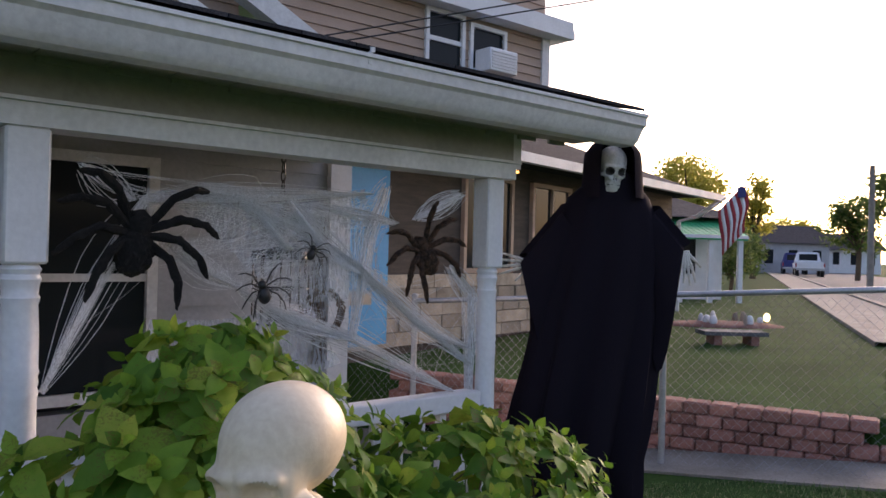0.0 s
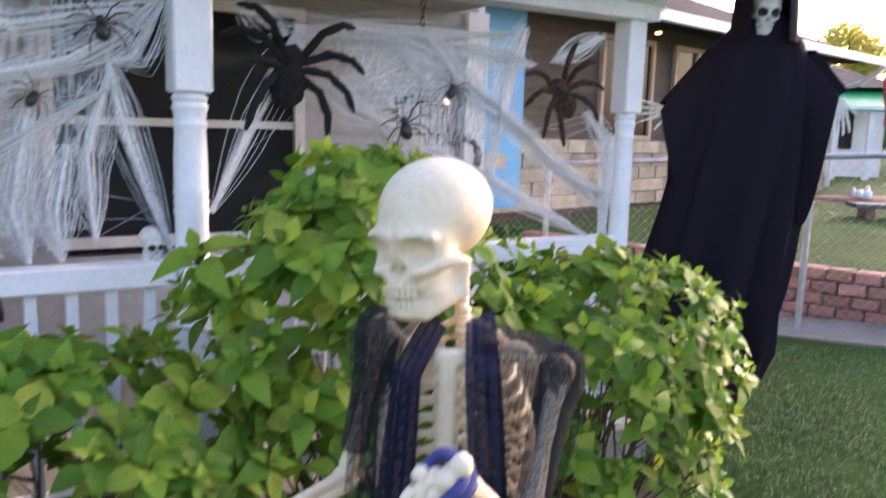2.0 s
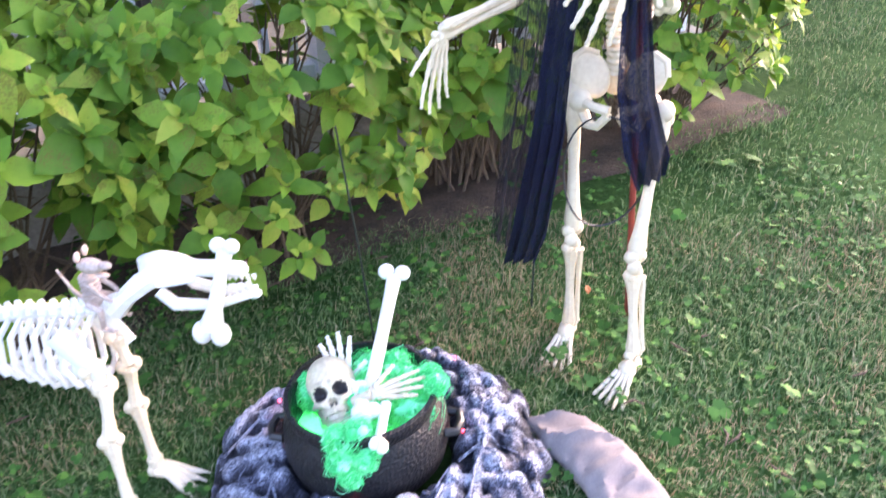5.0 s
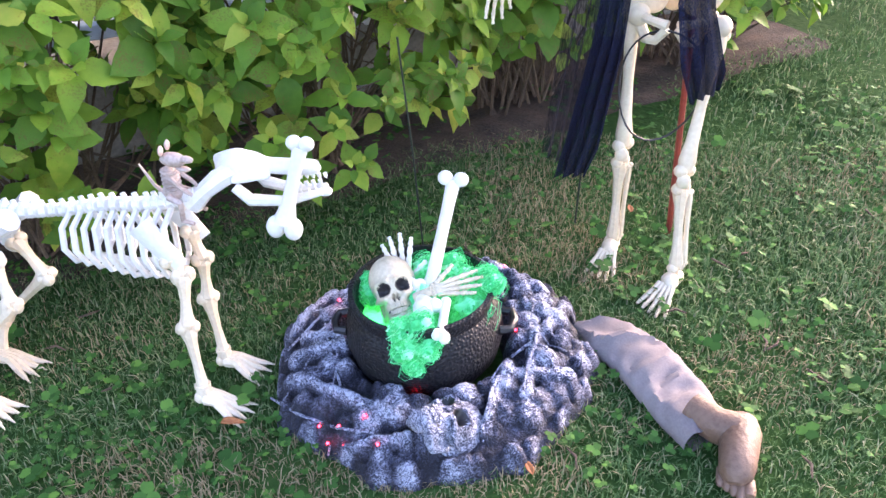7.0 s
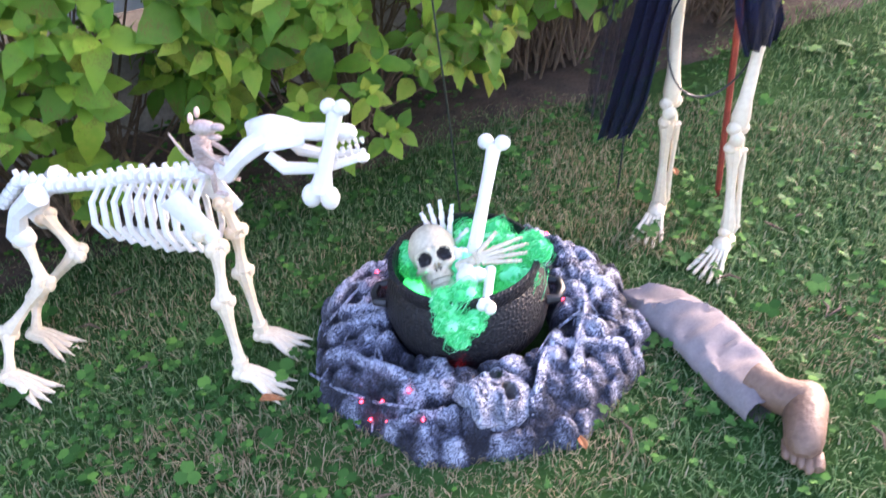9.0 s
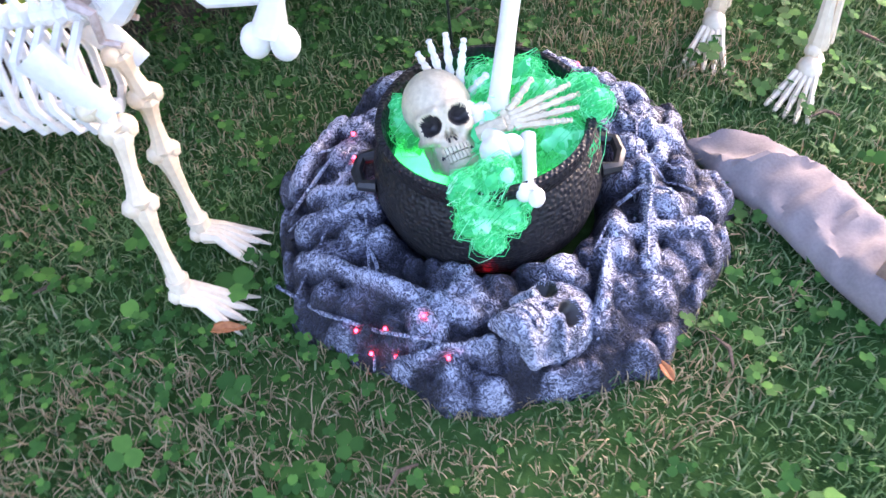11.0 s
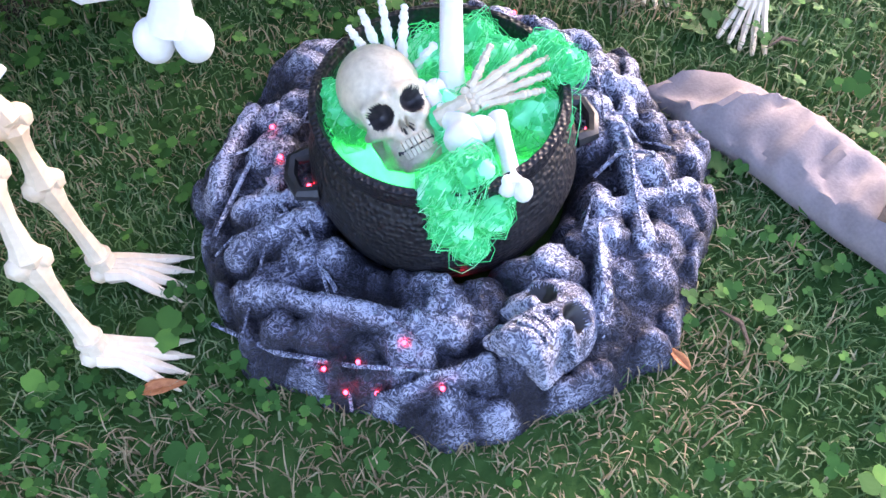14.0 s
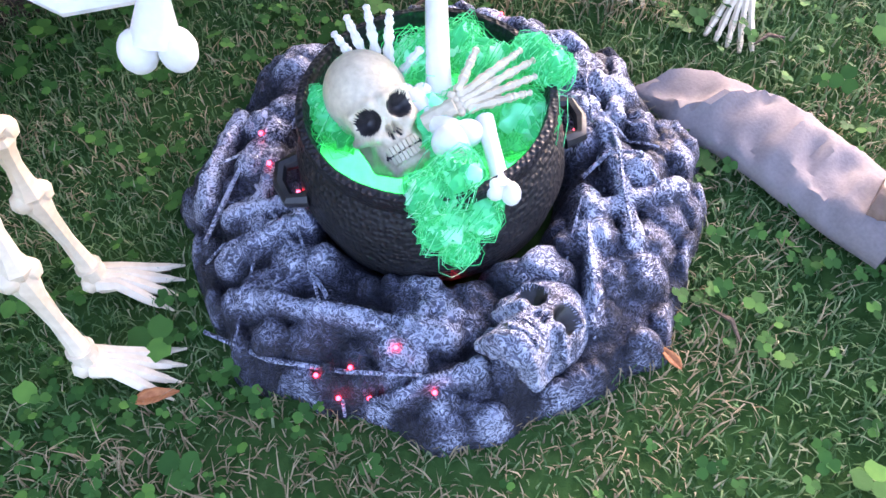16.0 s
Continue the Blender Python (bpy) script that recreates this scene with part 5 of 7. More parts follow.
for sg in (-1, 1):
    ell(bm, tuple(a + V(sg * 0.02, -0.004, -0.012)), (0.0205, 0.021, 0.026), None, 16, 12)
    ell(bm, tuple(b + V(sg * 0.014, 0, 0.008)), (0.017, 0.016, 0.016))
solid("chew_bone", bm, M_BONEW, Matrix(), "white plastic bone held in the dog's jaws", "bone")

# small animal skeleton riding on its back
rat = thing("rat_skeleton", pose(-1.11, 0.53, 0.348), "small brown plastic rat skeleton perched on the dog", "rat skeleton")
bm = B()
ell(bm, (0, 0, 0.02), (0.022, 0.018, 0.02))
ell(bm, (0.002, 0, 0.055), (0.019, 0.017, 0.03))
for k in range(5):
    lathe(bm, [(0.018, -0.003), (0.021, 0), (0.018, 0.003)], 10, Matrix.Translation((0.002, 0, 0.035 + k * 0.01)))
part("body", bm, M_RATBONE, rat)
bm = B()
ell(bm, (0.018, -0.004, 0.105), (0.03, 0.017, 0.016))
ell(bm, (0.05, -0.006, 0.11), (0.016, 0.01, 0.008))
ell(bm, (0.04, -0.006, 0.086), (0.016, 0.009, 0.006))
for sg in (-1, 1):
    ell(bm, (0.0, sg * 0.014, 0.128), (0.004, 0.01, 0.012))
part("head", bm, M_RATBONE, rat)
for sg in (-1, 1):
    bm = B()
    tube(bm, [(0.01, sg * 0.016, 0.065), (0.035, sg * 0.02, 0.045), (0.055, sg * 0.016, 0.03)], [0.006, 0.005, 0.004], 6)
    part("front_leg", bm, M_RATBONE, rat)
    bm = B()
    tube(bm, [(0, sg * 0.02, 0.02), (0.03, sg * 0.028, 0.012), (0.03, sg * 0.03, -0.03), (0.055, sg * 0.03, -0.034)], [0.009, 0.007, 0.006, 0.005], 6)
    part("hind_leg", bm, M_RATBONE, rat)
bm = B()
tube(bm, [(-0.015, 0, 0.01), (-0.045, 0.005, 0.03), (-0.075, 0.01, 0.075)], [0.006, 0.004, 0.002], 6)
part("tail", bm, M_RATBONE, rat)

# ---- cauldron on its ring ----
CX, CY = -0.564, 0.612
POT = on_lawn(CX, CY, 0)
caul = thing("cauldron", POT, "black hammered plastic cauldron full of glowing green fibre", "cauldron")
bm = B()
lathe(bm, [(0.1, 0.012), (0.145, 0.03), (0.175, 0.075), (0.186, 0.125), (0.182, 0.165), (0.172, 0.198), (0.163, 0.212), (0.166, 0.222), (0.17, 0.236), (0.168, 0.246), (0.158, 0.248), (0.153, 0.236), (0.155, 0.21), (0.165, 0.17), (0.165, 0.12), (0.14, 0.06), (0.02, 0.045)], 64)
part("pot", bm, M_POT, caul)
for a in (0.1, 3.35):
    bm = B()
    m = pose(0, 0, 0, 0, 0, math.degrees(a))
    tube(bm, [V(0.18, -0.035, 0.15), V(0.205, -0.03, 0.15), V(0.212, 0, 0.15), V(0.205, 0.03, 0.15), V(0.18, 0.035, 0.15)], [0.012, 0.01, 0.01, 0.01, 0.012], 8, m)
    part("ear_handle", bm, M_BLACK, caul)
lamp_d = bpy.data.lights.new("cauldron_light", "POINT")
lamp_d.energy, lamp_d.color, lamp_d.shadow_soft_size = 1.8, (0.02, 1.0, 0.3), 0.05
lamp_o = new("cauldron_light", lamp_d)
lamp_o.matrix_world = POT @ Matrix.Translation((0.0, 0.01, 0.085))
bm = B()
ell(bm, (0, 0.0, 0.06), (0.05, 0.05, 0.014))
part("light_unit", bm, M_GREENLED, caul, "green glowing lamp")

fib = thing("green_fibre", POT, "tangled green fibre above the cauldron lamp, with glow added to its material", "fibre")
random.seed(11)


def tangle(center, rad, n, seed, loops=3.4, thick=0.0006):
    n = int(n * 2.6)
    rnd = random.Random(seed)
    bm = B()
    for _ in range(n):
        c = Vector(center) + Vector((rnd.gauss(0, 0.22), rnd.gauss(0, 0.22), rnd.gauss(0, 0.15))) * rad
        a, b = Vector((rnd.gauss(0, 1), rnd.gauss(0, 1), rnd.gauss(0, 1))).normalized(), None
        b = a.orthogonal().normalized()
        r = rad * rnd.choice((rnd.uniform(0.18, 0.45), rnd.uniform(0.5, 0.95)))
        c = c + Vector((rnd.gauss(0, 0.3), rnd.gauss(0, 0.3), rnd.gauss(0, 0.25))) * (rad - r)
        c2 = a.cross(b) * rad * rnd.uniform(-0.3, 0.3)
        ph = rnd.uniform(0, 6)
        pts = [c + (a * math.cos(ph + s) + b * math.sin(ph + s)) * r * (1 + 0.15 * math.sin(3 * s)) + c2 * math.sin(s * 0.7) for s in [k * 0.5 * loops / 2.2 for k in range(12)]]
        tube(bm, pts, thick, 3)
    core = bmesh.ops.create_icosphere(bm, subdivisions=4, radius=rad * 0.85, matrix=Matrix.Translation(center))
    for v in core["verts"]:
        v.co += v.normal * (noise.noise(v.co * 60 + Vector((seed, 0, 0))) * 0.4 + abs(noise.noise(v.co * 170)) * 0.3 + noise.noise(v.co * 420) * 0.14) * rad
    return bm


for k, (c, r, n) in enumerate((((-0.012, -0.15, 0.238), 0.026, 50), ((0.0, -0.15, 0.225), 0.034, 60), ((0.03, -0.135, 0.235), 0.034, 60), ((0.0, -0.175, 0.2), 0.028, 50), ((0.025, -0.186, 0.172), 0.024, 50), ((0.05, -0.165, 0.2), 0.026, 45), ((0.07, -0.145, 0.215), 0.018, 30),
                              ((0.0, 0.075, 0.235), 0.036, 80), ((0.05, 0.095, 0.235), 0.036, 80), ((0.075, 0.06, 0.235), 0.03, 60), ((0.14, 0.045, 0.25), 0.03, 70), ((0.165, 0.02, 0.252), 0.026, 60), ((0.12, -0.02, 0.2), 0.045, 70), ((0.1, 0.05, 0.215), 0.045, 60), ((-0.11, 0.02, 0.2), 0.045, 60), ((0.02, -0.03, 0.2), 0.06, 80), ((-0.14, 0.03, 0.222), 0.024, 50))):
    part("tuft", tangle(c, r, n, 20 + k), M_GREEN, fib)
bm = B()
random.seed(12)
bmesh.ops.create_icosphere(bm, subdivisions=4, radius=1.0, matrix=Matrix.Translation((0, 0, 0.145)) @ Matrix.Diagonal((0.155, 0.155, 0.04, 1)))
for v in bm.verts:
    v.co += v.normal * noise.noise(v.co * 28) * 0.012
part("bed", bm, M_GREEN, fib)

# skull leaning out of the pot
def facing(origin, right, up, scale):
    """A head's own axes: the way across the eyes and the way up the face."""
    r = Vector(right).normalized()
    u = Vector(up)
    u = (u - r * u.dot(r)).normalized()
    m = Matrix((r, u.cross(r), u)).transposed().to_4x4()
    return Matrix.Translation(origin) @ m @ Matrix.Scale(scale, 4)


bm = B()
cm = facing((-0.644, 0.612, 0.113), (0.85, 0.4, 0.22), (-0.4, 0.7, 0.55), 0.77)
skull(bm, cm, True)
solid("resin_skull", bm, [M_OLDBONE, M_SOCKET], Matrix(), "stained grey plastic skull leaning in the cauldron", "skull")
bm = B()
p0, p1 = V(-0.565, 0.605, 0.11), V(-0.557, 0.838, 0.288)
tube(bm, [p0, p0.lerp(p1, 0.2), p0.lerp(p1, 0.55), p0.lerp(p1, 0.85), p1], [0.024, 0.0165, 0.0145, 0.0155, 0.018], 14)
for sg in (-1, 1):
    ell(bm, tuple(p1 + V(sg * 0.019, 0.0, 0.012)), (0.019, 0.018, 0.018), None, 16, 12)
solid("upright_bone", bm, M_BONEW, Matrix(), "white plastic thigh bone standing in the cauldron", "bone", "cauldron bones")
bm = B()
q0, q1 = V(-0.597, 0.618, 0.135), V(-0.55, 0.54, 0.142)
tube(bm, [q0, q0.lerp(q1, 0.4), q0.lerp(q1, 0.72), q1], [0.018, 0.0135, 0.017, 0.024], 14)
for sg in (-1, 1):
    ell(bm, tuple(q0 + V(sg * 0.011, 0.004, 0.003)), (0.015, 0.015, 0.015))
ell(bm, tuple(q1 + V(-0.006, -0.004, 0)), (0.026, 0.022, 0.024), None, 16, 12)
ell(bm, tuple(q1 + V(0.014, 0.004, 0.006)), (0.02, 0.018, 0.018), None, 16, 12)
solid("knuckle_bone", bm, M_BONEW, Matrix(), "short white plastic bone lying across the cauldron", "bone", "cauldron bones")
bm = B()
q0, q1 = V(-0.513, 0.565, 0.15), V(-0.502, 0.46, 0.139)
tube(bm, [q0, q0.lerp(q1, 0.4), q0.lerp(q1, 0.85), q1], [0.012, 0.0105, 0.011, 0.014], 12)
for sg in (-1, 1):
    ell(bm, tuple(q1 + V(sg * 0.009, -0.004 * sg, 0)), (0.0125, 0.016, 0.013), None, 12, 10)
solid("thin_bone", bm, M_BONEW, Matrix(), "thin white plastic bone hanging over the rim", "bone", "cauldron bones")
bm = B()
hand(bm, V(-0.635, 0.66, 0.1), V(-0.1, 0.2, 0.8), V(0.1, 0.9, -0.3), 0.74, 0.19, 0.05, None, 0.0098)
solid("raised_bone_hand", bm, M_BONEW, Matrix(), "white plastic skeleton hand reaching up from the pot", "skeleton hand")
bm = B()
hand(bm, V(-0.55, 0.58, 0.16), V(0.85, 0.42, 0.16), V(0, -0.45, 0.85), 0.68, 0.13, 0.03, None, 0.0088)
tube(bm, [V(-0.585, 0.575, 0.135), V(-0.547, 0.58, 0.16)], [0.014, 0.012], 8)
solid("flat_bone_hand", bm, M_OLDBONE, Matrix(), "grey plastic skeleton hand lying across the fibre", "skeleton hand")

# ring of moulded bones and gauze
RING = on_lawn(-0.553, 0.628, 0)
ring = thing("graveyard_ring", RING, "black foam ring of moulded bones drybrushed in white", "cauldron base")
rnd = random.Random(5)
lumps = []
for k in range(250):
    a, r = rnd.uniform(0, 6.283), math.sqrt(rnd.uniform(0.19 ** 2, 0.385 ** 2))
    lumps.append((r * math.cos(a), r * math.sin(a), rnd.uniform(0.014, 0.04) * (0.8 if r > 0.34 else 1.0), rnd.uniform(0.55, 1.15)))
for k in range(26):
    a = k / 26 * 6.283 + rnd.uniform(-0.08, 0.08)
    lumps.append((0.388 * math.cos(a), 0.388 * math.sin(a), rnd.uniform(0.026, 0.04), rnd.uniform(0.7, 1.0)))
LX, LY, LR, LH = (np.array(c) for c in zip(*lumps))
sticks = []
for ax_, ay_, bx_, by_, sr_ in ((-0.298, -0.184, -0.015, -0.283, 0.014), (-0.114, -0.35, 0.02, -0.325, 0.011), (0.247, 0.04, 0.25, -0.166, 0.013), (0.2, -0.1, 0.175, -0.27, 0.012), (-0.35, -0.02, -0.31, 0.14, 0.016), (0.1, 0.31, 0.24, 0.22, 0.015)):
    sticks.append(((ax_ + bx_) / 2, (ay_ + by_) / 2, (bx_ - ax_) / 2, (by_ - ay_) / 2, sr_))
for k in range(7):
    a, r = rnd.uniform(0, 6.283), rnd.uniform(0.24, 0.34)
    t_, ln = rnd.uniform(0, 3.14), rnd.uniform(0.07, 0.16)
    sticks.append((r * math.cos(a), r * math.sin(a), math.cos(t_) * ln / 2, math.sin(t_) * ln / 2, rnd.uniform(0.012, 0.018)))


def ring_h(x, y):
    r = math.hypot(x, y)
    a = math.atan2(y, x)
    R1 = 0.39 + 0.01 * math.cos(8 * a + 0.4) + 0.022 * noise.noise(Vector((math.cos(a) * 6, math.sin(a) * 6, 0)))
    s = (r - 0.17) / (R1 - 0.17)
    if s >= 1 or s <= 0:
        return -0.01, 0.0
    base = 0.08 * (1 - s ** 2.2) ** 0.6 * min(1, s * 6) ** 0.5
    d2 = ((LX - x) ** 2 + (LY - y) ** 2) / LR ** 2
    h = np.sqrt(np.maximum(0, 1 - d2)) * LR * LH * 1.05
    best = float(h.max())
    for sx, sy, dx, dy, sr in sticks:
        ll = dx * dx + dy * dy
        u = max(-1, min(1, ((x - sx) * dx + (y - sy) * dy) / ll))
        q = ((x - sx - u * dx) ** 2 + (y - sy - u * dy) ** 2) / (sr * (1 + 0.45 * abs(u) ** 3)) ** 2
        if q < 1:
            best = max(best, math.sqrt(1 - q) * sr * 1.2 + 0.02)
    edge = min(1, (1 - s) * 14)
    n = 0.01 * noise.noise(Vector((x * 28, y * 28, 0))) + 0.006 * noise.noise(Vector((x * 80, y * 80, 3)))
    return base + best * edge + n * edge, 0.85 * min(1.0, best / 0.036) ** 1.6


NA, NR = 460, 96
vs, fs, br = [], [], []
for j in range(NR):
    for i in range(NA):
        a = 2 * math.pi * i / NA
        r = 0.165 + (0.445 - 0.165) * j / (NR - 1)
        x, y = r * math.cos(a), r * math.sin(a)
        z, b = ring_h(x, y)
        vs.append((x, y, z))
        br.append(b)
for j in range(NR - 1):
    for i in range(NA):
        fs.append((j * NA + i, (j + 1) * NA + i, (j + 1) * NA + (i + 1) % NA, j * NA + (i + 1) % NA))
me = raw("moulded_base", vs, fs, M_DRY)
at_ = me.attributes.new("brush", "FLOAT", "POINT")
at_.data.foreach_set("value", br)
mb = new("moulded_base", me)
mb.parent = ring


def brushed(me, v=0.7):
    a = me.attributes.new("brush", "FLOAT", "POINT")
    a.data.foreach_set("value", [v] * len(me.vertices))


def rl(x, y, z):
    return RING.inverted() @ Vector((x, y, z))


bm = B()
rsm = RING.inverted() @ facing((-0.466, 0.34, -0.022), (0.7, -0.62, -0.05), (0.6, 0.72, -0.38), 0.86)
skull(bm, rsm, True)
rso = part("moulded_skull", bm, [M_DRY, M_SOCKET], ring)
brushed(rso.data, 0.75)
for path_ in (((-0.264, -0.02), (-0.215, -0.12), (-0.169, -0.197), (-0.156, -0.345)), ((0.245, 0.06), (0.254, -0.02), (0.245, -0.1), (0.245, -0.17)), ((0.186, -0.15), (0.18, -0.2), (0.178, -0.25), (0.175, -0.29)), ((-0.344, -0.084), (-0.32, -0.03), (-0.3, 0.01), (-0.27, 0.05)), ((0.2, -0.05), (0.24, -0.03), (0.28, -0.04), (0.317, -0.103)), ((-0.35, -0.2), (-0.25, -0.27), (-0.15, -0.3), (-0.05, -0.33))):
    bm = B()
    tube(bm, [V(x, y, max(0.01, ring_h(x, y)[0]) + 0.006) for x, y in path_], [0.0032, 0.004, 0.0034, 0.0024], 6)
    brushed(part("twig", bm, M_DRY, ring, "white-brushed twig").data, 0.8)
rnd = random.Random(9)
for k in range(14):
    a, r = rnd.uniform(0, 6.283), rnd.uniform(0.22, 0.36)
    t_, ln = rnd.uniform(0, 3.14), rnd.uniform(0.06, 0.2)
    pts = []
    for s in (-1, -0.4, 0.3, 1):
        x, y = r * math.cos(a) + math.cos(t_) * ln / 2 * s, r * math.sin(a) + math.sin(t_) * ln / 2 * s
        rr = math.hypot(x, y)
        if rr > 0.385:
            x, y = x * 0.385 / rr, y * 0.385 / rr
        if rr < 0.2:
            x, y = x * 0.2 / rr, y * 0.2 / rr
        pts.append(V(x, y, max(0.008, ring_h(x, y)[0]) + 0.004))
    bm = B()
    tube(bm, pts, [0.002, 0.0026, 0.0022, 0.0014], 5)
    tw = part("twig", bm, M_DRY, ring, "white-brushed twig")
    brushed(tw.data, 0.7)
for x, y in ((-0.261, 0.077), (-0.244, 0.011), (-0.162, -0.325), (-0.187, -0.3), (-0.12, -0.335), (-0.036, -0.35), (0.006, -0.2), (-0.079, -0.293), (-0.142, -0.296), (0.128, 0.303), (0.2, 0.019), (-0.2, -0.05)):
    bm = B()
    ell(bm, (x, y, max(0.01, ring_h(x, y)[0]) + 0.003), (0.0032, 0.0032, 0.0032), None, 8, 6)
    part("red_light", bm, M_REDLED, ring, "tiny glowing red bulb")

# ---- cut-off leg prop in a trouser leg ----
LEG = on_lawn(-0.153, 0.797, -54.4)
prop = thing("severed_leg_prop", LEG, "tan latex leg prop in a beige trouser leg on the grass", "leg prop")
bm = B()
L0 = 0.415
grid = []
for j in range(41):
    s = j / 40
    w = 0.071 - 0.002 * s + 0.006 * math.sin(s * 3.0) - 0.012 * max(0, s - 0.75) * 4
    hgt = 0.013 + 0.014 * min(1, s * 2.0)
    row = []
    for i in range(28):
        a = 2 * math.pi * i / 28
        ca, sa = math.cos(a), math.sin(a)
        # flat pressed cloth: a squarish section with creases that run slantwise across it
        fa, fb = math.copysign(abs(ca) ** 0.75, ca), math.copysign(abs(sa) ** 0.8, sa)
        v1 = noise.noise(Vector((s * 9 + ca * 0.9, ca * 1.2, 1.0)))
        v2 = noise.noise(Vector((s * 7 - ca * 2.0, ca * 0.6, 6.0)))
        crease = (0.35 - abs(v1)) * 0.03 + max(0.0, 0.2 - abs(v2)) * 0.03 + 0.006 * noise.noise(Vector((s * 5, ca * 2.5, 4.0)))
        flap = 0.018 * math.exp(-((s - 0.24 - 0.1 * ca) / 0.035) ** 2)
        x = s * L0 + 0.035 * ca * (1 - s) * (1 if s < 0.3 else 0.3) - 0.02 * (1 - s) * fb
        y = w * fa * (1 + 0.07 * noise.noise(Vector((s * 6, ca * 2, 8.0)))) + 0.012 * math.sin(s * 4) - (0.02 * math.exp(-((s - 0.22) / 0.06) ** 2) if ca < 0 else 0)
        z = hgt * 0.95 + hgt * fb + (crease + flap) * max(0.0, sa)
        row.append(bm.verts.new((x, y, max(0.002, z))))
    grid.append(row)
for r0, r1 in zip(grid, grid[1:]):
    for i in range(28):
        bm.faces.new((r0[i], r0[(i + 1) % 28], r1[(i + 1) % 28], r1[i]))
bm.faces.new(grid[0][::-1])
bmesh.ops.recalc_face_normals(bm, faces=bm.faces[:])
part("trouser_leg", bm, M_TROUSER, prop, "wrinkled beige trouser leg")
bm = B()
tube(bm, [V(0.35, 0.0, 0.05), V(0.41, 0.015, 0.05), V(0.445, 0.04, 0.05), V(0.46, 0.05, 0.046)], [0.038, 0.038, 0.042, 0.024], 16)
FD, FS = V(0.72, -0.69, 0), V(0.69, 0.72, 0)
hb = V(0.45, 0.045, 0.048)
tube(bm, [hb - FD * 0.045, hb - FD * 0.032, hb, hb + FD * 0.05, hb + FD * 0.09, hb + FD * 0.115 - V(0, 0, 0.008), hb + FD * 0.13 - V(0, 0, 0.012)], [0.016, 0.034, 0.043, 0.04, 0.037, 0.031, 0.014], 18)
for k in range(5):
    q = hb + FD * (0.112 - abs(k - 3.0) * 0.008) + FS * (k - 2) * 0.0135 - V(0, 0, 0.02)
    tube(bm, [q, q + FD * 0.022, q + FD * 0.036 - V(0, 0, 0.004), q + FD * 0.042 - V(0, 0, 0.006)], [0.011, 0.0105 if k < 4 else 0.0145, 0.009 if k < 4 else 0.013, 0.004], 10)
part("latex_foot", bm, M_SKIN, prop, "tan bare foot")

# ---- hanging reaper ----
RY = 3.93
bm = B()
# robe: cross-sections (height, centre x, half width, half depth)
SEC = [(2.0, 0.84, 0.1, 0.08), (1.93, 0.84, 0.15, 0.09), (1.88, 0.83, 0.2, 0.1), (1.8, 0.83, 0.23, 0.11), (1.7, 0.83, 0.25, 0.12), (1.58, 0.825, 0.265, 0.125), (1.45, 0.81, 0.275, 0.13), (1.3, 0.79, 0.3, 0.135), (1.1, 0.765, 0.31, 0.14), (0.9, 0.73, 0.325, 0.15), (0.72, 0.7, 0.33, 0.155), (0.6, 0.69, 0.31, 0.15), (0.5, 0.72, 0.28, 0.14), (0.4, 0.76, 0.24, 0.13), (0.3, 0.8, 0.17, 0.11), (0.22, 0.83, 0.1, 0.09)]
rows = []
for z, cx, w, d in SEC:
    t = (2.0 - z) / 1.6
    row = []
    for i in range(72):
        a = 2 * math.pi * i / 72
        f = 1 + 0.1 * t ** 0.7 * math.sin(9 * a + 1.2) + 0.05 * t * math.sin(17 * a + 2 * t) + 0.04 * noise.noise(Vector((math.cos(a) * 2, math.sin(a) * 2, z * 2)))
        fold = -0.05 * t * math.exp(-((a - 4.55) / 0.14) ** 2) - 0.04 * t * math.exp(-((a - 5.3) / 0.12) ** 2)
        zz = z + (0.07 * math.sin(5 * a) + 0.1 * noise.noise(Vector((math.cos(a) * 3, math.sin(a) * 3, 5))) if z < 0.32 else 0)
        row.append(bm.verts.new((cx + w * math.cos(a) * f, RY + (d * math.sin(a)) * f - fold, zz)))
    rows.append(row)
for r0, r1 in zip(rows, rows[1:]):
    for i in range(72):
        bm.faces.new((r0[i], r0[(i + 1) % 72], r1[(i + 1) % 72], r1[i]))
# sleeves
for sh, wr, drop in ((V(0.62, RY, 1.8), V(0.42, RY - 0.03, 1.55), 0.5), (V(1.06, RY, 1.8), V(1.2, RY - 0.03, 1.63), 0.6)):
    g = []
    for j in range(9):
        s = j / 8
        p = sh.lerp(wr, s)
        dr = drop * (0.35 + 0.65 * s)
        row = []
        for i in range(20):
            a = 2 * math.pi * i / 20
            dz = math.sin(a)
            row.append(bm.verts.new(p + V(0.02 * math.cos(a * 3) + (-0.12 if wr.x > 0.8 else 0.08) * (-min(0, dz)), 0.055 * math.cos(a) * (1 + 0.4 * math.sin(4 * a)), (0.05 * dz if dz > 0 else dz * dr))))
        g.append(row)
    for r0, r1 in zip(g, g[1:]):
        for i in range(20):
            bm.faces.new((r0[i], r0[(i + 1) % 20], r1[(i + 1) % 20], r1[i]))
robe_faces = len(bm.faces)
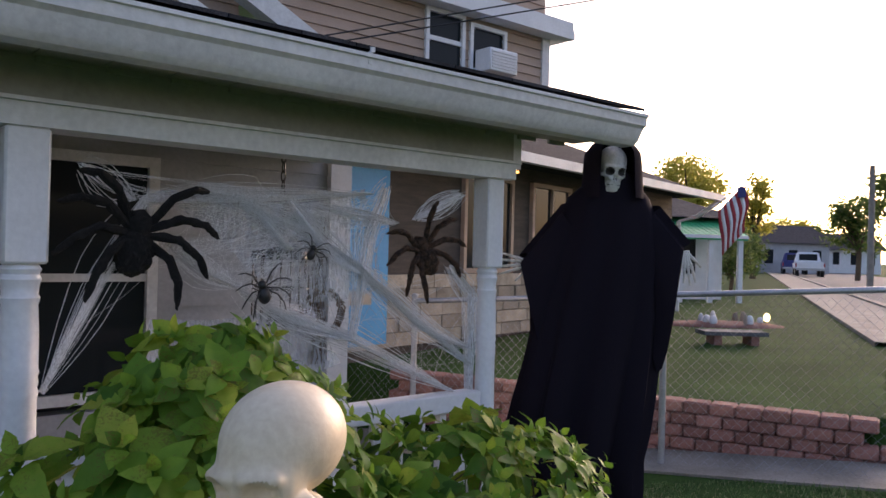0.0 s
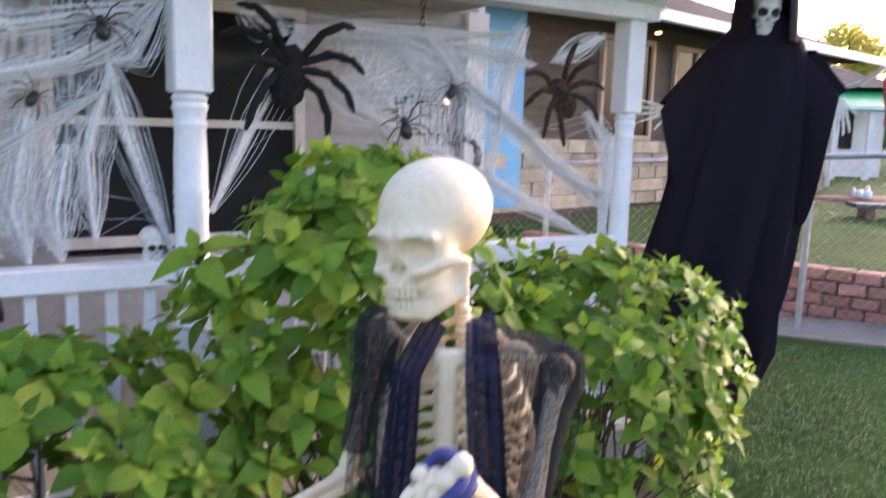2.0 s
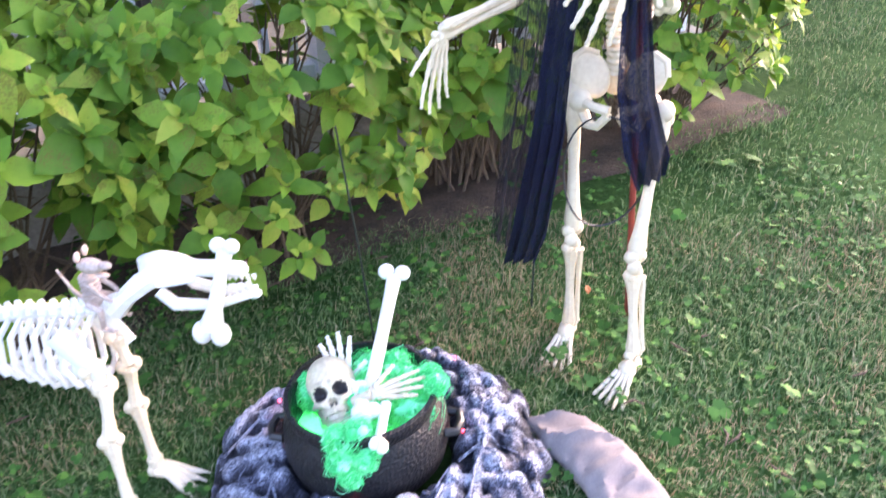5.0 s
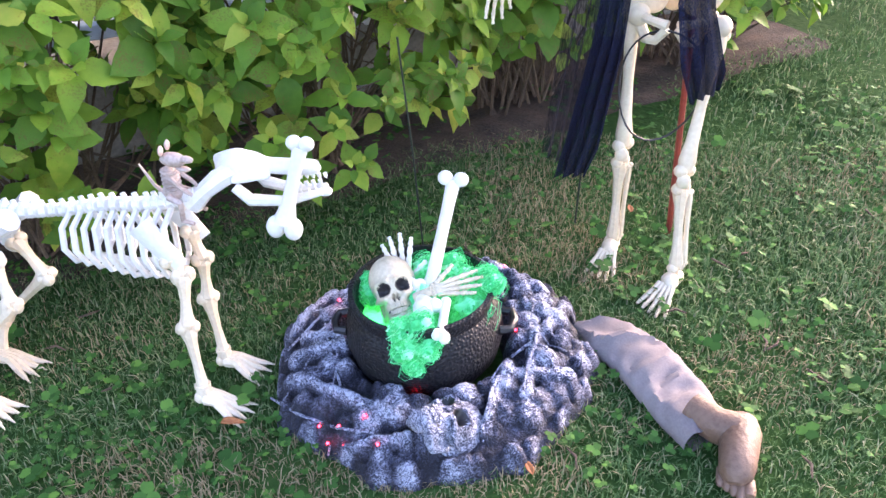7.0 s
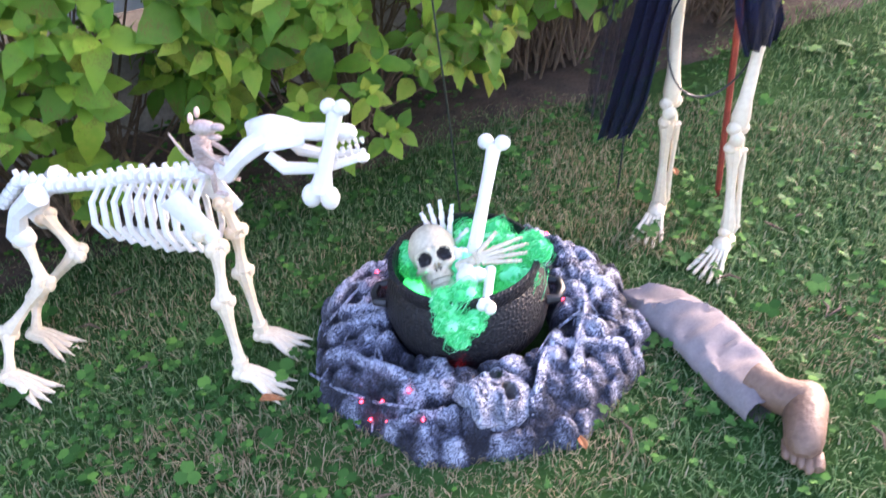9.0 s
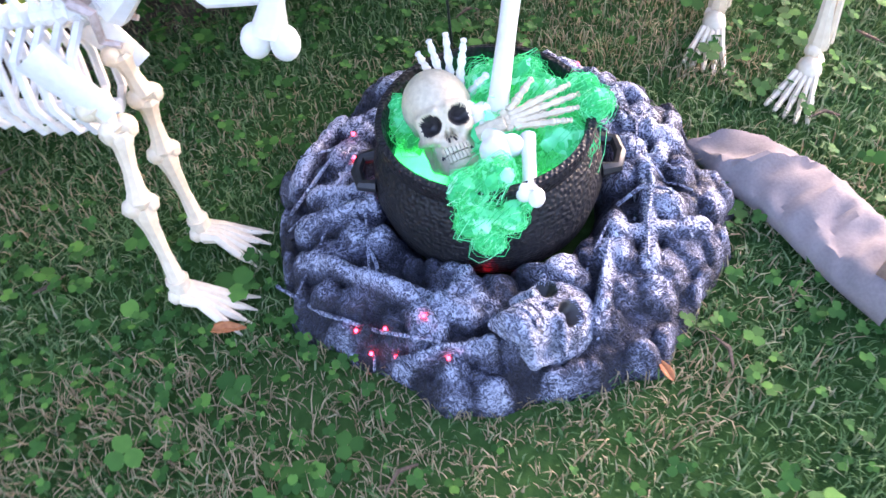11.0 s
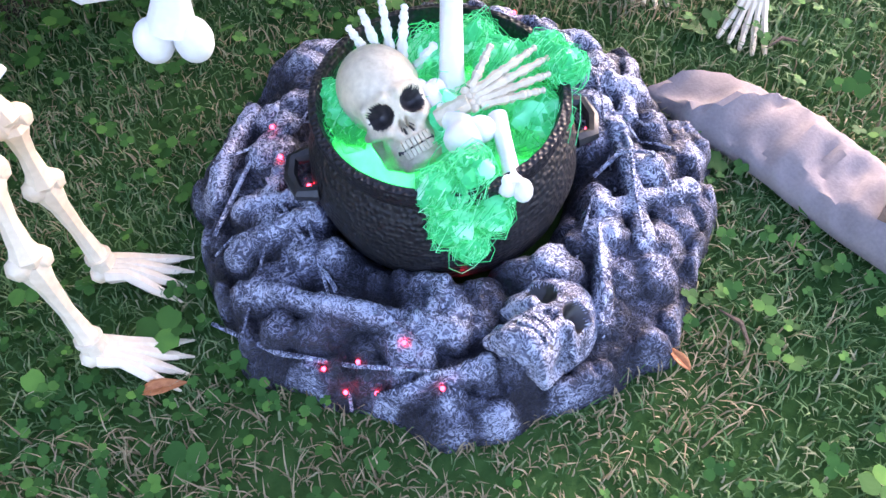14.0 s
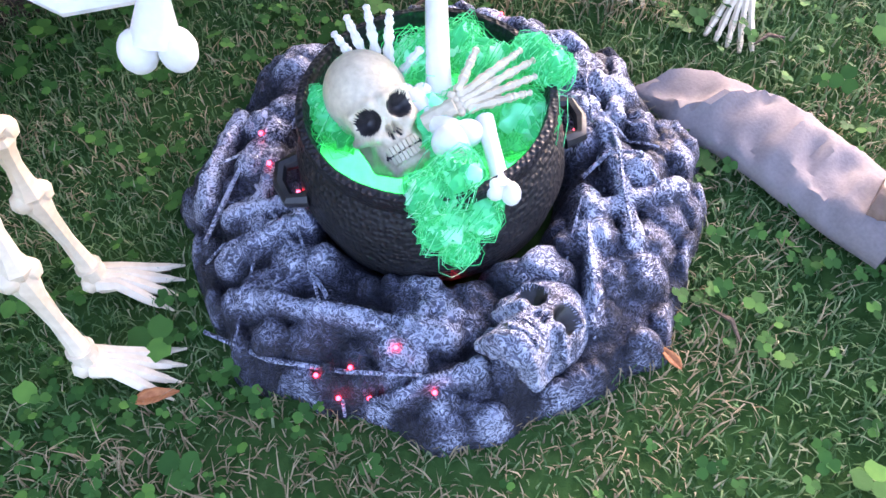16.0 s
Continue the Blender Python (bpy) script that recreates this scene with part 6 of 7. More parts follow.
# hood
hr = []
for j in range(8):
    s = j / 7
    z = 2.185 - s * 0.31
    w = 0.02 + 0.112 * math.sin(min(1, s * 2.6 + 0.12) * 1.57) + 0.02 * s
    hr.append([bm.verts.new((0.845 + w * math.cos(a), RY - 0.015 + w * 1.0 * math.sin(a), z)) for a in [(-0.31 + 1.62 * k / 18) * math.pi - 0.0 for k in range(19)]])
for r0, r1 in zip(hr, hr[1:]):
    for i in range(18):
        bm.faces.new((r0[i], r0[i + 1], r1[i + 1], r1[i]))
bmesh.ops.recalc_face_normals(bm, faces=bm.faces[:])
n0 = len(bm.faces)
skull(bm, Matrix.Translation((0.835, RY - 0.045, 2.015)) @ pose(0, 0, 0, 8, 3, 8) @ Matrix.Diagonal((1.0, 0.8, 0.97, 1)), True)
hand(bm, V(0.45, RY - 0.06, 1.55), V(-1, -0.1, -0.1), V(0, -1, 0.2), 0.95, 0.2, 0.12, None, 0.008)
hand(bm, V(1.2, RY - 0.04, 1.63), V(0.15, -0.2, -1), V(0.2, -1, 0), 0.95, 0.16, 0.15, None, 0.008)
bm.faces.ensure_lookup_table()
for i, f in enumerate(bm.faces):
    if i < n0:
        f.material_index = 2
M_MASK = mk("painted_mask", (0.5, 0.49, 0.46), (0.74, 0.73, 0.7), 0.5, 14, 100, 0.2)
solid("hanging_reaper", bm, [M_MASK, M_SOCKET, M_ROBE], Matrix(), "black hooded gauze figure hanging from the gutter by wire", "hanging figure")
bm = B()
hook = HOUSE @ V(2.36, -0.43, 2.2)
tube(bm, [(0.845, RY + 0.02, 2.12), V(0.845, RY + 0.02, 2.12).lerp(hook, 0.5) + V(0.01, 0, 0), hook, hook + V(-0.03, 0.02, 0.05), hook + V(-0.04, 0.06, 0.0)], 0.004, 6)
tube(bm, [(0.87, RY + 0.02, 2.1), hook + V(0.02, 0, -0.02), hook], 0.003, 6)
solid("hanging_wire", bm, M_WHITE, Matrix(), "white wire looped over the gutter end", "wire")


# ---- webs on the porch ----
CORDS = [[(0.17, 1.84), (0.33, 1.74)], [(0.36, 1.74), (0.68, 1.77), (1.26, 1.82)], [(0.7, 1.76), (1.0, 1.66), (1.22, 1.53)], [(1.22, 1.53), (1.52, 1.29), (1.82, 1.17)], [(0.44, 1.61), (0.57, 1.52), (0.71, 1.45)],
         [(0.71, 1.45), (0.92, 1.33), (1.19, 1.24)], [(0.83, 1.37), (1.18, 1.24), (1.72, 0.99)], [(1.34, 1.85), (1.25, 1.64), (1.19, 1.24)], [(1.75, 1.85), (1.5, 1.73)], [(1.0, 1.76), (1.24, 1.73), (1.39, 1.71)], [(1.22, 1.5), (1.39, 1.41), (1.82, 1.1)],
         [(0.37, 1.75), (0.23, 1.5), (0.07, 1.14)], [(1.69, 1.53), (1.82, 1.41), (1.82, 0.98)], [(0.53, 1.79), (0.72, 1.77), (0.91, 1.59)], [(0.9, 1.77), (1.08, 1.59), (1.22, 1.5)]]
LEFT = [[(-0.08, 1.82), (-0.19, 1.7), (-0.35, 1.6), (-0.8, 1.5)], [(-0.08, 1.8), (-0.17, 1.63), (-0.24, 1.61)], [(-0.24, 1.61), (-0.19, 1.4), (-0.06, 1.0)], [(-0.24, 1.58), (-0.31, 1.33), (-0.29, 1.06)], [(-0.47, 1.44), (-0.52, 1.17), (-0.48, 1.0)],
        [(-1.2, 1.2), (-0.77, 1.25), (-0.62, 1.3), (-0.23, 1.54)], [(-1.2, 1.36), (-0.76, 1.42), (-0.45, 1.53)], [(-0.36, 1.36), (-0.4, 1.17), (-0.39, 1.0)], [(-1.1, 1.15), (-0.69, 1.16), (-0.55, 1.02)], [(-1.7, 1.8), (-1.2, 1.4), (-0.9, 1.42)], [(-0.16, 1.78), (-0.5, 1.7), (-1.0, 1.8)]]


def stretched(cords, fans, seed, label, pairs):
    """Cords of pulled fibre, each a loose twist of strands, with finer fibres fanned between neighbours."""
    rnd = random.Random(seed)
    bm = B()

    def along(c, s):
        s = s * (len(c) - 1)
        i = min(int(s), len(c) - 2)
        return V(c[i][0], 0.02, c[i][1]).lerp(V(c[i + 1][0], 0.02, c[i + 1][1]), s - i)
    for c in cords:
        core = rnd.uniform(0.004, 0.0085)
        tube(bm, [along(c, s / 8) + V(rnd.gauss(0, 0.003), 0, rnd.gauss(0, 0.003)) for s in range(9)], [core * rnd.uniform(0.6, 1.3) for _ in range(9)], 6)
        for _ in range(44):
            w = rnd.uniform(0.005, 0.04)
            a, b = rnd.gauss(0, w), rnd.gauss(0, w)
            y0 = rnd.uniform(-0.03, 0.03)
            tube(bm, [along(c, s / 8) + V(a * math.sin(0.4 + s * 0.34), y0, b * math.sin(0.4 + s * 0.34)) for s in range(9)], rnd.uniform(0.0006, 0.0017), 3)
    for i, j, n in pairs:
        for _ in range(n):
            p = along(cords[i], rnd.random())
            q = along(cords[j], rnd.random())
            m_ = (p + q) / 2 + V(0, rnd.uniform(-0.02, 0.02), -0.04 * (p - q).length * rnd.random())
            tube(bm, [p, p.lerp(m_, 0.6), m_, m_.lerp(q, 0.4), q], rnd.uniform(0.0003, 0.0008), 3)
    ob = solid("stretched_web", bm, M_WEB, HOUSE, label, "web", "porch webs", smooth=False)
    ob["kind"] = "stuff"


stretched(CORDS, 0, 31, "white stretched web fibre across the porch opening", [(0, 1, 25), (1, 2, 45), (2, 4, 45), (4, 5, 35), (5, 6, 25), (3, 10, 40), (7, 2, 30), (7, 9, 20), (13, 4, 45), (14, 2, 35), (14, 5, 25), (6, 10, 15), (9, 13, 25), (5, 14, 20), (12, 3, 12), (11, 4, 8)])
stretched(LEFT, 0, 32, "white stretched web fibre beside the corner of the porch", [(0, 1, 40), (0, 6, 40), (3, 7, 25), (4, 7, 30), (5, 6, 45), (5, 4, 25), (8, 4, 15), (9, 5, 30), (10, 0, 35), (2, 3, 10)])


def sheet(name, corners, label, mat):
    """A thin layer of combed-out fibre between four points."""
    bm = B()
    n = 14
    a, b, c, d = (Vector(q) for q in corners)
    g = [[bm.verts.new(a.lerp(b, i / n).lerp(d.lerp(c, i / n), j / n) + V(0, 0.02 * noise.noise(V(i, j, 0) * 0.4), -0.03 * math.sin(3.14 * i / n))) for i in range(n + 1)] for j in range(n + 1)]
    for r0, r1 in zip(g, g[1:]):
        for i in range(n):
            bm.faces.new((r0[i], r0[i + 1], r1[i + 1], r1[i]))
    ob = solid(name, bm, mat, HOUSE, label, "web", "porch webs")
    ob["kind"] = "stuff"


M_VEIL = gauze("thin_web_veil", (0.75, 0.77, 0.8), 0.16, 90)
sheet("web_veil", ((0.42, 0.03, 1.78), (1.25, 0.03, 1.84), (1.35, 0.03, 1.45), (0.9, 0.03, 1.4)), "thin veil of white web fibre", M_VEIL)
sheet("web_veil", ((0.4, 0.03, 1.35), (1.0, 0.03, 1.4), (1.15, 0.03, 1.15), (0.3, 0.03, 1.05)), "thin veil of white web fibre", M_VEIL)
sheet("web_veil", ((-1.6, 0.03, 1.85), (-0.15, 0.03, 1.85), (-0.3, 0.03, 1.1), (-1.4, 0.03, 1.1)), "thin veil of white web fibre", M_VEIL)


def spider(m, size, mat, label, furry, seed):
    rnd = random.Random(seed)
    ob = thing("toy_spider", m @ Matrix.Scale(size, 4), label, "toy spider", "porch spiders")
    bm = B()
    bmesh.ops.create_icosphere(bm, subdivisions=4 if furry else 3, radius=1, matrix=Matrix.Translation((0, 0, -0.16)) @ Matrix.Diagonal((0.15, 0.13, 0.2, 1)))
    bmesh.ops.create_icosphere(bm, subdivisions=3, radius=1, matrix=Matrix.Translation((0, 0, 0.08)) @ Matrix.Diagonal((0.105, 0.1, 0.11, 1)))
    if furry:
        for v in bm.verts:
            v.co += v.normal * abs(noise.noise(v.co * 40)) * 0.05
    part("body", bm, mat, ob)
    for sg in (-1, 1):
        for k in range(4):
            bm = B()
            a = (0.95, 0.35, -0.25, -0.85)[k] + rnd.uniform(-0.12, 0.12)
            p = V(sg * 0.08, -0.02, 0.09 - 0.045 * k)
            k1 = p + V(sg * math.cos(a) * 0.26, -0.1, math.sin(a) * 0.26 + 0.05)
            k2 = k1 + V(sg * math.cos(a - 0.25) * 0.22, -0.03, math.sin(a - 0.3) * 0.22 - 0.02)
            k3 = k2 + V(sg * math.cos(a - 0.5) * 0.16, 0.06, math.sin(a - 0.6) * 0.16 - 0.05)
            rr = 0.04 if furry else 0.02
            pts = [p, p.lerp(k1, 0.5), k1, k1.lerp(k2, 0.5), k2, k2.lerp(k3, 0.5), k3]
            tube(bm, pts, [rr * 0.8, rr, rr * 0.9, rr, rr * 0.8, rr * 0.8, rr * 0.3], 8)
            if furry:
                bmesh.ops.subdivide_edges(bm, edges=bm.edges[:], cuts=2)
                for v in bm.verts:
                    v.co += V(noise.noise(v.co * 60), noise.noise(v.co * 60 + V(9, 0, 0)), noise.noise(v.co * 60 + V(0, 9, 0))) * 0.02
            part("leg", bm, mat, ob)


S_ = HOUSE
spider(S_ @ Matrix.Translation((0.33, -0.02, 1.63)) @ pose(0, 0, 0, 0, 8, 0), 0.37, M_FUR, "large black furry toy spider hung in the web", True, 1)
spider(S_ @ Matrix.Translation((1.5, -0.03, 1.6)) @ pose(0, 0, 0, 0, -30, 0), 0.3, M_FURBR, "brown and black furry toy spider hung in the web", True, 2)
spider(S_ @ Matrix.Translation((0.78, -0.02, 1.45)) @ pose(0, 0, 0, 0, -12, 0), 0.16, M_BLACK, "black plastic toy spider in the web", False, 3)
spider(S_ @ Matrix.Translation((0.98, -0.02, 1.59)) @ pose(0, 0, 0, 0, 20, 0), 0.11, M_BLACK, "small black plastic toy spider in the web", False, 4)
spider(S_ @ Matrix.Translation((0.69, -0.02, 1.21)) @ pose(0, 0, 0, 0, 5, 0), 0.11, M_BLACK, "small black plastic toy spider near the railing", False, 5)
spider(S_ @ Matrix.Translation((-0.26, -0.02, 1.72)) @ pose(0, 0, 0, 0, -8, 0), 0.14, M_BLACK, "black plastic toy spider beside the post", False, 6)
spider(S_ @ Matrix.Translation((-0.45, -0.02, 1.5)) @ pose(0, 0, 0, 0, 30, 0), 0.1, M_BLACK, "tiny black plastic toy spider in the web", False, 7)

# hanging cage
cage = thing("hanging_cage", HOUSE @ Matrix.Translation((1.25, 0.7, 1.25)), "black wire cage hanging by a chain from the porch ceiling", "cage")
for nm, z in (("hoop", 0.0), ("hoop", 0.16), ("hoop", 0.3)):
    bm = B()
    tube(bm, [(0.13 * math.cos(a), 0.13 * math.sin(a), z) for a in [k / 20 * 6.2832 for k in range(21)]], 0.005, 6)
    part(nm, bm, M_BLACK, cage)
for k in range(18):
    bm = B()
    a = k / 18 * 6.2832
    tube(bm, [(0.13 * math.cos(a), 0.13 * math.sin(a), 0), (0.13 * math.cos(a), 0.13 * math.sin(a), 0.3)], 0.003, 5)
    part("bar", bm, M_BLACK, cage)
bm = B()
lathe(bm, [(0.14, 0.3), (0.135, 0.33), (0.05, 0.345), (0.01, 0.36)], 20)
part("lid", bm, M_BLACK, cage)
for k in range(12):
    bm = B()
    c = V(0, 0, 0.385 + k * 0.042)
    pts = [c + (V(0.011, 0, 0) if k % 2 else V(0, 0.011, 0)) * math.cos(a) + V(0, 0, 0.026) * math.sin(a) for a in [j / 10 * 6.2832 for j in range(11)]]
    tube(bm, pts, 0.0035, 5)
    part("chain_link", bm, M_BLACK, cage)
# wreath and bare vine against the wall
wr = thing("dark_wreath", HOUSE @ Matrix.Translation((1.42, 0.6, 1.3)), "dark twig wreath with dry leaves", "wreath")
bm = B()
rnd = random.Random(3)
for k in range(60):
    a0, ln = rnd.uniform(0, 6.28), rnd.uniform(0.8, 2.0)
    tube(bm, [V((0.1 + rnd.uniform(-0.02, 0.02)) * math.cos(a0 + ln * s / 5), rnd.uniform(-0.02, 0.02), (0.1 + rnd.uniform(-0.02, 0.02)) * math.sin(a0 + ln * s / 5)) for s in range(6)], 0.004, 4)
part("twigs", bm, M_BARK, wr)
bm = B()
for k in range(14):
    p = V(2.0 + rnd.uniform(-0.06, 0.06), 1.57, 0.9)
    pts = [p]
    for s in range(7):
        pts.append(pts[-1] + V(rnd.uniform(-0.05, 0.05), 0, 0.14))
    tube(bm, pts, 0.003, 4)
solid("bare_vine", bm, M_BARK, HOUSE, "thin bare vine on the corner board", "vine")
bm = B()
skull(bm, HOUSE @ Matrix.Translation((-0.125, 0.02, 1.04)) @ pose(0, 0, 0, 4, 0, 12) @ Matrix.Scale(0.5, 4), True)
solid("small_skull", bm, [M_MASK, M_SOCKET], Matrix(), "small white plastic skull sitting on the porch railing", "skull")
pl = thing("wicker_chair", HOUSE @ Matrix.Translation((-0.9, 0.75, 0.1)), "dark wicker porch chair behind the railing", "chair")
for nm, q in (("seat", (-0.3, -0.3, 0.36, 0.3, 0.3, 0.46)), ("backrest", (-0.3, 0.24, 0.46, 0.3, 0.32, 1.05)), ("armrest", (-0.36, -0.3, 0.6, -0.28, 0.3, 0.68)), ("armrest", (0.28, -0.3, 0.6, 0.36, 0.3, 0.68)), ("leg", (-0.34, -0.3, 0, -0.28, -0.24, 0.6)), ("leg", (0.28, -0.3, 0, 0.34, -0.24, 0.6)), ("leg", (-0.34, 0.24, 0, -0.28, 0.3, 0.6)), ("leg", (0.28, 0.24, 0, 0.34, 0.3, 0.6))):
    bm = B()
    box(bm, *q)
    bmesh.ops.bevel(bm, geom=bm.edges[:], offset=0.02, segments=2, affect="EDGES")
    part(nm, bm, M_DARK, pl)


# ---- hydrangea hedge ----
def leaf_verts(length, width, droop, cup):
    """A pointed oval blade with a toothed edge, a crease along the middle and slightly raised side veins."""
    prof = (0.1, 0.5, 0.82, 0.98, 1.0, 0.93, 0.78, 0.56, 0.3, 0.02)
    n = len(prof) - 1
    vs = []
    for j, w in enumerate(prof):
        s = j / n
        y = length * s
        z = -droop * length * s * s
        tooth = 1.05 if j % 2 else 0.96
        vein = 0.02 * width * (1 if j % 2 else -1)
        for u in (-1, -0.5, 0, 0.5, 1):
            ww = width / 2 * w * u * (tooth if abs(u) == 1 else 1)
            vs.append((ww, y - 0.05 * length * w * abs(u), z + cup * width * w * abs(u) ** 1.3 + (vein if abs(u) == 0.5 else 0) - (0.03 * width if abs(u) == 1 else 0)))
    fs = []
    for j in range(n):
        for i in range(4):
            k = j * 5 + i
            fs.append((k, k + 1, k + 6, k + 5))
    return vs, fs


LEAVES = []
for ln, wd, dr, cp in ((1, 0.64, 0.2, 0.14), (1, 0.58, 0.4, 0.18), (1, 0.7, 0.1, 0.1), (1, 0.62, 0.55, 0.2)):
    v, f = leaf_verts(ln, wd, dr, cp)
    LEAVES.append((np.array(v), np.array(f), raw("leaf", v, f, M_LEAF)))


def shrub(cx, cy, top, rx, ry, n, near, seed, label):
    rnd = random.Random(seed)
    base = porch(cx, cy, 0)
    g = 0.075 * base.x - 0.01 * base.y - 0.055
    ob = thing("hydrangea_bush", HOUSE @ Matrix.Translation((cx, cy, g)), label, "bush", "hydrangea hedge")
    h = top - g
    bm = B()
    for k in range(48):
        a, r = rnd.uniform(0, 6.28), rnd.uniform(0.1, 0.95)
        tip = V(rx * r * math.cos(a), ry * r * math.sin(a), h * rnd.uniform(0.4, 0.95) * (1 - 0.25 * r))
        st = V(rnd.uniform(-0.15, 0.15), rnd.uniform(-0.12, 0.12), -0.03)
        mid = st.lerp(tip, 0.5) + V(rnd.uniform(-0.06, 0.06), rnd.uniform(-0.06, 0.06), -0.04)
        tube(bm, [st, st.lerp(mid, 0.5), mid, tip], [0.007, 0.006, 0.005, 0.003], 5)
        for _ in range(2):
            q = mid.lerp(tip, rnd.random())
            tube(bm, [q, q + V(rnd.uniform(-0.16, 0.16), rnd.uniform(-0.16, 0.16), rnd.uniform(0.0, 0.18))], [0.004, 0.002], 4)
    part("stem", bm, M_BARK, ob, "thin brown woody stems")["kind"] = "stuff"
    av, af, cnt = [], [], 0
    singles = 0
    for k in range(n):
        a = rnd.uniform(0, 6.28)
        if rnd.random() < 0.55:
            a = rnd.uniform(3.3, 6.1)
        t = rnd.random() ** 0.7
        zz = h * (0.22 + 0.78 * t)
        env = max(0.1, math.sin(min(0.97, 0.3 + 0.45 * t) * 3.1416)) ** 0.5 if t < 0.72 else max(0.05, math.cos((t - 0.72) / 0.28 * 1.5)) ** 0.7
        rr = rnd.uniform(0.72, 1.08) * env
        c = V(rx * rr * math.cos(a), ry * rr * math.sin(a), zz + rnd.uniform(-0.04, 0.04))
        axis = V(math.cos(a) * 0.7, math.sin(a) * 0.9, 0.75 + rnd.uniform(-0.3, 0.3)).normalized()
        q = axis.to_track_quat("Z", "Y")
        size = rnd.uniform(0.065, 0.125)
        ph = rnd.uniform(0, 6.28)
        # opposite pairs, each turned a quarter from the one below; the top pairs small and upright
        tiers = ((0.0, 1.0, 0), (1.57, 0.92, 14), (0.78, 0.6, 38), (2.35, 0.42, 58)) if rnd.random() < 0.75 else ((0.0, 1.0, -5), (1.57, 0.85, 18), (0.0, 0.45, 50))
        for turn_, big_, lift_, side_ in [(*q_, s_) for q_ in tiers for s_ in (0.0, 3.1416)]:
            b = ph + turn_ + side_ + rnd.uniform(-0.2, 0.2)
            tiltd = lift_ + rnd.uniform(-12, 12)
            s = size * big_ * rnd.uniform(0.85, 1.12)
            mm = Matrix.Translation(c + axis * (lift_ * 0.0004)) @ q.to_matrix().to_4x4() @ pose(0, 0, 0, 0, 0, math.degrees(b)) @ pose(0, 0, 0, tiltd) @ pose(0, 0.01, 0, 0, rnd.uniform(-14, 14), 0) @ Matrix.Scale(s, 4)
            lv, lf, lme = LEAVES[rnd.randrange(4)]
            facing = math.sin(a) < 0.1
            if singles < near and facing and rnd.random() < 0.22:
                lo = new("leaf", lme)
                lo.parent = ob
                lo.matrix_local = mm
                singles += 1
            else:
                M3 = np.array(mm)
                av.append(lv @ M3[:3, :3].T + M3[:3, 3])
                af.append(lf + cnt)
                cnt += len(lv)
    fo = new("foliage", raw("foliage", np.concatenate(av), np.concatenate(af), M_LEAF))
    fo.parent = ob
    fo["kind"] = "stuff"


for cx, cy, top, rx, ry, n, near, seed, lab in (
        (0.35, -0.55, 1.33, 0.5, 0.42, 220, 80, 41, "green hydrangea bush taller than the porch railing"),
        (1.2, -0.6, 1.02, 0.56, 0.46, 210, 80, 42, "green hydrangea bush at the end of the hedge"),
        (-0.5, -0.62, 0.89, 0.62, 0.48, 230, 90, 43, "yellowing green hydrangea bush in front of the railing"),
        (-1.35, -0.65, 0.88, 0.62, 0.48, 220, 80, 44, "yellowing green hydrangea bush in front of the railing"),
        (-2.25, -0.65, 0.85, 0.62, 0.46, 190, 50, 45, "green hydrangea bush beside the dog"),
        (-3.2, -0.65, 0.85, 0.62, 0.46, 150, 20, 46, "green hydrangea bush at the far end of the hedge")):
    shrub(cx, cy, top, rx, ry, n, near, seed, lab)
# bare soil under the hedge
bm = B()
g = []
for j in range(9):
    row = []
    for i in range(61):
        x, y = -4.0 + i * 0.097, -0.95 + j * 0.1 + 0.04 * noise.noise(V(i * 0.3, j, 0))
        p = porch(x, y, 0)
        row.append(bm.verts.new((p.x, p.y, 0.075 * p.x - 0.01 * p.y - 0.055 + 0.012 + 0.02 * noise.noise(V(x * 6, y * 6, 0)) - (0.03 if j in (0,) else 0))))
    g.append(row)
for r0, r1 in zip(g, g[1:]):
    for i in range(60):
        bm.faces.new((r0[i], r0[i + 1], r1[i + 1], r1[i]))
solid("soil_bed", bm, M_SOIL, Matrix(), "dark mulch soil under the hedge", "soil", kind="structure")


# ---- grass ----
# where the lawn is worn to straw: x, y, reach
STRAW = ((-0.83, 0.24, 0.1), (-0.25, 0.29, 0.07), (-0.52, 0.14, 0.16), (-0.78, 0.12, 0.15), (-1.0, 0.2, 0.1), (-0.34, 1.22, 0.16), (-0.15, 1.05, 0.12), (-0.28, 0.78, 0.08), (-0.45, 1.55, 0.14), (0.25, 0.75, 0.1), (-1.15, 0.12, 0.14))


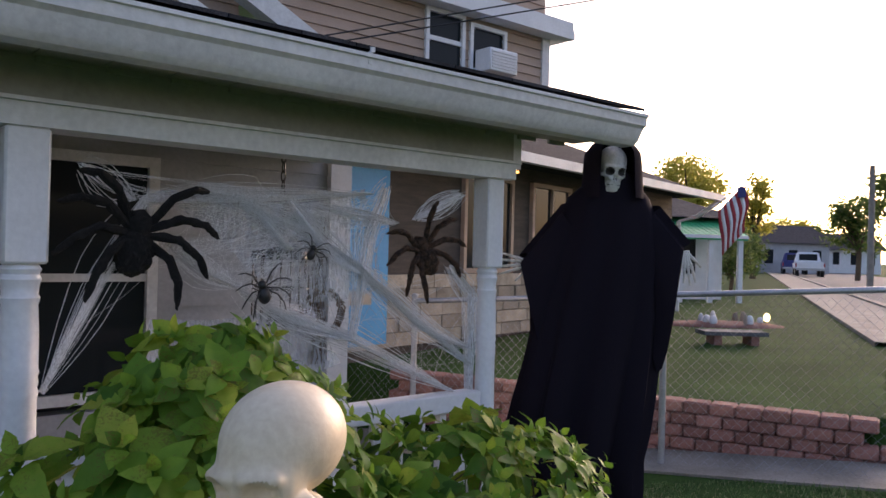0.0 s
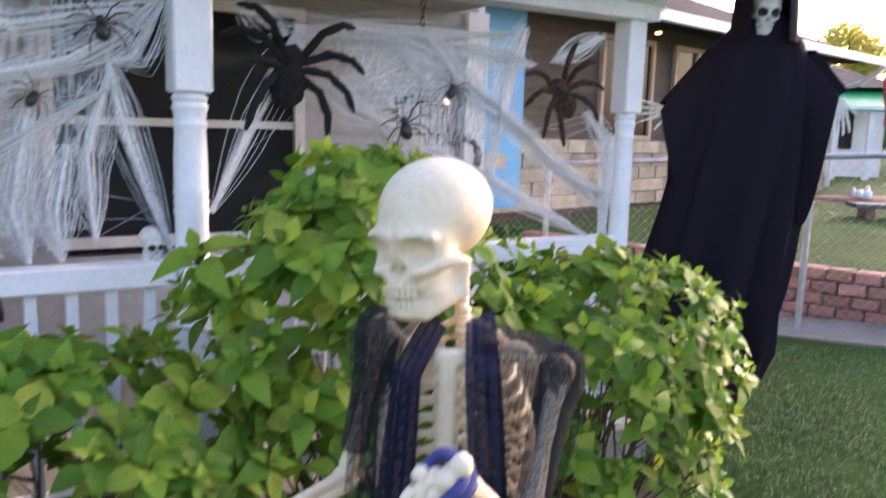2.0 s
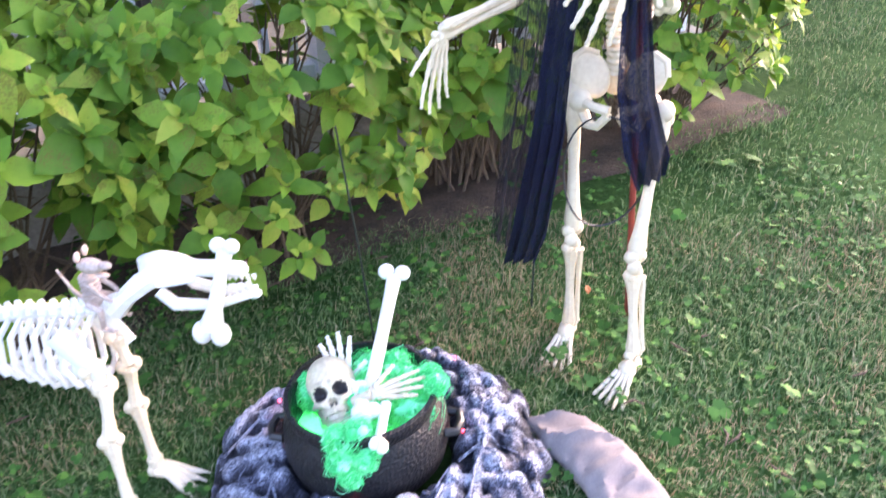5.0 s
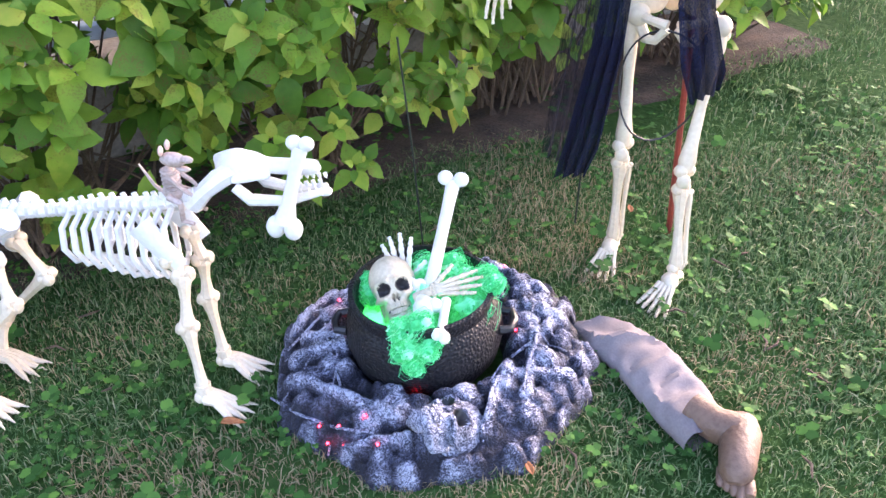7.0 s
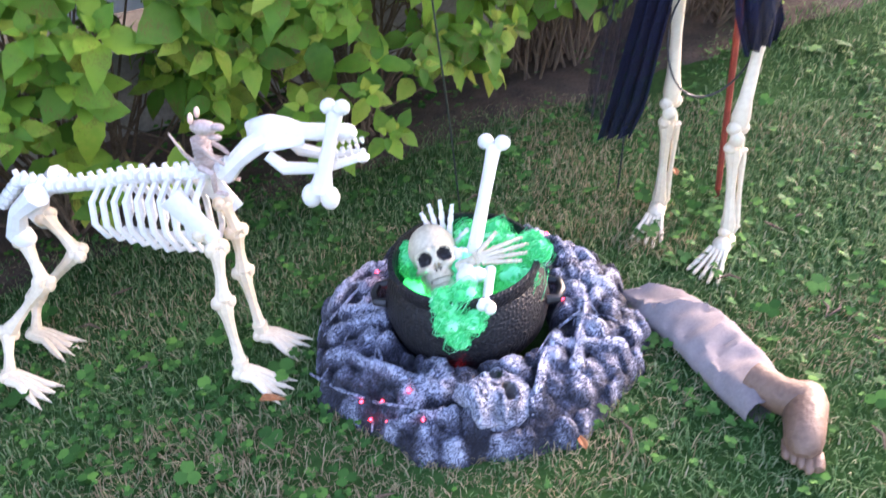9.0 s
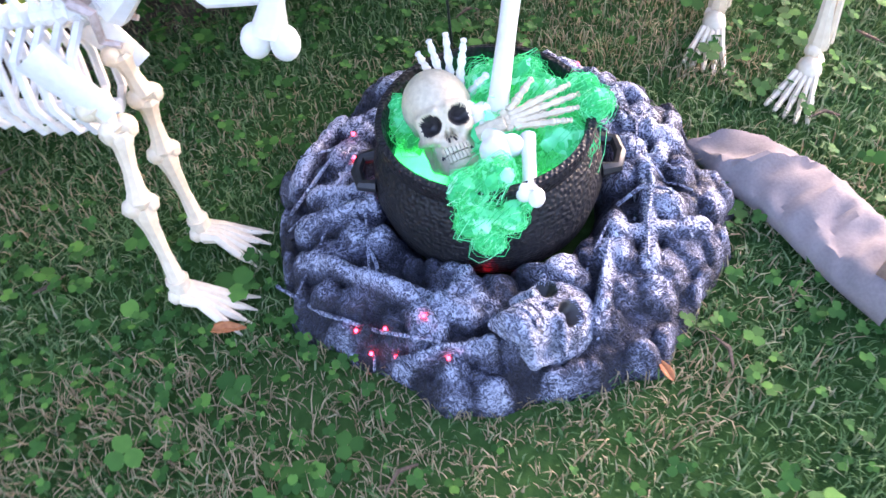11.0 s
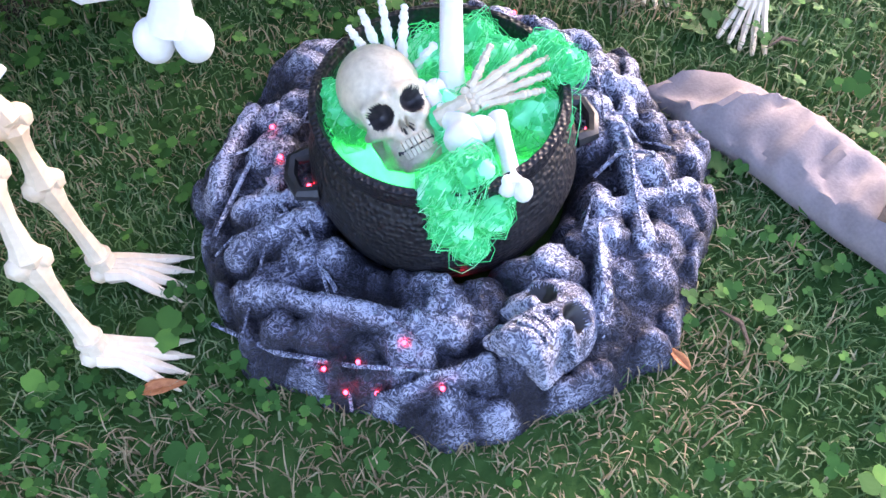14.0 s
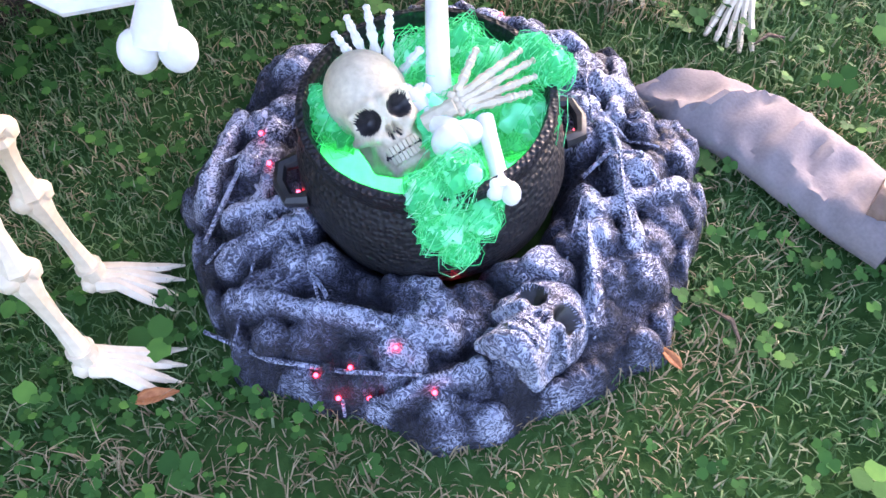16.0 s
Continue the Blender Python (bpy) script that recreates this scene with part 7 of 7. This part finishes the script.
def blades(name, n, x0, x1, y0, y1, h0, h1, w, seed, mat, label):
    r = np.random.RandomState(seed)
    x, y = r.uniform(x0, x1, n), r.uniform(y0, y1, n)
    lx = (x + 1.22) * 0.761 + (y - 2.38) * 0.649
    ly = -(x + 1.22) * 0.649 + (y - 2.38) * 0.761
    inside = ((ly > -0.75) & (lx < 2.1)) | (np.hypot(x - CX, y - CY) < 0.2)
    s = (x - WALL_A.x) * WALL_N.x + (y - WALL_A.y) * WALL_N.y
    worn = sum(np.exp(-((x - px) ** 2 + (y - py) ** 2) / pr ** 2) for px, py, pr in STRAW)
    patch = np.sin(x * 5.1 + 1.3 * np.sin(y * 3.7)) * np.cos(y * 4.3 + x) + r.normal(0, 0.5, n)
    keep = ~inside & (s < -0.76) & ((np.sin(x * 3.3 + 2 * np.sin(y * 2.9 + 1)) * np.cos(y * 3.1 - x * 1.7) + r.normal(0, 0.3, n) - 1.6 * worn < 0.0) & (r.uniform(0, 1, n) < 0.55 + worn) if name == 'dry_grass' else ((patch > -1.2) & (r.uniform(0, 1, n) > 0.75 * worn) & ((np.sin(x * 3.3 + 2 * np.sin(y * 2.9 + 1)) * np.cos(y * 3.1 - x * 1.7) > -0.25) | (r.uniform(0, 1, n) < 0.6))))
    x, y, patch = x[keep], y[keep], patch[keep]
    m = len(x)
    z = 0.075 * x - 0.01 * y - 0.055
    h = r.uniform(h0, h1, m) * (0.75 + 0.2 * np.clip(patch, -1, 1.5))
    a, ln = r.uniform(0, 6.283, m), r.uniform(0.2, 1.3, m)
    dx, dy = np.cos(a), np.sin(a)
    ww = w * r.uniform(0.6, 1.2, m)
    P = np.stack([x, y, z - 0.004], -1)
    side = np.stack([-dy, dx, np.zeros(m)], -1) * ww[:, None]
    mid = P + np.stack([dx * ln * h * 0.3, dy * ln * h * 0.3, h * 0.62], -1)
    tip = P + np.stack([dx * ln * h, dy * ln * h, h * (1 - 0.25 * ln)], -1)
    vs = np.stack([P - side, P + side, mid - side * 0.8, mid + side * 0.8, tip], 1).reshape(-1, 3)
    k = np.arange(m)[:, None] * 5
    q = np.concatenate([k + np.array([[0, 1, 3]]), k + np.array([[0, 3, 2]]), k + np.array([[2, 3, 4]])], 0)
    ob = new(name, raw(name, vs, q, mat, False))
    return tagged(ob, label, "grass", kind="stuff")


blades("grass", 95000, -2.0, 0.9, -0.35, 1.9, 0.018, 0.045, 0.0017, 1, M_GRASS, "short green lawn grass with dry blades")
blades("grass", 60000, 0.0, 3.0, 0.6, 5.6, 0.025, 0.055, 0.0028, 2, M_GRASS, "short green lawn grass further off")
M_DRYGRASS = leafy("dry_grass", [(0.0, (0.2, 0.15, 0.08)), (1.0, (0.42, 0.34, 0.2))], 0.8, 0.2)
blades("dry_grass", 60000, -2.0, 0.9, -0.3, 1.9, 0.025, 0.05, 0.0014, 3, M_DRYGRASS, "dry straw-coloured grass blades in the lawn")
# clover: three rounded leaflets on a short stalk
rc = np.random.RandomState(8)
vs, fs = [], []
for k in range(8000):
    x, y = rc.uniform(-2.0, 1.8), rc.uniform(-0.3, 2.4)
    if noise.noise(Vector((x * 2.2, y * 2.2, 1.0))) + rc.normal(0, 0.25) < 0.05 or math.hypot(x - CX, y - CY) < 0.36:
        continue
    z = 0.075 * x - 0.01 * y - 0.055 + rc.uniform(0.012, 0.035)
    big = rc.uniform(1.6, 2.4) if rc.rand() < 0.07 else 1.0
    s, ph = rc.uniform(0.004, 0.0085) * big, rc.uniform(0, 6.28)
    tx, ty = rc.uniform(-0.4, 0.4, 2)
    for i in range(3):
        a = ph + i * 2.094
        cx_, cy_ = x + math.cos(a) * s, y + math.sin(a) * s
        b0 = len(vs)
        for j in range(10):
            t = a + j * 0.62832
            rr_ = s * (0.72 if j == 0 else 0.98 if j in (1, 9) else 0.95)
            px_, py_ = cx_ + math.cos(t) * rr_, cy_ + math.sin(t) * rr_
            vs.append((px_, py_, z + tx * (px_ - x) + ty * (py_ - y)))
        fs.append(tuple(range(b0, b0 + 10)))
tagged(new("clover", raw("clover", vs, fs, M_CLOVER, False)), "patches of small green clover in the lawn", "clover", kind="stuff")
rnd = random.Random(77)
bm = B()
for k in range(40):
    x, y = rnd.uniform(-1.8, 0.8), rnd.uniform(-0.2, 1.6)
    z = 0.075 * x - 0.01 * y - 0.055 + 0.02
    a = rnd.uniform(0, 6.28)
    tube(bm, [V(x, y, z), V(x + 0.03 * math.cos(a), y + 0.03 * math.sin(a), z + 0.006), V(x + 0.06 * math.cos(a + 0.3), y + 0.06 * math.sin(a + 0.3), z)], [0.002, 0.004, 0.001], 4)
tagged(solid("fallen_leaves", bm, M_BARK, Matrix(), "brown curled leaves fallen on the lawn", "leaves"), kind="stuff")


def fallen_leaf(x, y, rz, size, mat, label):
    """A dry curled blade lying on the grass."""
    bm = B()
    v, f = leaf_verts(size, size * 0.34, 0.05, 0.3)
    vs_ = [bm.verts.new(q) for q in v]
    for q in f:
        bm.faces.new([vs_[i] for i in q])
    ob = solid("fallen_leaf", bm, mat, on_lawn(x, y, rz, 0.024), label, "leaf", "fallen leaves")
    ob.modifiers.new("thick", "SOLIDIFY").thickness = 0.0008


M_RUST = mk("rust_dry_leaf", (0.32, 0.1, 0.03), (0.5, 0.2, 0.07), 0.7, 40, 200, 0.3)
fallen_leaf(-0.99, 0.33, -80, 0.065, M_RUST, "curled rust-orange dry leaf beside the dog's paw")
fallen_leaf(-0.27, 0.3, 30, 0.045, M_RUST, "small tan dry leaf in the straw")
fallen_leaf(-0.1, 1.35, 10, 0.05, M_RUST, "small tan dry leaf behind the skeleton's feet")

# thin plant stakes at the edge of the bed
M_STAKE = mk("dark_green_coated_wire", (0.008, 0.016, 0.012), (0.02, 0.03, 0.024), 0.4, 20, 120, 0.1)
for foot_, top_, lab_ in (((-0.69, 1.09, -0.14), (-0.755, 1.08, 0.54), "thin dark green wire stake at the edge of the hedge"), ((-0.264, 1.3, -0.12), (-0.275, 1.3, 0.3), "thin dark wire stake behind the shawl")):
    bm = B()
    tube(bm, [foot_, Vector(foot_).lerp(Vector(top_), 0.5) + V(0.004, 0, 0), top_], 0.0028, 8)
    ell(bm, top_, (0.0034, 0.0034, 0.004), None, 8, 6)
    solid("plant_stake", bm, M_STAKE, Matrix(), lab_, "stake", "plant stakes")
